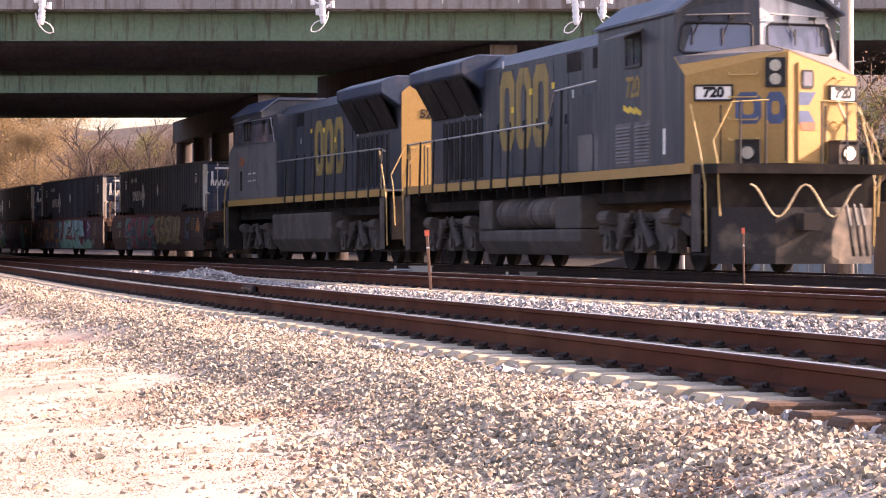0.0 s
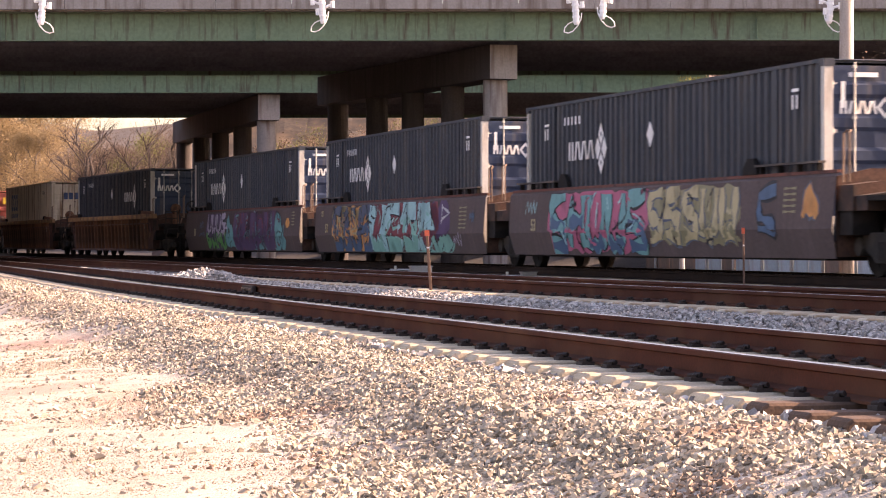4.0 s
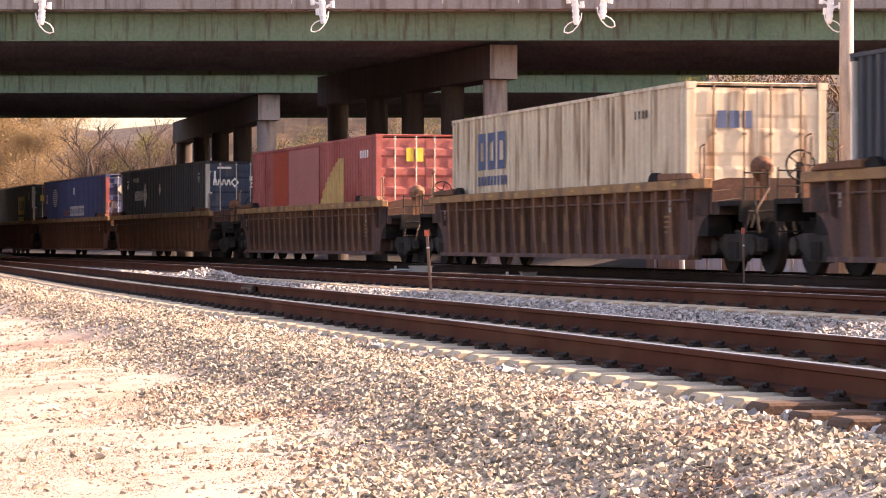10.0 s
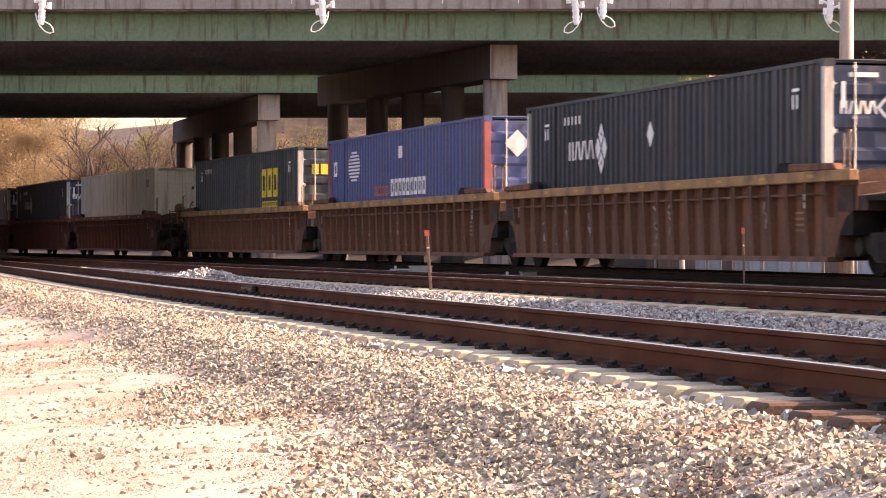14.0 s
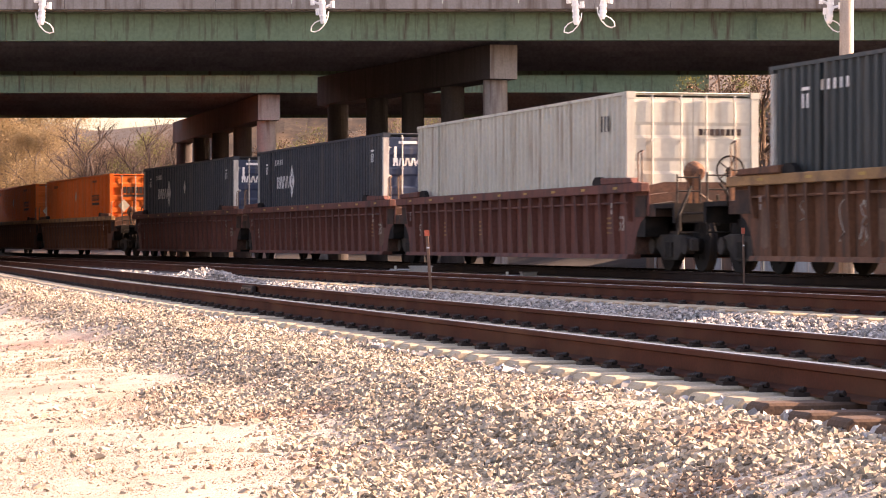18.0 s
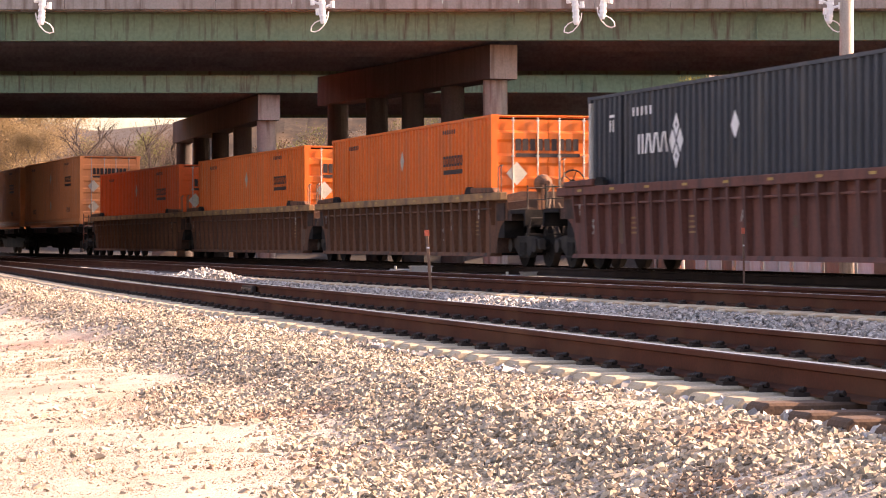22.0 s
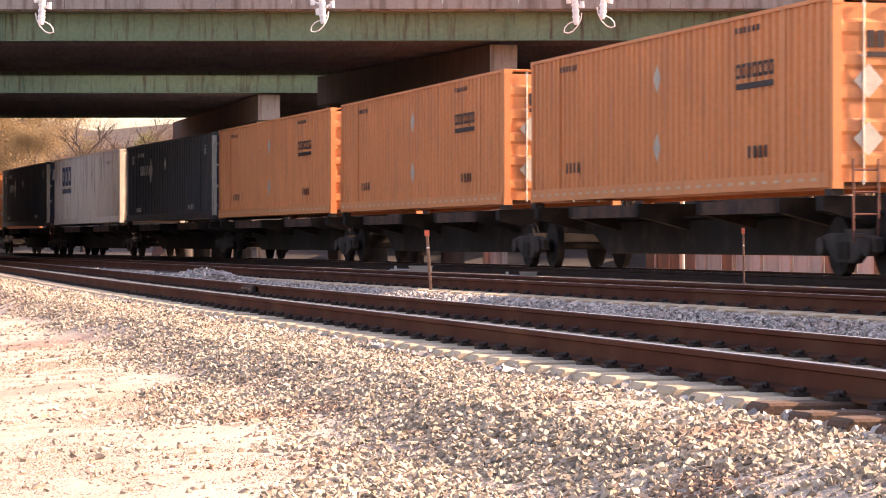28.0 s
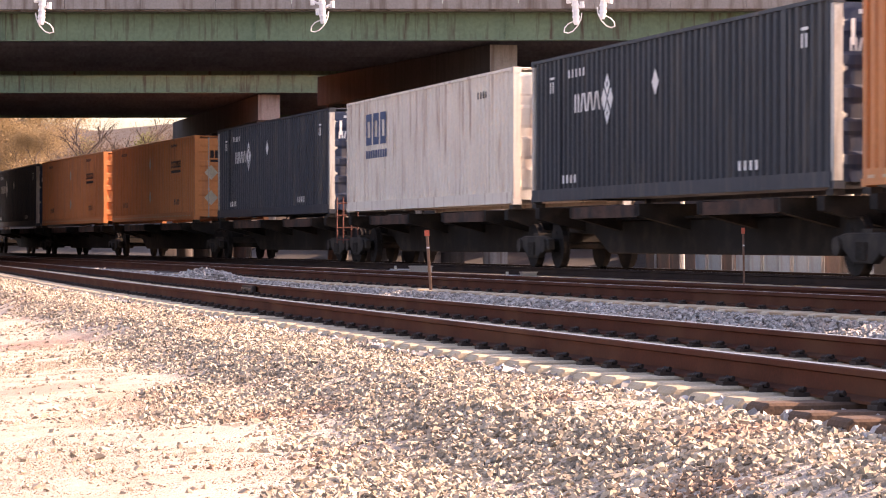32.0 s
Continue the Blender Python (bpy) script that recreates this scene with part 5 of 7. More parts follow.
    part("radiator_wing", bm, M["navy_roof"], root, "overhanging blue radiator housing")
    for sg in (-1, 1):
        for k in range(3):
            bm = bmesh.new()
            prism(bm, [(sg * 0.985, 3.42), (sg * 1.02, 3.42), (sg * 1.47, 4.22), (sg * 1.42, 4.25)], -9.4 + k * 1.5, -8.05 + k * 1.5, "x")
            part("radiator_screen", bm, M["black"], root)
        # hood doors with seams, grilles, handles
        for k in range(9):
            x0 = -4.5 + k * 1.02
            bm = bmesh.new()
            box(bm, x0, x0 + 0.98, *sorted((sg * 0.972, sg * 0.992)), 1.95, 4.25)
            bevel(bm, 0.008, 1)
            d = part("hood_door", bm, M["navy"], root)
            bm = bmesh.new()
            box(bm, x0 + 0.84, x0 + 0.88, *sorted((sg * 0.993, sg * 1.02)), 2.9, 3.1)
            part("latch", bm, M["rail_dark"], d)
        for k in range(7):
            bm = bmesh.new()
            x0 = -8.5 + k * 0.53
            box(bm, x0, x0 + 0.3, *sorted((sg * 0.972, sg * 0.99)), 1.98, 3.3)
            g = part("grille", bm, M["black"], root)
            bm = bmesh.new()
            box(bm, x0 - 0.05, x0 - 0.01, *sorted((sg * 0.972, sg * 1.0)), 1.94, 3.34)
            part("grille_frame", bm, M["navy"], g)
        for x0, x1, z0, z1 in ((1.55, 2.5, 4.02, 4.5), (3.3, 3.95, 4.0, 4.5), (4.15, 4.8, 4.0, 4.5)):
            bm = bmesh.new()
            box(bm, x0, x1, *sorted((sg * 0.994, sg * 1.004)), z0 - 0.1, z1 - 0.2)
            part("vent", bm, M["black"], root)
        for x0, z in ((-5.2, 3.36), (-6.6, 3.4), (-3.3, 4.3), (-0.3, 2.55), (3.0, 2.2), (1.9, 3.4)):
            bm = bmesh.new()
            box(bm, x0, x0 + 0.1, *sorted((sg * 0.993, sg * 0.998)), z, z + 0.16)
            part("sticker", bm, M["white"], root)
        for x0, z in ((-1.2, 3.62), (0.45, 3.66), (-2.6, 3.3)):
            bm = bmesh.new()
            box(bm, x0, x0 + 0.22, *sorted((sg * 0.993, sg * 0.999)), z, z + 0.13)
            part("sticker", bm, M["yellow_ink"], root)
    # name on the hood as plain blocks
    x0, w, h, z0 = (0.1, -3.6, 1.55, 2.42) if reverse else (-3.5, 3.75, 1.72, 2.5)
    for k in range(3):                   # three plain rounded blocks, each open in the middle
        bm = bmesh.new()
        mid, half = x0 + w * (0.155 + 0.345 * k), abs(w) * 0.155
        shape = [(-1, -0.66), (-0.55, -1), (0.55, -1), (1, -0.66), (1, 0.66), (0.55, 1), (-0.55, 1), (-1, 0.66)]
        vo = [bm.verts.new((mid + a * half, near * 0.998, z0 + h / 2 + b * h / 2)) for a, b in shape]
        vi = [bm.verts.new((mid + a * half * 0.36, near * 0.998, z0 + h / 2 + b * h * 0.29)) for a, b in shape]
        for n in range(8):
            q = (n + 1) % 8
            bm.faces.new((vo[n], vo[q], vi[q], vi[n]))
        part("hood_lettering", bm, M["loco_logo"], root, "worn yellow lettering block")
    # cab
    bm = bmesh.new()
    prism(bm, [(-1.5, 1.86), (1.5, 1.86), (1.5, 4.48), (0.95, 4.84), (-0.95, 4.84), (-1.5, 4.48)], 5.2, 9.55, "x")
    cab_paint = M["navy"]
    cab = part("cab", bm, cab_paint, root)
    bm = bmesh.new()
    prism(bm, [(-1.56, 4.46), (-1.0, 4.845), (1.0, 4.845), (1.56, 4.46), (1.56, 4.51), (1.0, 4.92), (-1.0, 4.92), (-1.56, 4.51)], 5.1, 9.82, "x")
    part("cab_roof", bm, M["navy_roof"], root)
    for sg in (-1, 1):
        y0, y1 = sorted((sg * 1.502, sg * 1.512))
        bm = bmesh.new()
        box(bm, 6.95, 7.75, y0, y1, 3.72, 4.2)
        w1 = part("side_window", bm, M["glass"], root)
        bm = bmesh.new()
        for b in ((6.9, 7.8, 3.66, 3.72), (6.9, 7.8, 4.2, 4.25), (6.9, 6.95, 3.72, 4.2), (7.75, 7.8, 3.72, 4.2), (7.32, 7.38, 3.72, 4.2)):
            box(bm, b[0], b[1], *sorted((sg * 1.502, sg * 1.53)), b[2], b[3])
        part("window_frame", bm, M["rail_dark"], w1)
        bm = bmesh.new()
        prism(bm, [(sg * 1.51, 4.3), (sg * 1.86, 4.18), (sg * 1.87, 4.2), (sg * 1.52, 4.34)], 6.7, 7.9, "x")
        part("sunshade", bm, M["loco_grey"], root)
        for x0, x1 in ((6.3, 7.2), (7.4, 8.3)):
            bm = bmesh.new()
            for k in range(11):
                prism(bm, [(sg * 1.503, 1.95 + k * 0.062), (sg * 1.53, 1.955 + k * 0.062), (sg * 1.503, 2.0 + k * 0.062)], x0 + 0.05, x1 - 0.05, "x")
            box(bm, x0, x1, *sorted((sg * 1.501, sg * 1.508)), 1.9, 2.68)
            part("louvre", bm, M["loco_grey"], root)
        me = letters(num, 0.52, M["loco_logo"], 0.012)
        if not reverse:
            part("road_number", me, None, root, at=pose(7.3, sg * 1.504, 3.3, 90, 0, 0 if sg < 0 else 180))
        bm = bmesh.new()
        for k in range(3):
            prism(bm, [(6.75 + k * 0.33, 2.92 - 0.03 * k), (7.1 + k * 0.33, 2.84 - 0.03 * k), (7.12 + k * 0.33, 2.92 - 0.03 * k), (6.77 + k * 0.33, 3.02 - 0.03 * k)], *sorted((sg * 1.502, sg * 1.508)), "y")
        part("stripe_mark", bm, M["yellow_ink"], root)
        bm = bmesh.new()
        box(bm, 9.0, 9.12, *sorted((sg * 1.503, sg * 1.51)), 2.05, 2.5)
        part("data_plate", bm, M["white"], root)
    # cab front: two facets that meet in a ridge, a wide pane with rounded corners in each
    for sg in (-1, 1):
        def at(yy, z, out=0.0):
            return (9.79 - 0.16 * yy + out - 0.05 * (z - 3.8), sg * yy, z)
        pane = [(0.14, 3.84), (0.2, 3.79), (1.34, 3.79), (1.41, 3.85), (1.35, 4.24), (1.28, 4.31), (0.2, 4.31), (0.14, 4.26)]
        rim = [(0.0, 3.84), (0.0, 3.62), (1.5, 3.55), (1.5, 3.85), (1.46, 4.24), (1.42, 4.5), (0.0, 4.84), (0.0, 4.26)]
        bm = bmesh.new()
        rv, pv = [bm.verts.new(at(*q)) for q in rim], [bm.verts.new(at(*q)) for q in pane]
        for k in range(8):
            n = (k + 1) % 8
            bm.faces.new((rv[k], rv[n], pv[n], pv[k]))
        bmesh.ops.recalc_face_normals(bm, faces=bm.faces)
        # sunward facet painted pale as if in glare, the other left navy
        part("cab_front", bm, M["cab_front"] if sg > 0 else M["navy"], root, "dusty cab front facet, painted pale for sun glare" if sg > 0 else "")
        bm = bmesh.new()
        pv = [bm.verts.new(at(*q, -0.03)) for q in pane]
        bm.faces.new(pv)
        bmesh.ops.recalc_face_normals(bm, faces=bm.faces)
        ws = part("windscreen", bm, M["pane_sky"], root, "tinted windscreen pane")
        bm = bmesh.new()
        pipe(bm, [at(*q, 0.005) for q in pane + pane[:1]], 0.022, 6)
        part("gasket", bm, M["rail_dark"], ws)
        for yy in (0.5, 1.02):
            bm = bmesh.new()
            rod(bm, at(yy, 4.42, 0.04), at(yy + 0.16, 4.08, 0.05), 0.012, 6)
            rod(bm, at(yy + 0.17, 4.22, 0.05), at(yy + 0.17, 3.93, 0.05), 0.018, 6)
            box(bm, *sorted((at(yy, 4.4)[0], at(yy, 4.4)[0] + 0.07)), *sorted((sg * (yy - 0.06), sg * (yy + 0.05))), 4.39, 4.46)
            part("wiper", bm, M["rail_dark"], ws)
        bm = bmesh.new()
        pipe(bm, [at(0.2, 4.47, 0.03), at(0.22, 4.47, 0.09), at(1.3, 4.44, 0.09), at(1.32, 4.44, 0.02)], 0.012, 6)
        part("grab_iron", bm, M["steel"], root)
    # nose: two facets that meet in an upright edge beside the door
    nose_paint = M["loco_grey"] if reverse else M["yellow"]

    def front(y):
        return 10.15 + (y + 1.5) * 0.4375 if y < 0.1 else 10.85 - (y - 0.1) * 0.2857

    def on_face(y, z, out=0.0):
        a = -23.63 if y < 0.1 else 15.95
        return pose(front(y), y, z, 0, 0, a) @ pose(out, 0, 0)
    bm = bmesh.new()
    prof = [(9.55, -1.5, 3.72), (10.15, -1.5, 3.36), (10.85, 0.1, 3.76), (10.45, 1.5, 3.36), (9.55, 1.5, 3.72)]
    lo_v = [bm.verts.new((x, y, 1.86)) for x, y, z in prof]
    hi_v = [bm.verts.new((x, y, z)) for x, y, z in prof]
    back = bm.verts.new((9.55, 0.1, 3.98))
    for i in range(4):
        bm.faces.new((lo_v[i], lo_v[i + 1], hi_v[i + 1], hi_v[i]))
    bm.faces.new((hi_v[0], hi_v[1], hi_v[2], back))
    bm.faces.new((back, hi_v[2], hi_v[3], hi_v[4]))
    bmesh.ops.recalc_face_normals(bm, faces=bm.faces)
    part("nose", bm, nose_paint, root)
    for sg in (-1, 1):
        bm = bmesh.new()
        v = [bm.verts.new(q) for q in ((9.551, sg * 1.504, 1.87), (10.12 if sg < 0 else 10.42, sg * 1.504, 1.87), (10.12 if sg < 0 else 10.42, sg * 1.504, 3.36), (9.551, sg * 1.504, 3.71))]
        bm.faces.new(v)
        part("nose_side", bm, M["loco_grey"] if reverse else M["navy"], root)
        bm = bmesh.new()
        v = [bm.verts.new(q) for q in ((9.57, sg * 1.49, 3.722), (10.1 if sg < 0 else 10.4, sg * 1.49, 3.385), (10.79, 0.1 + sg * 0.03, 3.778), (9.57, 0.1 + sg * 0.03, 3.984))]
        bm.faces.new(v)
        part("nose_top", bm, M["loco_grey"], root, "dusty non-slip nose top")
    bm = bmesh.new()
    box(bm, -0.02, 0.035, -0.17, 0.27, -0.85, 0.83)
    bevel(bm, 0.02, 1)
    door = part("nose_door", bm, nose_paint, root, at=on_face(0.44, 2.74))
    bm = bmesh.new()
    prism(bm, [(-0.13, -0.11), (-0.1, -0.16), (0.1, -0.16), (0.13, -0.11), (0.13, 0.11), (0.1, 0.16), (-0.1, 0.16), (-0.13, 0.11)], 0.036, 0.05, "x")
    pane = part("door_window", bm, M["rail_dark"], door, at=pose(0, 0.02, 0.55))
    bm = bmesh.new()
    box(bm, 0.051, 0.056, -0.09, 0.09, -0.12, 0.12)
    part("pane", bm, M["pane_sky"], pane)
    bm = bmesh.new()
    box(bm, 0.036, 0.045, -0.14, 0.16, -0.07, 0.07)
    part("warning_plate", bm, M["red_cap"], door, "small red warning plate", at=pose(0, 0.02, -0.25))
    bm = bmesh.new()
    box(bm, -0.02, 0.06, -0.17, 0.17, -0.25, 0.25)
    bevel(bm, 0.02, 1)
    hl = part("headlight_box", bm, M["rail_dark"], root, at=on_face(-0.1, 3.4))
    for z in (-0.115, 0.115):
        bm = bmesh.new()
        rod(bm, (0.06, 0, z), (0.085, 0, z), 0.098, 18)
        part("headlight", bm, M["lamp_off"], hl)
    for y, m, lit in ((-0.52, M["lamp_off"], 0), (1.12, M["lamp_on"], 1)):
        bm = bmesh.new()
        box(bm, 0.1, 0.3, -0.19, 0.19, -0.2, 0.2)
        box(bm, -0.02, 0.3, -0.21, -0.19, -0.2, 0.22)
        box(bm, -0.02, 0.3, 0.19, 0.21, -0.2, 0.22)
        box(bm, -0.02, 0.34, -0.21, 0.21, 0.2, 0.225)
        lamp_case = part("ditch_light_box", bm, M["plough"], root, at=on_face(y, 2.03))
        bm = bmesh.new()
        rod(bm, (0.3, 0, 0), (0.33, 0, 0), 0.12, 18, 0.105)
        part("ditch_light", bm, M["lamp_off"] if reverse else m, lamp_case, "lit ditch light" if lit and not reverse else "")
        bm = bmesh.new()
        for k in range(16):
            c, n = k * math.pi / 8, (k + 1) * math.pi / 8
            rod(bm, (0.31, 0.125 * math.cos(c), 0.125 * math.sin(c)), (0.31, 0.125 * math.cos(n), 0.125 * math.sin(n)), 0.014, 6)
        part("bezel", bm, M["rail_dark"], lamp_case)
    for y in (-1.06, 1.2):
        bm = bmesh.new()
        half = 0.31 if y < 0 else 0.27
        box(bm, 0.0, 0.035, -half, half, -0.115, 0.115)
        bevel(bm, 0.015, 2)
        nb = part("number_board", bm, M["board"], root, "white number board", at=on_face(y, 3.06))
        bm = bmesh.new()
        for z in (-0.125, 0.125):
            box(bm, 0.0, 0.05, -half - 0.02, half + 0.02, z - 0.016, z + 0.016)
        for yy in (-half - 0.005, half + 0.005):
            box(bm, 0.0, 0.05, yy - 0.016, yy + 0.016, -0.13, 0.13)
        part("board_frame", bm, M["rail_dark"], nb)
        part("board_number", letters(num, 0.235, M["rail_dark"], 0.012), None, nb, at=pose(0.037, 0, 0.002, 90, 0, 90))
    if not reverse:
        for y0, y1 in ((-0.74, -0.3), (-0.26, 0.06)):      # plain rounded blocks, open in the middle
            bm = bmesh.new()
            w = (y1 - y0) / 2
            outer = [(w * c, 0.27 * s) for c, s in ((-1, -0.6), (-0.6, -1), (0.6, -1), (1, -0.6), (1, 0.6), (0.6, 1), (-0.6, 1), (-1, 0.6))]
            vo = [bm.verts.new((0.006, u, v)) for u, v in outer]
            vi = [bm.verts.new((0.006, u * 0.42, v * 0.42)) for u, v in outer]
            for k in range(8):
                n = (k + 1) % 8
                bm.faces.new((vo[k], vo[n], vi[n], vi[k]))
            part("nose_lettering", bm, M["navy_ink"], root, "blue lettering block", at=on_face((y0 + y1) / 2, 2.8))
        bm = bmesh.new()
        for q in ([(-0.16, -0.27), (0.2, -0.27), (0.05, -0.05), (-0.16, -0.05)], [(-0.16, 0.05), (0.05, 0.05), (0.2, 0.27), (-0.16, 0.27)]):
            bm.faces.new([bm.verts.new((0.039, u, v)) for u, v in q])
        part("nose_lettering", bm, M["navy_ink"], root, at=on_face(0.44, 2.8))
    for y, zs in ((-0.6, (3.36, 2.98, 2.6, 2.25)), (1.12, (3.3, 2.55))):
        for z in zs:
            bm = bmesh.new()
            w = 0.24 if y < 0 else 0.1
            pipe(bm, [(0, -w, 0.04), (0.09, -w, 0), (0.09, w, 0), (0, w, 0.04)], 0.014, 6)
            part("grab_iron", bm, M["hand_yellow"], root, at=on_face(y, z))
    bm = bmesh.new()
    pipe(bm, [(0.06, -0.16, 0.5), (0.12, -0.1, 0.3), (0.1, 0.05, 0.05), (0.08, 0.0, -0.3)], 0.025, 8)
    part("cable_loop", bm, M["hose"], root, at=on_face(1.2, 2.45))
    for y in (-0.95, 0.06, 0.85):
        bm = bmesh.new()
        box(bm, 0.0, 0.012, -0.012, 0.012, -0.5, 0.45)
        part("seam", bm, M["rail_dark"], root, at=on_face(y, 2.4))
    # front platform, pilot, coupler, hoses
    bm = bmesh.new()
    box(bm, 10.55, 11.75, -1.5, 1.5, 1.66, 1.82)
    bevel(bm, 0.02, 1)
    part("anticlimber", bm, M["black"], root)
    bm = bmesh.new()
    prism(bm, [(11.3, -1.42), (11.8, -0.5), (11.8, 0.5), (11.3, 1.42), (11.2, 1.42), (11.7, 0.5), (11.7, -0.5), (11.2, -1.42)], 0.16, 1.1, "z")
    part("plough", bm, M["plough"], root, "dusty steel snow plough")
    bm = bmesh.new()
    box(bm, 11.1, 11.3, -1.3, 1.3, 1.0, 1.66)
    part("pilot_plate", bm, M["black"], root)
    for sg in (-1, 1):
        for x0, x1, plates in ((10.55, 11.15, (10.5, 11.15)), (-10.4, -9.85, (-9.85,))):
            for k in range(4):
                bm = bmesh.new()
                box(bm, x0, x1, *sorted((sg * 1.1, sg * 1.5)), 0.3 + k * 0.38, 0.34 + k * 0.38)
                part("step_tread", bm, M["black"], root)
            for xp in plates:
                bm = bmesh.new()
                box(bm, xp, xp + 0.05, *sorted((sg * 1.08, sg * 1.5)), 0.3, 1.66)
                part("step_plate", bm, M["black"], root)
        for x0, x1 in ((10.52, 10.96), (-10.16, -9.72)):
            bm = bmesh.new()
            box(bm, x0, x1, *sorted((sg * 1.502, sg * 1.522)), 0.36, 1.67)
            bevel(bm, 0.006, 1)
            part("step_shield", bm, M["tank"], root, "dusty flat panel beside the steps")
        for x0 in (11.25, -10.45):
            bm = bmesh.new()
            k = 1 if x0 > 0 else -1
            pipe(bm, [(x0 - 0.05 * k, sg * 1.5, 0.45), (x0 - 0.05 * k, sg * 1.52, 1.5), (x0 - 0.25 * k, sg * 1.53, 2.0), (x0 - 0.75 * k, sg * 1.53, 2.85)], 0.016, 8)
            part("step_handrail", bm, M["hand_yellow"], root, "yellow handrail at the steps")
            bm = bmesh.new()
            pipe(bm, [(x0 + 0.35 * k, sg * 1.4, 0.95), (x0 + 0.35 * k, sg * 1.45, 1.9), (x0 + 0.15 * k, sg * 1.45, 2.2), (x0 + 0.1 * k, sg * 1.1, 2.86), (x0 + 0.1 * k, sg * 0.45, 2.9)], 0.015, 8)
            part("platform_handrail", bm, M["hand_yellow"], root)
            for yy in (0.5, 0.95):
                bm = bmesh.new()
                rod(bm, (x0 + 0.1 * k, sg * yy, 1.8), (x0 + 0.1 * k, sg * yy, 2.88), 0.02, 6)
                part("stanchion", bm, M["rail_dark"], root)
    for x0, k in ((11.7, 1), (-10.3, -1)):
        bm = bmesh.new()
        box(bm, x0 if k > 0 else x0 - 0.5, x0 + 0.5 if k > 0 else x0, -0.15, 0.15, 0.72, 1.0)
        bevel(bm, 0.04, 2)
        part("coupler", bm, M["truck"], root)
    bm = bmesh.new()
    box(bm, -10.5, -10.3, -1.4, 1.4, 0.6, 1.68)
    part("rear_plate", bm, M["black"], root)
    hose = []
    for i in range(25):
        t = i / 24.0
        y = -0.95 + 1.95 * t
        hose.append((11.82, y, 1.42 - 0.42 * math.sin(2 * math.pi * t) ** 2 + 0.06 * math.cos(4 * math.pi * t)))
    bm = bmesh.new()
    pipe(bm, hose, 0.017, 8)
    part("hose", bm, M["hose"], root, "pale looping cable across the pilot")
    for y in (0.75, 0.88, 1.0):
        bm = bmesh.new()
        pipe(bm, [(11.8, y, 1.15), (11.92, y + 0.02, 0.8), (11.88, y + 0.08, 0.45), (11.75, y + 0.16, 0.3)], 0.03, 8)
        part("air_hose", bm, M["rail_dark"], root)
    # handrails along the walkway
    for sg in (-1, 1):
        bm = bmesh.new()
        if reverse:
            pipe(bm, [(2.8, sg * 1.5, 2.9), (-9.6, sg * 1.5, 2.88), (-10.2, sg * 1.5, 2.8)], 0.022, 8)
        else:
            pipe(bm, [(-9.9, sg * 1.5, 2.86), (1.9, sg * 1.5, 2.9), (2.4, sg * 1.5, 3.5), (5.15, sg * 1.5, 3.55)], 0.022, 8)
        part("handrail", bm, M["steel"], root)
        for k in range(11):
            x = -9.9 + k * 1.28
            top = 2.88 if x < 2.1 or reverse else 3.5
            if reverse and x > 2.7:
                continue
            bm = bmesh.new()
            rod(bm, (x, sg * 1.555, 1.62), (x, sg * 1.52, top), 0.03, 6)
            part("stanchion", bm, M["rail_dark"], root)
    if reverse:
        for sg in (-1, 1):
            bm = bmesh.new()
            v = [bm.verts.new(p) for p in ((2.9, sg * 1.515, 1.87), (9.56, sg * 1.515, 1.87), (9.56, sg * 1.515, 3.5), (2.9, sg * 1.515, 3.5))]
            bm.faces.new(v)
            bm2 = bmesh.new()
            box(bm2, 2.9, 5.2, *sorted((sg * 0.98, sg * 1.51)), 1.86, 4.3)
            part("auxiliary_cab", bm2, M["navy"], root)
            part("dusty_panel", bm, M["loco_grey"], root, "dusty grey lower cab side")
            part("road_number", letters(num, 0.4, M["faded_number"], 0.014), None, root, "faded orange road number", at=pose(8.25, sg * 1.52, 3.02, 90, 0, 0 if sg < 0 else 180))
            for x0 in (5.9, 6.6):
                bm = bmesh.new()
                box(bm, x0, x0 + 0.6, *sorted((sg * 1.516, sg * 1.528)), 2.15, 2.95)
                bevel(bm, 0.006, 1)
                hatch = part("hatch", bm, M["loco_grey"], root)
                bm = bmesh.new()
                for z in (2.4, 2.62):
                    box(bm, x0 + 0.12, x0 + 0.2, *sorted((sg * 1.529, sg * 1.545)), z, z + 0.05)
                    box(bm, x0 + 0.38, x0 + 0.46, *sorted((sg * 1.529, sg * 1.545)), z, z + 0.05)
                part("latch", bm, M["white"], hatch)
            bm = bmesh.new()
            box(bm, 8.35, 8.95, *sorted((sg * 1.502, sg * 1.514)), 3.62, 4.2)
            part("side_window", bm, M["glass"], root)
            bm = bmesh.new()
            pipe(bm, [(7.9, sg * 1.53, 4.26), (7.9, sg * 1.6, 4.26), (3.4, sg * 1.6, 4.22), (3.1, sg * 1.55, 3.5)], 0.014, 6)
            part("grab_iron", bm, M["steel"], root)
            for x0 in (3.5, 4.6):
                bm = bmesh.new()
                box(bm, x0, x0 + 0.5, *sorted((sg * 1.511, sg * 1.52)), 3.75, 4.2)
                part("vent", bm, M["black"], root)
            bm = bmesh.new()
            box(bm, 8.2, 8.5, *sorted((sg * 1.517, sg * 1.53)), 2.15, 2.75)
            part("vent", bm, M["black"], root)
            bm = bmesh.new()
            box(bm, 4.2, 6.6, *sorted((sg * 1.512, sg * 1.52)), 3.55, 4.1)
            part("side_window", bm, M["glass"], root)
    else:
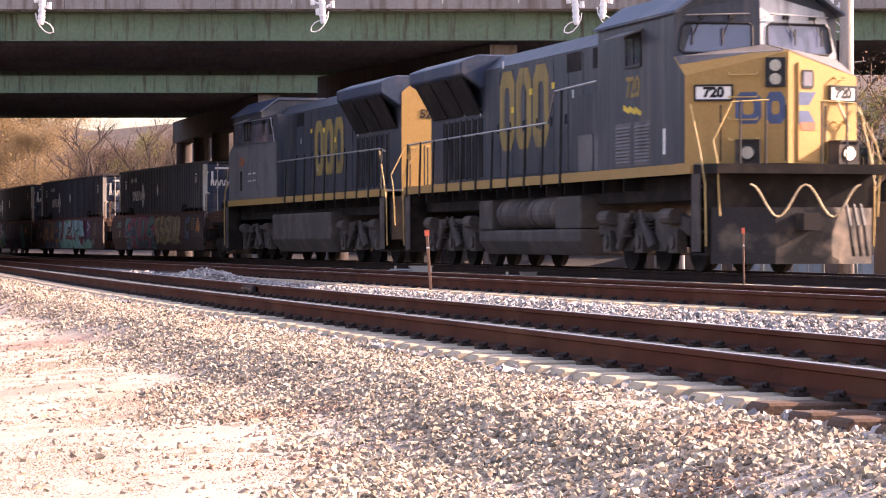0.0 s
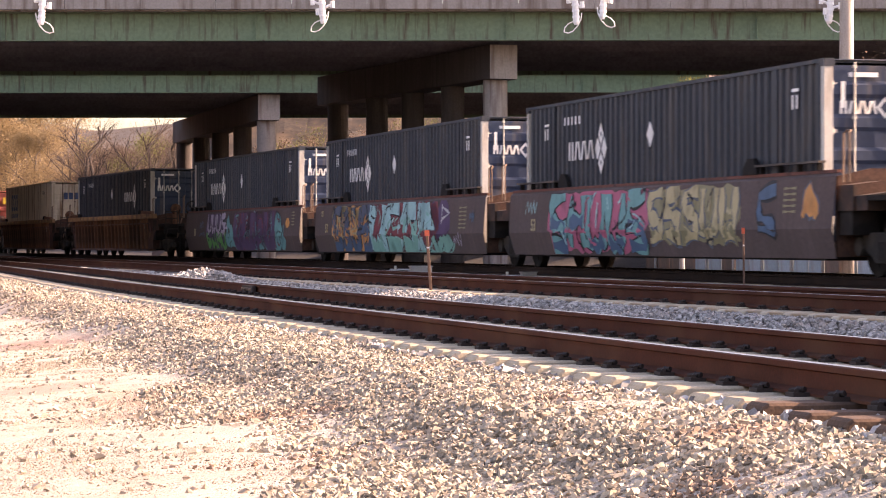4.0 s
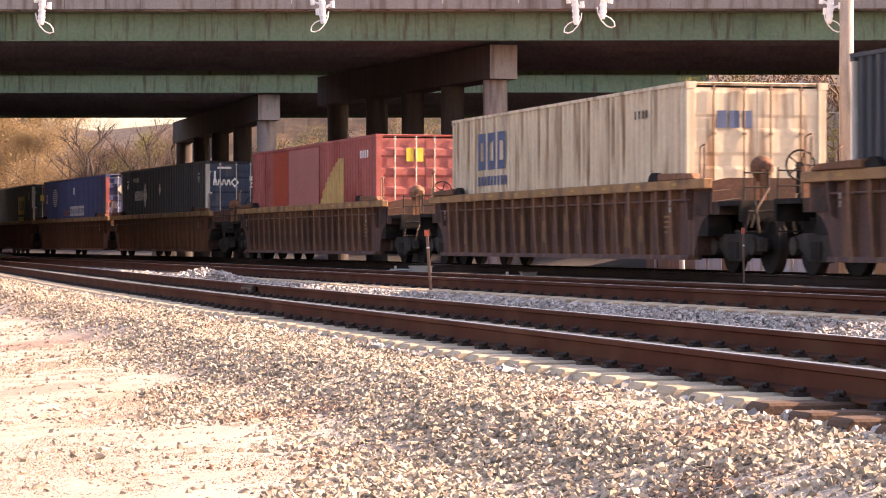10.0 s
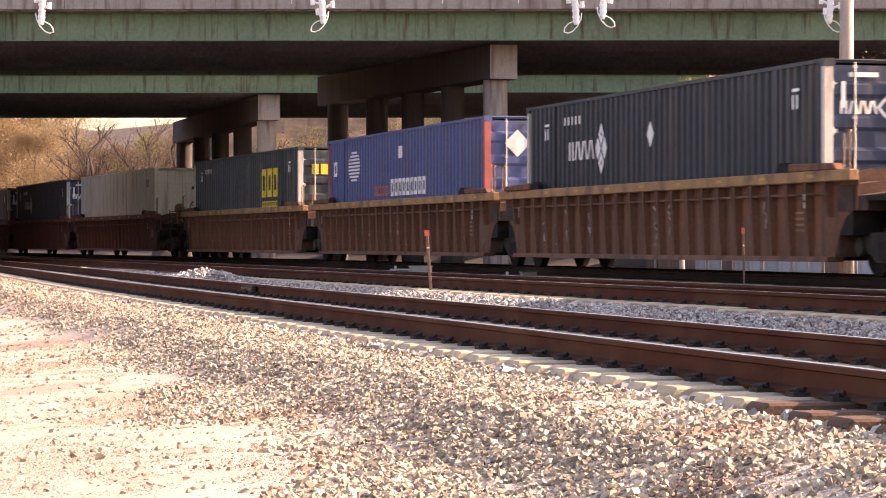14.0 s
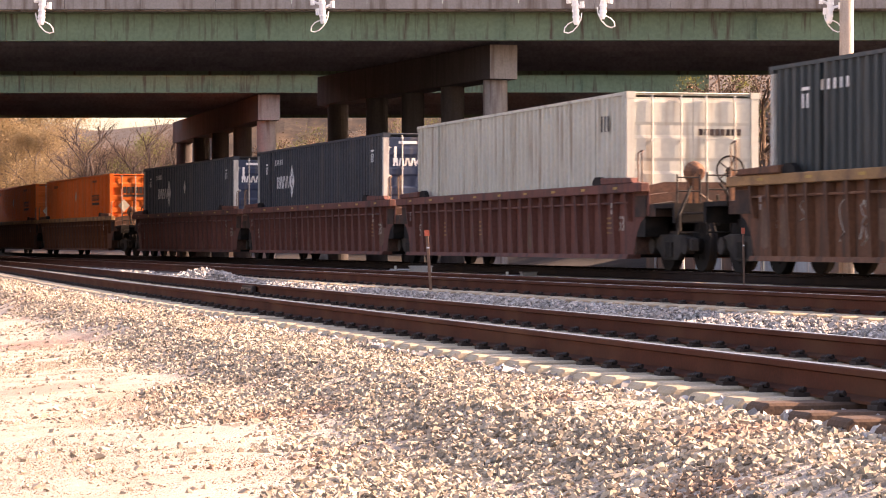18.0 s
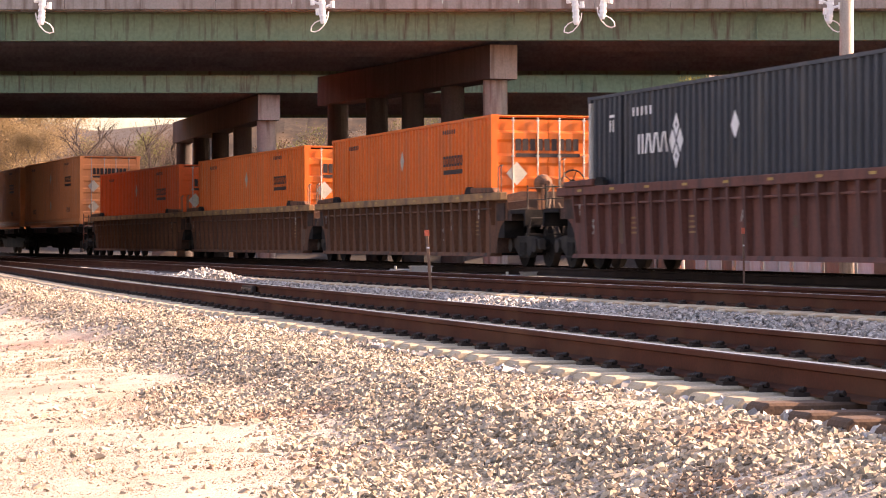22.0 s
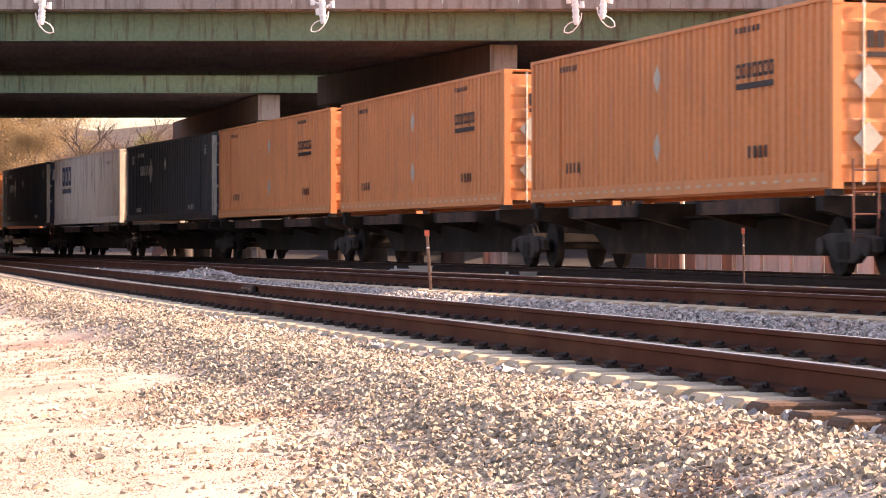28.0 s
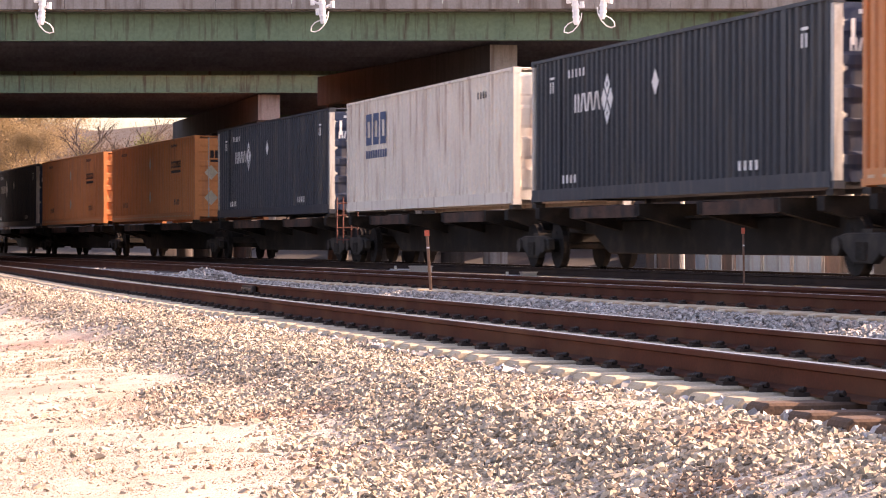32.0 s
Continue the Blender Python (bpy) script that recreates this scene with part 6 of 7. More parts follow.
        for sg in (-1, 1):
            bm = bmesh.new()
            box(bm, 2.9, 5.2, *sorted((sg * 0.98, sg * 1.2)), 1.86, 3.4)
            part("equipment_locker", bm, M["navy"], root)
            for x0 in (3.0, 4.1):
                bm = bmesh.new()
                box(bm, x0, x0 + 0.95, *sorted((sg * 1.201, sg * 1.215)), 1.9, 2.6)
                part("locker_door", bm, M["loco_grey"], root)
    me = letters(num, 0.3, M["dark_ink"], 0.006)
    part("end_number", me, None, root, at=pose(-9.8, 0.2, 3.75, 90, 0, -90))
    return root


M["maroon_chord"] = material("maroon_chord", (0.22, 0.09, 0.065), 0.8, 0, 0.25, 1.5, 18, 0.2, (0.4, 0.22, 0.08), 0.22, 1.4)


def spray(name, colour):
    return material("spray_" + name, colour, 0.55, 0, 0.12, 1.5, 14, 0.03, tuple(c * 0.6 for c in colour), 0.22, 2.0)


SPRAY = {"plum": spray("plum", (0.085, 0.04, 0.06)), "violet": spray("violet", (0.12, 0.07, 0.135)), "teal": spray("teal", (0.14, 0.35, 0.34)), "mint": spray("mint", (0.21, 0.47, 0.38)), "sky": spray("pale_blue", (0.33, 0.56, 0.55)), "pink": spray("pink", (0.5, 0.12, 0.19)),
         "black": spray("black", (0.02, 0.02, 0.025)), "orange": spray("orange", (0.7, 0.3, 0.09)), "slate": spray("slate_blue", (0.10, 0.12, 0.165)), "cream": spray("cream", (0.5, 0.4, 0.22)),
         "purple": spray("purple", (0.11, 0.06, 0.13)), "lilac": spray("lilac", (0.5, 0.42, 0.5)), "green": spray("green", (0.10, 0.36, 0.10)), "red": spray("red", (0.26, 0.06, 0.07)),
         "blue": spray("blue", (0.07, 0.13, 0.21)), "white": spray("white", (0.62, 0.6, 0.58)), "olive": spray("khaki", (0.28, 0.24, 0.13))}


def sheet_y(z):
    """The near face of the bulged side sheet."""
    return -1.36 - 0.11 * (z - 0.27) / 0.45 if z < 0.72 else -1.47 + 0.05 * (z - 0.72) / 0.78


def stroke(bm, pts, w, lift):
    """A painted band through points (x, z), cut short into small steps."""
    fine = []
    for (xa, za), (xb, zb) in zip(pts, pts[1:]):
        n = 4
        fine += [(xa + (xb - xa) * i / n, za + (zb - za) * i / n) for i in range(n)]
    fine.append(pts[-1])
    prev = None
    for i, (x, z) in enumerate(fine):
        a, b = fine[max(i - 1, 0)], fine[min(i + 1, len(fine) - 1)]
        dx, dz = b[0] - a[0], b[1] - a[1]
        ln = math.hypot(dx, dz) or 1
        ww = w * (0.75 + 0.35 * math.sin(i * 1.3 + x * 3))
        nx, nz = -dz / ln * ww, dx / ln * ww
        cur = []
        for sg in (-1, 1):
            zz = min(1.495, max(0.29, z + sg * nz))
            cur.append(bm.verts.new((x + sg * nx, sheet_y(zz) - lift, zz)))
        if prev:
            bm.faces.new((prev[0], prev[1], cur[1], cur[0]))
        prev = cur


def letter_strokes(rng, x0, w, z0, z1):
    """Strokes of one wild painted character with no meaning."""
    kind = rng.randrange(5)
    a, b, m = x0 + 0.14 * w, x0 + 0.86 * w, (z0 + z1) / 2 + rng.uniform(-0.1, 0.1)
    j = lambda: rng.uniform(-0.06, 0.06)
    if kind == 0:
        return [[(a + j(), z0), (a + j(), z1)], [(a, z1 - 0.05), (b, m + j()), (a, z0 + 0.1)]]
    if kind == 1:
        return [[(b, z1), (a, z1 - 0.1), (a + j(), m), (b, m - 0.15), (b - 0.05, z0), (a, z0 + 0.04)]]
    if kind == 2:
        return [[(a, z0), ((a + b) / 2 + j(), z1), (b, z0)], [(a + 0.1, m - 0.1), (b - 0.1, m - 0.08)]]
    if kind == 3:
        return [[(a, z1), (a + j(), z0 + 0.1), ((a + b) / 2, z0), (b, z0 + 0.15), (b + j(), z1)]]
    return [[(a, z0), (a + 0.1 + j(), z1)], [(b, z0), (b - 0.05 + j(), z1)], [(a, m), (b, m + j())]]


def piece_row(root, seed, x0, x1, n, z0, z1, w, fill, low, line, back_col=None):
    """A row of painted characters with an outline, a lower tint and a backing colour."""
    rng = random.Random(seed)
    step = (x1 - x0) / n
    if back_col:
        for k in range(n):
            bm = bmesh.new()
            stroke(bm, [(x0 + (k - 0.1) * step, rng.uniform(0.55, 1.2)), (x0 + (k + 0.5) * step, rng.uniform(0.6, 1.3)), (x0 + (k + 1.15) * step, rng.uniform(0.5, 1.2))], 0.34, 0.003)
            part("painted_backing", bm, SPRAY[back_col], root)
    for k in range(n):
        st = letter_strokes(rng, x0 + k * step, step, z0, z1)
        bm = bmesh.new()
        for s in st:
            stroke(bm, s, w + 0.055, 0.006)
        part("painted_outline", bm, SPRAY[line], root)
        bm = bmesh.new()
        for s in st:
            stroke(bm, s, w, 0.009)
        part("painted_letter", bm, SPRAY[fill], root)
        if low:
            bm = bmesh.new()
            for s in st:
                c = [(x, min(z, (z0 + z1) / 2)) for x, z in s if z < (z0 + z1) / 2 + 0.15]
                if len(c) > 1:
                    stroke(bm, c, w * 0.8, 0.012)
            if bm.faces:
                part("painted_tint", bm, SPRAY[low], root)


def well_mark(root, text, x, z, size, mat, y=None):
    part("stencil_number", letters(text, size, mat, 0.004, 0.002), None, root, at=pose(x, (sheet_y(z) if y is None else y) - 0.012, z, 88, 0, 0))


def stencil_rows(root, x, z, n, w):
    for k in range(n):
        bm = bmesh.new()
        stroke(bm, [(x, z - k * 0.09), (x + w, z - k * 0.09)], 0.022, 0.01)
        part("stencil_line", bm, SPRAY["olive"], root)


def field(root, seed, x0, x1, z0, z1, colour, wobble=0.06):
    """A sprayed field of colour with wavering edges, under the characters."""
    rng = random.Random(seed)
    bm = bmesh.new()
    n = max(3, int((x1 - x0) / 0.22))
    prev = None
    for k in range(n + 1):
        x = x0 + (x1 - x0) * k / n
        ends = 0.4 * (z1 - z0) if k in (0, n) else 0.0
        lo = max(0.29, z0 + rng.uniform(-wobble, wobble) + ends)
        hi = min(1.493, z1 + rng.uniform(-wobble, wobble) - ends)
        zs = (lo, min(max(0.72, lo + 0.01), hi - 0.01), hi)
        cur = [bm.verts.new((x, sheet_y(z) - 0.0015, z)) for z in zs]
        if prev:
            for a in range(2):
                bm.faces.new((prev[a], cur[a], cur[a + 1], prev[a + 1]))
        prev = cur
    part("painted_field", bm, SPRAY[colour], root)


def scribble(root, seed, x, z, w, h, colour):
    """A thin tag in one line."""
    rng = random.Random(seed)
    bm = bmesh.new()
    stroke(bm, [(x + w * k / 7.0, z + (h if k % 2 else 0) + rng.uniform(-0.05, 0.05)) for k in range(8)], 0.022, 0.014)
    part("painted_tag", bm, SPRAY[colour], root)


def accents(root, seed, x0, x1, n, colours):
    """Quick curved strokes over a piece: inner lines, shines and drips."""
    rng = random.Random(seed)
    for k in range(n):
        x, z = rng.uniform(x0, x1), rng.uniform(0.4, 1.4)
        turn, ln = rng.uniform(-0.6, 2.2), rng.uniform(0.18, 0.5)
        bend = rng.uniform(-1.3, 1.3)
        pts = []
        for i in range(4):
            pts.append((x, min(1.46, max(0.32, z))))
            x, z, turn = x + ln / 3 * math.cos(turn), z + ln / 3 * math.sin(turn), turn + bend / 3
        bm = bmesh.new()
        stroke(bm, pts, rng.uniform(0.018, 0.05), 0.016)
        part("painted_line", bm, SPRAY[colours[k % len(colours)]], root)


def graffiti_one(root):
    field(root, 51, -6.0, 0.3, 0.34, 1.48, "pink")
    field(root, 52, 0.2, 4.9, 0.5, 1.46, "olive")
    piece_row(root, 3, -5.9, 0.2, 5, 0.42, 1.42, 0.19, "teal", "blue", "black")
    piece_row(root, 8, 0.2, 4.8, 5, 0.62, 1.42, 0.15, "cream", None, "slate")
    piece_row(root, 15, 5.6, 6.6, 1, 0.7, 1.35, 0.1, "blue", None, "black")
    piece_row(root, 16, 7.5, 8.3, 1, 0.9, 1.35, 0.13, "orange", None, "slate")
    accents(root, 81, -5.8, 0.1, 26, ("black", "sky", "black", "pink"))
    accents(root, 82, 0.3, 4.7, 18, ("black", "olive", "cream"))
    scribble(root, 61, -7.6, 1.1, 0.8, 0.25, "sky")
    well_mark(root, "53", -7.0, 0.86, 0.34, SPRAY["cream"])
    stencil_rows(root, 6.8, 1.35, 5, 0.5)


def graffiti_two(root):
    field(root, 53, -6.6, -2.0, 0.3, 1.48, "orange")
    field(root, 54, -6.7, -2.1, 1.05, 1.48, "olive", 0.14)
    field(root, 55, -2.0, 4.9, 0.36, 1.48, "red")
    field(root, 56, 3.9, 5.9, 0.62, 1.42, "purple", 0.12)
    field(root, 57, -2.3, 6.2, 0.29, 0.52, "mint", 0.1)
    piece_row(root, 21, -6.5, -2.0, 4, 0.34, 1.44, 0.22, "slate", "blue", "black")
    piece_row(root, 33, -6.6, -2.6, 5, 0.7, 1.2, 0.05, "orange", None, "cream")
    piece_row(root, 24, -2.1, 4.6, 4, 0.34, 1.46, 0.36, "sky", "mint", "black")
    piece_row(root, 27, 4.2, 6.2, 2, 0.34, 0.66, 0.17, "mint", None, "black")
    piece_row(root, 28, 5.0, 6.0, 1, 0.95, 1.4, 0.04, "white", None, "purple")
    accents(root, 83, -6.5, -2.1, 44, ("black", "orange", "black", "cream", "slate"))
    accents(root, 84, -2.0, 4.6, 48, ("black", "black", "sky", "mint"))
    scribble(root, 62, 6.2, 0.45, 0.7, 0.25, "lilac")
    scribble(root, 63, 7.6, 1.0, 0.4, 0.2, "blue")
    well_mark(root, "53", -7.25, 0.9, 0.34, SPRAY["cream"])
    well_mark(root, "125", -7.9, 1.3, 0.2, SPRAY["cream"])
    stencil_rows(root, 6.7, 1.3, 6, 0.6)


def graffiti_three(root):
    field(root, 58, -5.2, -1.9, 0.3, 1.48, "purple")
    field(root, 59, -2.0, 6.9, 0.3, 0.95, "teal", 0.16)
    field(root, 60, -0.8, 5.7, 0.42, 1.48, "plum", 0.12)
    piece_row(root, 41, -5.0, -1.9, 4, 0.86, 1.44, 0.11, "lilac", None, "black")
    piece_row(root, 42, -5.0, -1.9, 4, 0.34, 0.86, 0.12, "green", None, "black")
    piece_row(root, 43, -1.8, -0.6, 1, 0.4, 1.3, 0.2, "teal", None, "black")
    piece_row(root, 44, -0.6, 5.4, 4, 0.34, 1.44, 0.3, "violet", "violet", "red")
    for k, x in enumerate((1.0, 2.2, 4.6)):
        field(root, 70 + k, x, x + 0.5, 1.0, 1.48, "sky", 0.05)
    piece_row(root, 46, 5.5, 6.7, 1, 0.34, 1.4, 0.22, "teal", None, "black")
    field(root, 73, 6.9, 7.45, 0.95, 1.25, "orange", 0.02)
    accents(root, 85, -5.0, -1.9, 18, ("black", "lilac", "purple"))
    accents(root, 86, -0.6, 6.4, 46, ("black", "plum", "red", "teal", "black"))
    scribble(root, 64, -6.3, 1.0, 0.7, 0.2, "blue")
    scribble(root, 65, -6.2, 0.75, 0.9, 0.12, "blue")
    well_mark(root, "53", -7.1, 0.86, 0.34, SPRAY["cream"])
    stencil_rows(root, 7.7, 1.4, 5, 0.4)


# ---- loose ballast: crushed stones ----
CUBE_V = np.array([(x, y, z) for z in (-1, 1) for y in (-1, 1) for x in (-1, 1)], float)
OCTA_V = np.array(((1, 0, 0), (-1, 0, 0), (0, 1, 0), (0, -1, 0), (0, 0, 1), (0, 0, -1)), float) * 1.35
OCTA_F = np.array([(a, b, c) if (a + b // 2 + c) % 2 == 0 else (b, a, c) for a in (0, 1) for b in (2, 3) for c in (4, 5)])
CUBE_F = np.array([(0, 2, 3, 1), (4, 5, 7, 6), (0, 1, 5, 4), (2, 6, 7, 3), (0, 4, 6, 2), (1, 3, 7, 5)])


def stones(name, label, s, w, z, size, seed, mat, base_v=CUBE_V, base_f=CUBE_F):
    """Angular stones at s along and w across the line, resting at height z."""
    rng = np.random.default_rng(seed)
    n = len(s)
    a = heading(s)
    cx = np.interp(s, LINE_S, LINE_X) + (w + 1.3) * np.cos(a)
    cy = np.interp(s, LINE_S, LINE_Y) + (w + 1.3) * np.sin(a)
    nv, nf = len(base_v), base_f.shape[1]
    v = base_v[None] * (1 + rng.normal(0, 0.30, (n, nv, 3)))
    v *= np.stack((rng.uniform(0.9, 1.5, n), rng.uniform(0.65, 1.05, n), rng.uniform(0.45, 0.85, n)), -1)[:, None, :] * size[:, None, None]
    yaw = rng.uniform(0, math.pi, n)                 # they lie flat, a little tilted
    q = np.stack((np.cos(yaw), rng.normal(0, 0.3, n), rng.normal(0, 0.3, n), np.sin(yaw)), -1)
    q /= np.linalg.norm(q, axis=1)[:, None]
    W, X, Y, Z = q.T
    R = np.stack((1 - 2 * (Y * Y + Z * Z), 2 * (X * Y - Z * W), 2 * (X * Z + Y * W), 2 * (X * Y + Z * W), 1 - 2 * (X * X + Z * Z), 2 * (Y * Z - X * W),
                  2 * (X * Z - Y * W), 2 * (Y * Z + X * W), 1 - 2 * (X * X + Y * Y)), -1).reshape(n, 3, 3)
    v = np.einsum("nij,nkj->nki", R, v) + np.stack((cx, cy, z + size * 0.2), -1)[:, None, :]
    f = (base_f[None] + nv * np.arange(n)[:, None, None]).reshape(-1, nf)
    me = bpy.data.meshes.new(name)
    me.vertices.add(n * nv)
    me.vertices.foreach_set("co", v.reshape(-1))
    me.loops.add(len(f) * nf)
    me.loops.foreach_set("vertex_index", f.reshape(-1).astype(np.int32))
    me.polygons.add(len(f))
    me.polygons.foreach_set("loop_start", np.arange(0, len(f) * nf, nf, dtype=np.int32))
    me.update(calc_edges=True)
    me.shade_flat()
    me.materials.append(mat)
    ob = new(name, me)
    return tagged(ob, label, "gravel", kind="stuff")


def in_wedge(s, w, far=95.0):
    a = heading(s)
    x = np.interp(s, LINE_S, LINE_X) + (w + 1.3) * np.cos(a)
    y = np.interp(s, LINE_S, LINE_Y) + (w + 1.3) * np.sin(a)
    return (y > 8.5) & (y < far) & (np.abs(x) < 0.166 * y + 0.35)


def scatter(seed, n, s0, s1, w0, w1, small, large):
    """Random places on a stretch; w0 and w1 run from the near track's middle."""
    rng = np.random.default_rng(seed)
    s = rng.uniform(s0, s1, n)
    w = near_offset(s) + rng.uniform(w0, w1, n)
    size = small + (large - small) * rng.beta(1.2, 2.6, n)
    return s, w, size, rng


def ballast():
    sets = []
    for seed, n, s0, s1, w0, w1, a, b in ((1, 105000, 38, 61, -4.4, -1.24, 0.006, 0.019), (2, 38000, 20, 40, -3.4, -1.2, 0.008, 0.022), (3, 14000, -12, 24, -2.8, -1.2, 0.012, 0.028),
                                          (5, 14000, 2, 62, -7.5, -1.9, 0.003, 0.010), (6, 90000, 36, 61, -6.4, -2.0, 0.002, 0.005), (7, 90000, 26, 62, -8.5, -2.0, 0.002, 0.006)):
        s, w, size, rng = scatter(seed, n, s0, s1, w0, w1, a, b)
        if seed < 4:                     # the bed thins out towards the dusty yard
            edge = np.clip(-1.9 - (s - 34) * 0.046, -3.15, -1.9) + 0.25 * np.sin(s * 0.9) + 0.15 * np.sin(s * 2.3 + 1)
            keep = rng.uniform(0, 1, n) < np.clip((w - near_offset(s) - edge) / 0.7 + 0.8, 0.025, 1)
            s, w, size = s[keep], w[keep], size[keep]
        ok = in_wedge(s, w)
        s, w, size = s[ok], w[ok], size[ok]
        sets.append((s, w, bed_height(s, w), size))
    s, w, z, size = [np.concatenate(c) for c in zip(*sets)]
    big = size > 0.009
    stones("ballast_shoulder", "sunlit crushed limestone ballast, pale beige and grey", s[big], w[big], z[big], size[big], 11, M["ballast"])
    big = ~big
    stones("yard_gravel", "fine pale gravel strewn on the dusty yard", s[big], w[big], z[big], size[big], 13, M["ballast"], OCTA_V, OCTA_F)
    sets = []
    for seed, n, s0, s1, a, b in ((21, 26000, 34, 61, 0.010, 0.024), (22, 18000, 4, 36, 0.013, 0.028), (23, 10000, -45, 6, 0.02, 0.038)):
        rng = np.random.default_rng(seed)
        s = rng.uniform(s0, s1, n)
        lo = near_offset(s) + 0.86
        w = lo + rng.uniform(0, 1, n) * (-6.25 - 1.25 - lo)
        size = a + (b - a) * rng.beta(1.6, 2.6, n)
        ok = in_wedge(s, w, 130)
        sets.append((s[ok], w[ok], bed_height(s[ok], w[ok]) + 0.02, size[ok]))
    for seed, n, off in ((31, 14000, "near"), (32, 5000, "mid")):      # cribs between the ties, low
        rng = np.random.default_rng(seed)
        s = rng.uniform(14, 60, n)
        w = (near_offset(s) if off == "near" else -6.25) + rng.uniform(-1.3, 1.3, n)
        ok = in_wedge(s, w)
        sets.append((s[ok], w[ok], np.full(ok.sum(), -0.252), rng.uniform(0.012, 0.024, ok.sum())))
    # a heap thrown up beside the middle track
    rng = np.random.default_rng(41)
    n = 2600
    u, v = rng.normal(0, 1.6, n), rng.normal(0, 0.35, n)
    s, w = 10.8 + u, -8.3 + v
    h = 0.34 * np.exp(-(u / 2.2) ** 2 - (v / 0.5) ** 2) * rng.uniform(0.3, 1, n)
    sets.append((s, w, bed_height(s, w) + h, rng.uniform(0.02, 0.04, n)))
    s, w, z, size = [np.concatenate(c) for c in zip(*sets)]
    stones("ballast_between_tracks", "grey crushed ballast between the tracks", s, w, z, size, 12, M["ballast_grey"])


M["ballast_grey"] = material("grey_ballast", (0.34, 0.32, 0.30), 0.92, 0, 0.3, 12, 90, 0.3, (0.24, 0.2, 0.17), 0.3, 1.0, per_island=0.5)
ballast()


# ---- trees and brush ----
def leaf_cloud(name, pts, size, seed, mat, parent):
    """Small bent leaf cards, joined."""
    rng = np.random.default_rng(seed)
    n = len(pts)
    d1 = rng.normal(0, 1, (n, 3))
    d1 /= np.linalg.norm(d1, axis=1)[:, None]
    d2 = np.cross(d1, rng.normal(0, 1, (n, 3)))
    d2 /= np.linalg.norm(d2, axis=1)[:, None]
    sz = size * rng.uniform(0.6, 1.3, n)[:, None]
    v = np.stack((pts - d1 * sz, pts - d2 * sz * 0.55, pts + d1 * sz, pts + d2 * sz * 0.55), 1).reshape(-1, 3)
    me = bpy.data.meshes.new(name)
    me.vertices.add(4 * n)
    me.vertices.foreach_set("co", v.reshape(-1))
    me.loops.add(4 * n)
    me.loops.foreach_set("vertex_index", np.arange(4 * n, dtype=np.int32))
    me.polygons.add(n)
    me.polygons.foreach_set("loop_start", np.arange(0, 4 * n, 4, dtype=np.int32))
    me.update(calc_edges=True)
    me.materials.append(mat)
    ob = new(name, me)
    ob.parent = parent
    return ob


def tree(x, y, z, height, spread, leaves, seed, mat, label, bare=False, lean=0.0, group="trees", branch_mat=None, leaf=0.115, thick=0.008):
    rng = random.Random(seed)
    root = new("tree")
    root.matrix_basis = pose(x, y, z)
    tagged(root, label, "tree", group)
    tb, lb = bmesh.new(), bmesh.new()
    tips = []
    top = Vector((lean * height, 0, height * 0.62))
    rod(tb, (0, 0, -0.3), top * 0.5, height * 0.022, 8, height * 0.016)
    rod(tb, top * 0.5, top, height * 0.016, 8, height * 0.008)

    def limb(p, d, ln, r, depth):
        q = p + d * ln
        rod(lb, p, q, r, 5, r * 0.6)
        tips.append((q, ln))
        if depth:
            for _ in range(3):
                nd = (d + Vector((rng.uniform(-0.8, 0.8), rng.uniform(-0.8, 0.8), rng.uniform(-0.25, 0.75)))).normalized()
                limb(p + d * ln * rng.uniform(0.45, 1), nd, ln * rng.uniform(0.5, 0.75), r * 0.55, depth - 1)

    for k in range(9):
        a = k * 2.4 + rng.uniform(-0.4, 0.4)
        f = 0.3 + 0.7 * k / 8
        d = Vector((math.cos(a), math.sin(a), 0.5 + 0.6 * f)).normalized()
        limb(top * f, d, spread * rng.uniform(0.5, 0.85) * (1.15 - 0.5 * f), height * thick, 2)
    part("trunk", tb, branch_mat or M["bark"], root)
    part("branchwork", lb, branch_mat or M["bark"], root)
    if leaves:
        nr = np.random.default_rng(seed)
        pick = nr.integers(0, len(tips), leaves)
        base = np.array([tips[i][0] for i in pick])
        reach = np.array([tips[i][1] for i in pick])[:, None]
        pts = base + nr.normal(0, 0.42, (leaves, 3)) * (reach * (0.6 if bare else 0.9) + 0.25)
        leaf_cloud("crown", pts, leaf * (0.7 if bare else 1) * height / 10, seed, mat, root)
    return root


M["bark"] = material("grey_bark", (0.13, 0.10, 0.08), 0.95, 0, 0.3, 3, 30, 0.4)
M["dark_bark"] = material("dark_bark", (0.055, 0.042, 0.036), 0.95, 0, 0.3, 3, 30, 0.4)
M["leaf_yellow"] = material("yellow_autumn_leaves", (0.30, 0.215, 0.118), 0.85, 0, 0.25, 0.15, 1.0, 0, per_island=0.15)
M["leaf_rust"] = material("rusty_autumn_leaves", (0.15, 0.105, 0.08), 0.85, 0, 0.25, 0.15, 1.0, 0, per_island=0.15)
M["leaf_olive"] = material("olive_leaves", (0.16, 0.16, 0.05), 0.8, 0, 0.4, 0.5, 4, 0, per_island=0.35)
M["brush"] = material("dry_brush", (0.16, 0.105, 0.07), 0.9, 0, 0.35, 1, 8, 0, per_island=0.3)


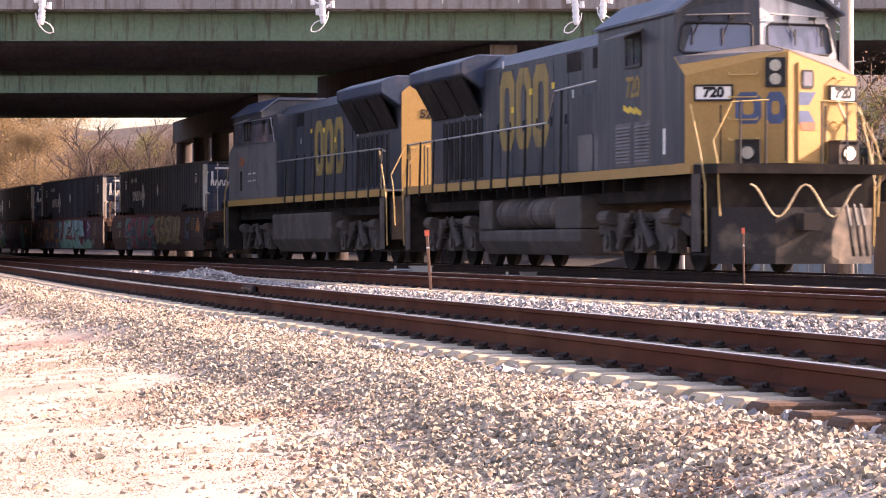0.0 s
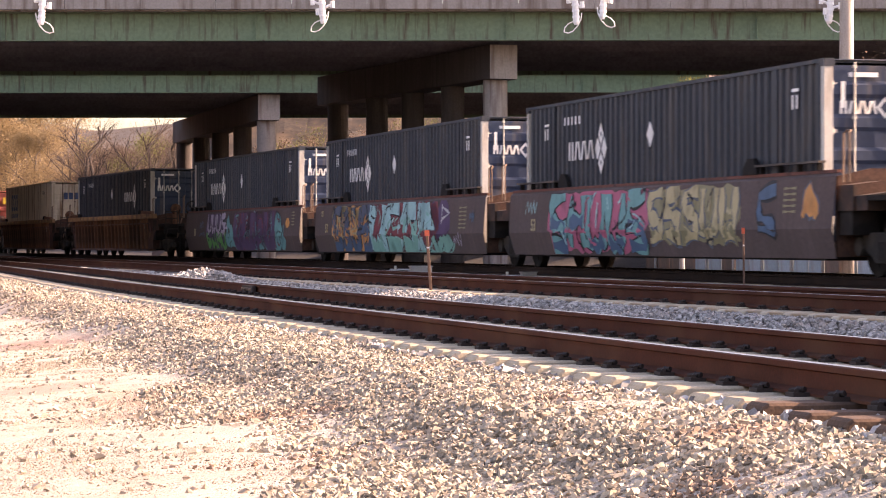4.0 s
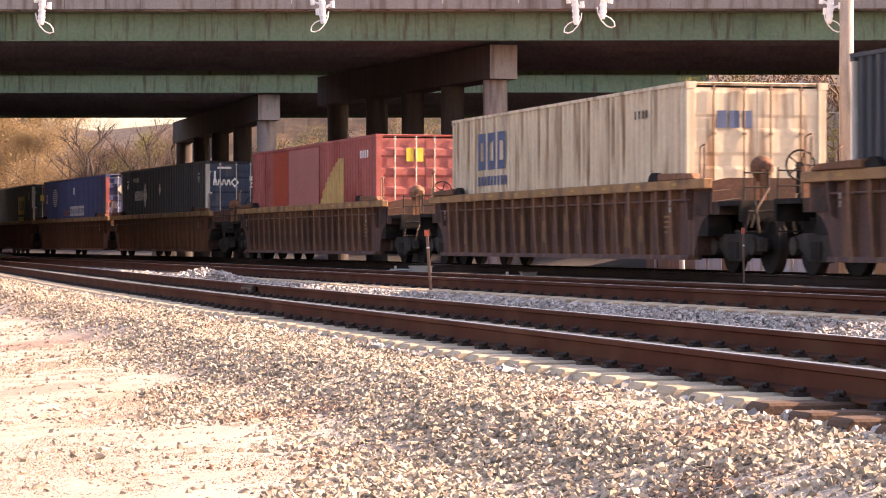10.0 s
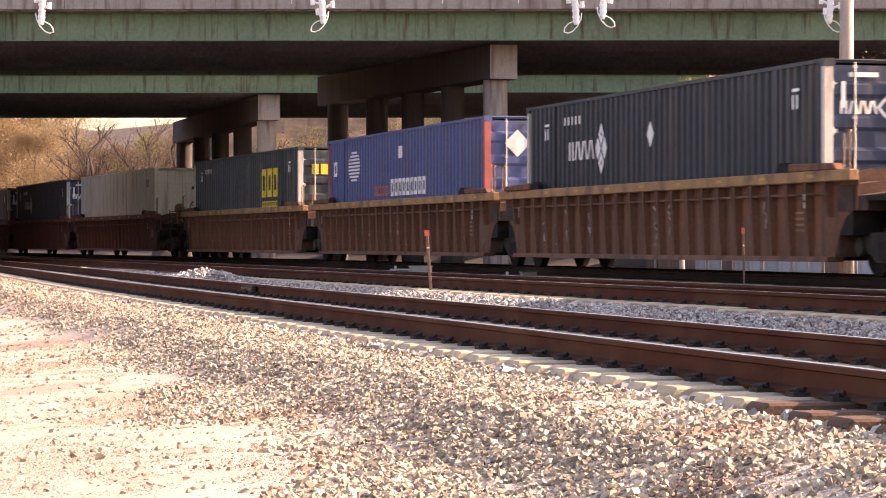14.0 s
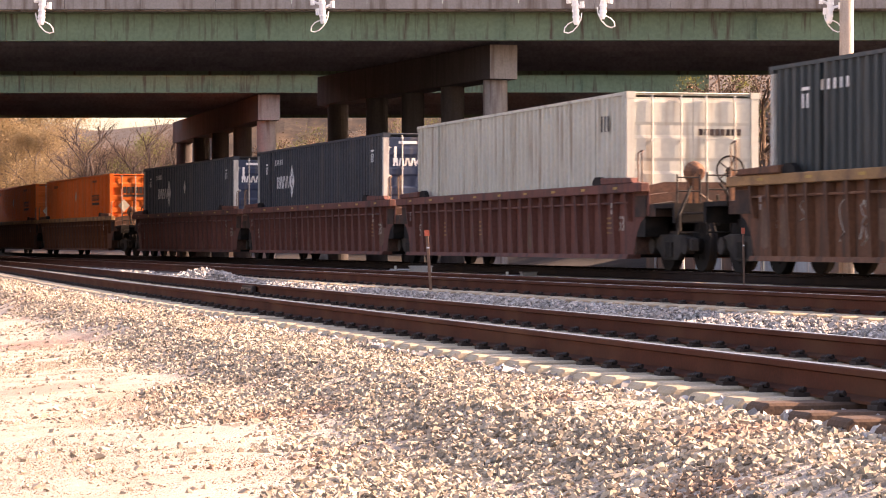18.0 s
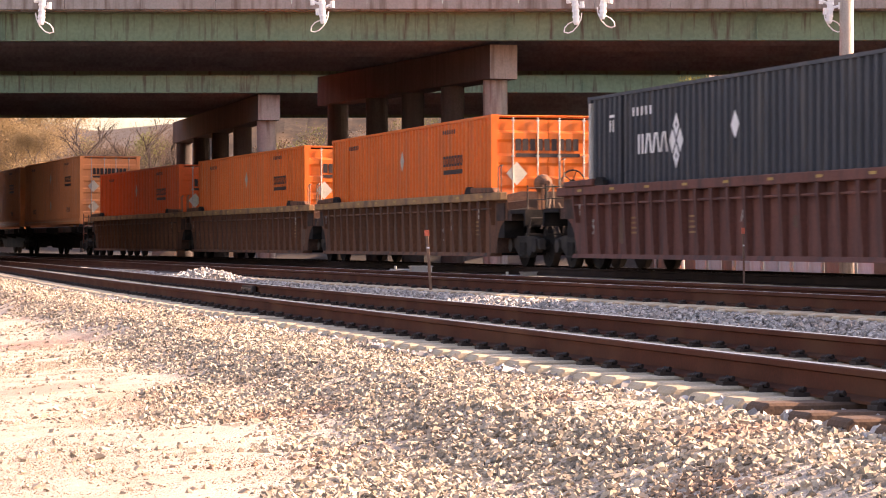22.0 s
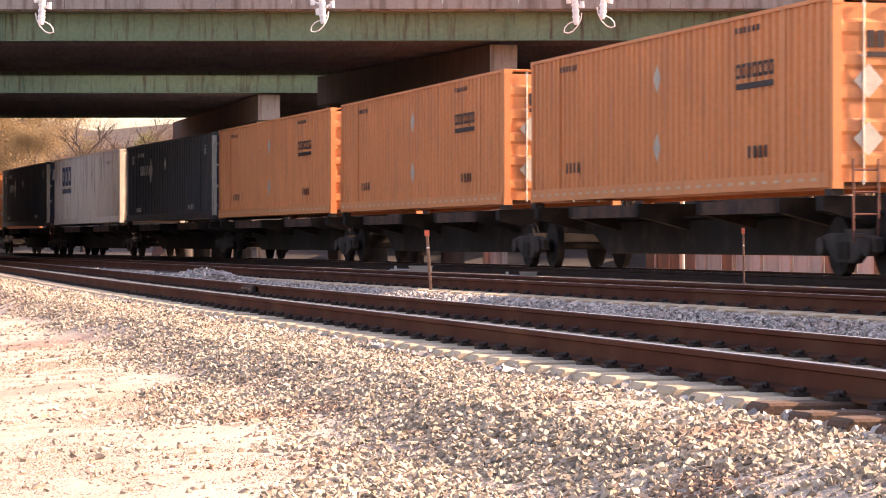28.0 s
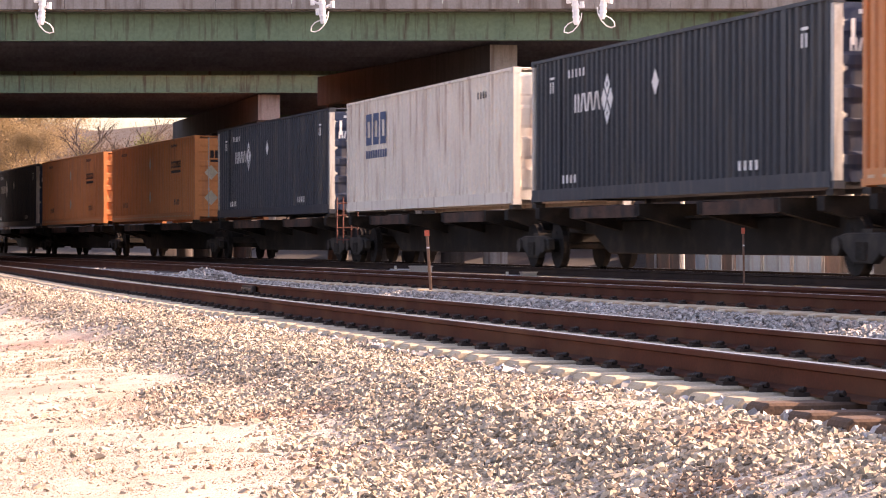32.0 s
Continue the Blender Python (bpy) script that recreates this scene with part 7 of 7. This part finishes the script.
def let_through(m, share=0.5):
    """Thin leaves: part of the light passes to the other side."""
    N, L = m.node_tree.nodes, m.node_tree.links
    bsdf = N["Principled BSDF"]
    thin, mix = N.new("ShaderNodeBsdfTranslucent"), N.new("ShaderNodeMixShader")
    L.new(bsdf.inputs["Base Color"].links[0].from_socket, thin.inputs["Color"])
    mix.inputs[0].default_value = share
    L.new(bsdf.outputs[0], mix.inputs[1])
    L.new(thin.outputs[0], mix.inputs[2])
    L.new(mix.outputs[0], N["Material Output"].inputs["Surface"])


for leaf_kind in ("leaf_yellow", "leaf_rust", "leaf_olive"):
    let_through(M[leaf_kind])


def woods():
    rng = random.Random(8)
    yellow, rust_l, olive = M["leaf_yellow"], M["leaf_rust"], M["leaf_olive"]
    # beyond the overpass, seen under the far deck
    spots = []
    for k in range(12):
        spots.append((-55 + k * 1.95 + rng.uniform(-1, 1), 240 + rng.uniform(-18, 25), rng.uniform(13, 18), yellow if k % 4 else rust_l, 22000))
    for k in range(16):
        spots.append((-33 + k * 1.3 + rng.uniform(-1, 1), 240 + rng.uniform(-12, 25), rng.uniform(9.5, 12), (rust_l, olive, rust_l)[k % 3], 20000))
    for k in range(11):
        spots.append((-62 + k * 6, 300 + rng.uniform(-10, 30), rng.uniform(12, 15), yellow if k < 3 else rust_l, 7000))
    for i, (x, y, h, m, n) in enumerate(spots):
        tree(x, y, -0.6, h, h * 0.33, n, 100 + i, m, "autumn tree with yellow and rust-brown leaves beyond the overpass", group="woods beyond the overpass", leaf=0.05 if m is yellow else 0.06, thick=0.004, branch_mat=None if m is yellow else M["dark_bark"])
    for i, (x, y, h) in enumerate(((-24.6, 205, 12.5), (-21.5, 212, 13.5), (-27.5, 216, 11.0), (-19.3, 206, 12.0), (-22.8, 198, 10.5), (-17.6, 196, 11.5), (-16.0, 203, 12.5), (-14.2, 194, 11.0), (-25.9, 200, 11.5), (-20.4, 192, 9.5), (-12.4, 199, 11.5), (-10.2, 193, 11.0))):
        tree(x, y, -0.6, h, h * 0.36, 4500, 200 + i, rust_l, "nearly bare dark-limbed tree beyond the overpass", bare=True, lean=-0.12 + 0.05 * (i % 5), group="woods beyond the overpass", thick=0.005, branch_mat=M["dark_bark"], leaf=0.045)
    # added belts, mostly out of view, that shade the place from the side
    for i in range(16):
        tree(-34 - rng.uniform(0, 14), 30 + i * 13 + rng.uniform(-3, 3), -0.7, rng.uniform(13, 18), 6.0, 2000 if i < 9 else 7000, 300 + i, (yellow, rust_l)[i % 2], "autumn tree added in a belt along the gravel yard to cut skylight", group="tree belt", leaf=0.3 if i < 9 else 0.075)


def brush_bank():
    rng = random.Random(4)
    k = 0
    for x, y, h in ((7.6, 113.5, 6.4), (9.2, 115, 7.6), (10.4, 112.5, 9.0), (11.6, 115.5, 9.6), (13.0, 113, 9.4), (14.6, 115, 9.8), (16.8, 114, 9.8),
                    (12.3, 80, 6.2), (13.4, 83, 7.0), (14.4, 79, 7.4), (11.4, 86, 3.6), (16.0, 82, 6.0), (10.2, 92, 2.6), (12.5, 95, 3.4),
                    (-9.6, 152, 7.6), (-8.2, 155, 8), (-6.6, 151, 7.8), (-5, 155, 8.2), (-3.4, 152, 8), (-1.8, 156, 8.4), (0.2, 152, 8), (2.4, 156, 8.4), (5, 153, 8.2), (8.5, 150, 9.2), (11.0, 153, 9.6), (13.5, 149, 9.4), (16.5, 154, 10), (19.5, 150, 10)):
        w = 20.0
        z = -0.7
        m = (M["brush"], M["leaf_rust"], M["brush"], M["leaf_olive"])[k % 4]
        tree(x, y, z, h + 1.2, h * 0.36, 3200, 400 + k, m, "tangled dry brush on the bank by the overpass", bare=True, group="brush on the bank", branch_mat=M["brush"], leaf=0.075)
        k += 1


M["bank"] = material("dark_bank_earth", (0.045, 0.034, 0.026), 0.95, 0, 0.4, 0.6, 6, 0.5, (0.09, 0.06, 0.04), 0.3, 0.8)


def earth_bank():
    """Overgrown earth slope behind the piers."""
    verts, faces = [], []
    rng = np.random.default_rng(6)
    xs, ts = np.linspace(-16.6, 70, 64), np.linspace(0, 1, 12)
    for t in ts:
        for x in xs:
            verts.append((float(x), 157 + 16 * float(t), -0.8 + 9.6 * float(t) ** 0.8 * min(1, 0.55 + (float(x) + 16.6) / 4) + float(rng.normal(0, 0.12))))
    n = len(xs)
    for j in range(len(ts) - 1):
        for i in range(n - 1):
            faces.append((j * n + i, j * n + i + 1, (j + 1) * n + i + 1, (j + 1) * n + i))
    ob = new("earth_bank", raw_mesh("earth_bank", verts, faces, M["bank"]))
    tagged(ob, "overgrown brown earth bank behind the piers", "bank", kind="structure")


woods()
brush_bank()
earth_bank()


def hill():
    """Wooded rise far behind, closing the view."""
    verts, faces = [], []
    xs = np.linspace(-700, 700, 71)
    rng = np.random.default_rng(2)
    for j, (y, f) in enumerate(((420, 0.0), (520, 0.55), (640, 1.0), (800, 0.6))):
        for x in xs:
            h = 36.5 + 7 * math.sin(x / 90.0) + 4 * math.sin(x / 31.0)
            verts.append((float(x), y, -1.5 + f * h + float(rng.normal(0, 1.2)) * (f > 0)))
    n = len(xs)
    for j in range(3):
        for i in range(n - 1):
            faces.append((j * n + i, j * n + i + 1, (j + 1) * n + i + 1, (j + 1) * n + i))
    ob = new("backdrop", raw_mesh("backdrop", verts, faces, M["hill"]))
    tagged(ob, "distant wooded hill in autumn brown", "hill", kind="structure")


M["hill"] = material("distant_woods", (0.075, 0.06, 0.05), 0.95, 0, 0.35, 0.05, 0.5, 0.8, bump_dist=2.0)
hill()


# ---- things behind the train ----
def panel_fence():
    root = new("panel_fence")
    tagged(root, "low wall of white and tan metal panels behind the tracks", "fence")
    rng = random.Random(3)
    s = -20.5
    k = 0
    while s < 14:
        x, y = on_line(s, 12.0)
        a = heading(s)
        bm = bmesh.new()
        box(bm, -0.55, 0.55, -0.03, 0.03, 0.0, 2.25)
        for u in (-0.33, -0.11, 0.11, 0.33):
            box(bm, u - 0.02, u + 0.02, -0.05, -0.028, 0.05, 2.2)
        m = M["fence_tan"] if k < 4 or k % 7 == 6 else M["fence_white"]
        part("panel", bm, m, root, at=pose(float(x), float(y), -0.76, 0, 0, math.degrees(math.atan2(-math.cos(a), math.sin(a))) + 180))
        if k % 2 == 0:
            bm = bmesh.new()
            rod(bm, (0, 0, 0), (0, 0, 2.4), 0.045, 8)
            x2, y2 = on_line(s + 0.56, 11.9)
            part("post", bm, M["steel"], root, at=pose(float(x2), float(y2), -0.76))
        s += 1.12
        k += 1
    return root


M["fence_white"] = material("white_sheet", (0.40, 0.46, 0.46), 0.6, 0, 0.12, 1, 15, 0.1, (0.36, 0.36, 0.34), 0.3, 1, True, per_object=0.12)
M["fence_tan"] = material("tan_sheet", (0.21, 0.15, 0.11), 0.7, 0, 0.15, 1, 15, 0.1, (0.3, 0.18, 0.12), 0.3, 1, True, per_object=0.2)
panel_fence()


def cabinet():
    root = new("signal_cabinet")
    tagged(root, "grey metal signal cabinet beside the track", "cabinet")
    root.matrix_basis = pose(8.6, 52.0, -0.78, 0, 0, -75)
    bm = bmesh.new()
    box(bm, -0.55, 0.55, -0.35, 0.35, 0.15, 2.0)
    bevel(bm, 0.03, 2)
    part("body", bm, M["loco_grey"], root)
    bm = bmesh.new()
    box(bm, -0.6, 0.6, -0.4, 0.4, 2.0, 2.06)
    part("lid", bm, M["loco_grey"], root)
    bm = bmesh.new()
    box(bm, -0.65, 0.65, -0.45, 0.45, 0, 0.15)
    part("plinth", bm, M["concrete"], root)
    bm = bmesh.new()
    box(bm, 0.551, 0.575, -0.3, 0.3, 0.25, 1.9)
    part("door", bm, M["loco_grey"], root)


cabinet()


def marker_post(x, y, z, lean, label, half=0.02):
    root = new("marker_post")
    tagged(root, label, "marker post", "marker posts")
    root.matrix_basis = pose(x, y, z, 0, lean, 8)
    bm = bmesh.new()
    prism(bm, [(-half, -0.1), (half, -0.1), (half, 0.9), (-half, 0.9)], -half, half, "y")
    bevel(bm, 0.004, 1)
    part("stake", bm, M["stake"], root)
    bm = bmesh.new()
    box(bm, -half * 1.7, half * 1.7, -half * 1.4, half * 1.4, 0.9, 0.985)
    bevel(bm, 0.008, 1)
    part("cap", bm, M["red_cap"], root, "faded red cap")
    bm = bmesh.new()
    box(bm, -half * 1.05, half * 1.05, -half - 0.004, -half - 0.0005, 0.72, 0.74)
    part("band", bm, M["white"], root)


M["stake"] = material("weathered_stake", (0.17, 0.10, 0.07), 0.9, 0, 0.25, 6, 60, 0.2, (0.2, 0.12, 0.08), 0.3, 8)
M["red_cap"] = material("faded_red", (0.62, 0.13, 0.07), 0.6)
marker_post(-0.17, 40.4, -0.29, -4.0, "weathered wooden marker stake with red top on the ballast")
marker_post(4.33, 40.0, -0.26, -1.0, "thin dark marker stake with red top between the tracks", 0.013)


def track_box(x, y, z, w, label):
    root = new("track_box")
    tagged(root, label, "junction box", "track boxes")
    root.matrix_basis = pose(x, y, z, 0, 0, 12)
    bm = bmesh.new()
    box(bm, -w / 2, w / 2, -0.12, 0.12, 0.0, 0.13)
    bevel(bm, 0.02, 2)
    part("case", bm, M["steel"], root)
    bm = bmesh.new()
    box(bm, -w / 2 - 0.02, w / 2 + 0.02, -0.14, 0.14, 0.131, 0.15)
    part("lid", bm, M["steel"], root)
    bm = bmesh.new()
    rod(bm, (-w / 2 - 0.02, 0, 0.07), (-w / 2 - 0.42, 0.02, 0.07), 0.02, 6)
    rod(bm, (-w / 2 - 0.3, 0.02, 0.0), (-w / 2 - 0.3, 0.02, 0.15), 0.03, 6)
    part("conduit", bm, M["steel"], root)


track_box(-0.45, 56.0, -0.1, 0.42, "small silver junction box between the tracks")
track_box(1.78, 58.0, -0.24, 0.3, "small silver sensor on the ties")


def rail_joint(s, side, label):
    """A bolted joint bar on a rail of the near track."""
    x, y = on_line(s, float(near_offset(np.float64(s))) + side)
    a = heading(s) - 0.034
    root = new("rail_joint")
    tagged(root, label, "rail joint")
    root.matrix_basis = pose(float(x), float(y), -0.198, 0, 0, math.degrees(math.atan2(-math.cos(a), math.sin(a))))
    for sg in (-1, 1):
        bm = bmesh.new()
        box(bm, -0.45, 0.45, *sorted((sg * 0.045, sg * 0.09)), 0.03, 0.125)
        bevel(bm, 0.01, 1)
        bar = part("joint_bar", bm, M["clip"], root)
        for k in range(4):
            bm = bmesh.new()
            rod(bm, (-0.33 + k * 0.22, sg * 0.09, 0.075), (-0.33 + k * 0.22, sg * 0.12, 0.075), 0.022, 6)
            part("bolt", bm, M["rusty_rod"], bar)


rail_joint(27.5, 0.753, "dark bolted joint bar on the rusty rail")


# ---- line of insulators over the yard ----
def insulators():
    wire = new("span_wire")
    tagged(wire, "taut span wire carrying white insulators", "cable")
    bm = bmesh.new()
    rod(bm, (-26, 60, 6.55), (26, 60, 6.55), 0.014, 6)
    part("cable", bm, M["black"], wire)
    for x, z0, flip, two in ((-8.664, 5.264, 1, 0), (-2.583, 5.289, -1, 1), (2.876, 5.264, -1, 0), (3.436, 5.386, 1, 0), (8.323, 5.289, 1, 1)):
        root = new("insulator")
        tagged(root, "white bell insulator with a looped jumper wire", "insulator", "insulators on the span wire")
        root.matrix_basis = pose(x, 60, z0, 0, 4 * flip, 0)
        bm = bmesh.new()
        rod(bm, (0, 0, 0), (0, 0, 0.62), 0.07, 12)
        rod(bm, (0, 0, -0.05), (0, 0, 0), 0.05, 12, 0.07)
        for k in range(4):
            rod(bm, (0, 0, 0.1 + k * 0.13), (0, 0, 0.15 + k * 0.13), 0.088, 12, 0.075)
        part("bell", bm, M["porcelain"], root)
        bm = bmesh.new()
        rod(bm, (0, 0, 0.6), (0, 0, 6.55 - z0), 0.012, 6)
        part("hanger", bm, M["steel"], root)
        bm = bmesh.new()
        pts = [(flip * u, -0.02, v) for u, v in ((-0.13, 0.2), (-0.1, 0.06), (-0.02, -0.08), (0.1, -0.19), (0.2, -0.22), (0.28, -0.19), (0.26, -0.1), (0.18, -0.02), (0.08, 0.02), (0.0, 0.03))]
        pipe(bm, pts, 0.013, 6)
        part("jumper", bm, M["porcelain"], root)
        for dx, z in ((-0.14, 0.42), (0.15, 0.3)) if not two else ((-0.2, 0.36), (0.22, 0.28), (-0.1, 0.14)):
            bm = bmesh.new()
            rod(bm, (0, 0, z), (dx, 0, z + 0.07), 0.03, 8)
            rod(bm, (dx, 0, z + 0.0), (dx, 0, z + 0.14), 0.05, 8)
            part("clamp", bm, M["porcelain"], root)


M["porcelain"] = material("white_porcelain", (0.82, 0.8, 0.78), 0.3, 0, 0.05, 3, 30, 0.0)
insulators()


# ---- the consist: each front end along the line at 16 s ----
def plain(root):
    return None


TRAIN = []           # thing, middle along the line at 16 s, height of its base


def place(thing, s_mid, z=0.0, turn=0.0):
    TRAIN.append((thing, s_mid, z, turn))
    return thing


WELL_Z, SPINE_Z = 0.40, 1.325
L1_MID, L2_MID = 225.25, 202.6
place(locomotive("dark blue and yellow diesel locomotive, dusty, headlight lit", L1_MID, False), L1_MID)
place(locomotive("dusty blue and yellow diesel locomotive running backwards", L2_MID, True), L2_MID, 0.0, 180.0)

DARK = "dark slate-blue corrugated shipping container with white lettering"
fronts = [187.0, 167.26, 147.58, 123.34, 100.06, 76.22, 52.6, 33.07, 13.04, -10.36, -30.09, -49.87, -73.16, -92.91, -112.52]
mids = [f - 8.075 for f in fronts]
rust = ("rust", M["rust_well"], M["chord"])
brown = ("brown", M["brown_well"], M["chord"])
maroon = ("maroon", M["maroon_well"], M["maroon_chord"])
RUSTY = "rust-streaked ochre well car with upright side ribs"
BROWN = "brown ribbed well car with a yellowish top chord"
MAROON = "maroon ribbed well car with small yellow reflectors"
GRAF = "maroon smooth-sided well car covered with bright graffiti"
place(smooth_well(GRAF, mids[0], "coupled", "joined", graffiti_one), mids[0])
place(smooth_well(GRAF, mids[1], "joined", "joined", graffiti_two), mids[1])
place(smooth_well(GRAF, mids[2], "joined", "coupled", graffiti_three), mids[2])
for i in (3, 4, 5):
    place(rib_well(*rust, RUSTY, mids[i], "coupled", "coupled"), mids[i])
for i, (kind, lab) in {6: (brown, BROWN), 7: (brown, BROWN), 8: (brown, BROWN), 9: (maroon, MAROON), 10: (maroon, MAROON), 11: (maroon, MAROON),
                       12: (brown, BROWN), 13: (brown, BROWN), 14: (brown, BROWN)}.items():
    k = (i - 6) % 3
    place(rib_well(*kind, lab, mids[i], "coupled" if k == 0 else "joined", "coupled" if k == 2 else "joined", stencils=(("53", 7.9, 0.85, 0.38), ("125", -7.8, 0.8, 0.4), ("A", 0.4, 0.95, 0.3)) if kind is maroon else (("53", -7.8, 0.8, 0.32),)), mids[i])

for i, (lx, px, nx) in {0: (-5.1, -0.1, -5.4), 1: (-5.1, -0.1, -5.4), 2: (-5.1, -0.1, -5.4), 3: (2.7, 0.0, -5.4), 6: (-5.1, -0.1, -5.4),
                        10: (-5.1, None, -5.4), 11: (-5.1, -0.1, -5.4)}.items():
    place(make_slate(lx, px, nx), mids[i], WELL_Z)
for thing, s, z, turn in TRAIN:
    if s == mids[6] and z == WELL_Z:
        part("door_number", letters("259623", 0.235, M["white"], 0.01), None, thing, "white stencilled number", at=pose(L2 - 0.005, 0.62, 2.07, 90, 0, 90))
        bm = bmesh.new()
        bm.faces.new([bm.verts.new((L2 + 0.004, 0.88 + a, 1.74 + b)) for a, b in ((-0.22, 0), (0, -0.23), (0.22, 0), (0, 0.23))])
        part("door_placard", bm, M["white"], thing, "white diamond placard")
        for k, y in enumerate((0.26, 0.4, 0.54, 0.8)):
            bm = bmesh.new()
            bm.faces.new([bm.verts.new((L2 + 0.002, y + a, 2.3 + b)) for a, b in ((-0.05, -0.08), (0.05, -0.08), (0.05, 0.08), (-0.05, 0.08))])
            part("door_marking", bm, M["white"], thing)
place(make_cream("cream corrugated shipping container with blue lettering, rust streaks"), mids[4], WELL_Z)
place(make_red(), mids[5], WELL_Z)
place(make_blue(), mids[7], WELL_Z)
place(make_green(), mids[8], WELL_Z)
place(make_pale(), mids[9], WELL_Z)
place(make_orange("orange", "orange corrugated shipping container with dark lettering"), mids[12], WELL_Z)
place(make_orange("orange", "orange corrugated shipping container with dark lettering"), mids[13], WELL_Z)
place(make_orange("orange_red", "bright red-orange corrugated shipping container"), mids[14], WELL_Z)

sp_fronts = [-133.49, -151.73, -169.16, -186.32, -203.9, -222.18, -242.26, -260.37, -278.4]
sp = [f - 8.075 for f in sp_fronts]
for i, m in enumerate(sp):
    gap = (sp[i] - sp[i + 1] - 16.15) if i + 1 < len(sp) else 1.9
    place(spine_car("grimy black spine car carrying one container", m, gap, i in (0, 5), i == 4), m)
FADED = "sun-faded orange corrugated shipping container with metal placards"
for i, key in ((0, "orange_faded"), (1, "orange_faded"), (2, "orange_faded"), (6, "orange_faded"), (7, "orange_faded")):
    place(make_orange(key, FADED, True), sp[i], SPINE_Z)
for i in (3, 5, 8):
    place(make_slate(-5.1, -0.2, -5.5), sp[i], SPINE_Z)
place(make_cream("stained off-white shipping container with faded blue lettering", "white_box"), sp[4], SPINE_Z)


# ---- what moves ----
SPEED, SLOW = 13.3676, -0.01051


def travelled(t):
    u = t - 16.0
    return SPEED * u + 0.5 * SLOW * u * u


def stand(s, z):
    """The pose of a rigid car whose middle is at s."""
    (xa, ya), (xb, yb) = on_line(s - 6.5), on_line(s + 6.5)
    return pose(float(xa + xb) / 2, float(ya + yb) / 2, z, 0, 0, math.degrees(math.atan2(yb - ya, xb - xa)))


def motions():
    for thing, s, z, turn in TRAIN:
        walk(thing, [(float(t), stand(s + travelled(float(t)), z) @ pose(0, 0, 0, 0, 0, turn)) for t in range(0, 33)])
    for w, x, y, s in WHEELS:
        rows = [(0.0, pose(x, y, w.location.z))]
        turn, last = 0.0, travelled(0.0)
        r = w.location.z
        z = w.location.z
        for k in range(1, 960):
            t = k / 30.0
            if -62 < s + travelled(t) < 34:
                turn += (travelled(t) - last) / r
                rows.append((t, Matrix.Translation((x, y, z)) @ Matrix.Rotation(turn, 4, "Y")))
            last = travelled(t)
        rows.append((32.0, Matrix.Translation((x, y, z)) @ Matrix.Rotation(turn, 4, "Y")))
        walk(w, rows)


motions()
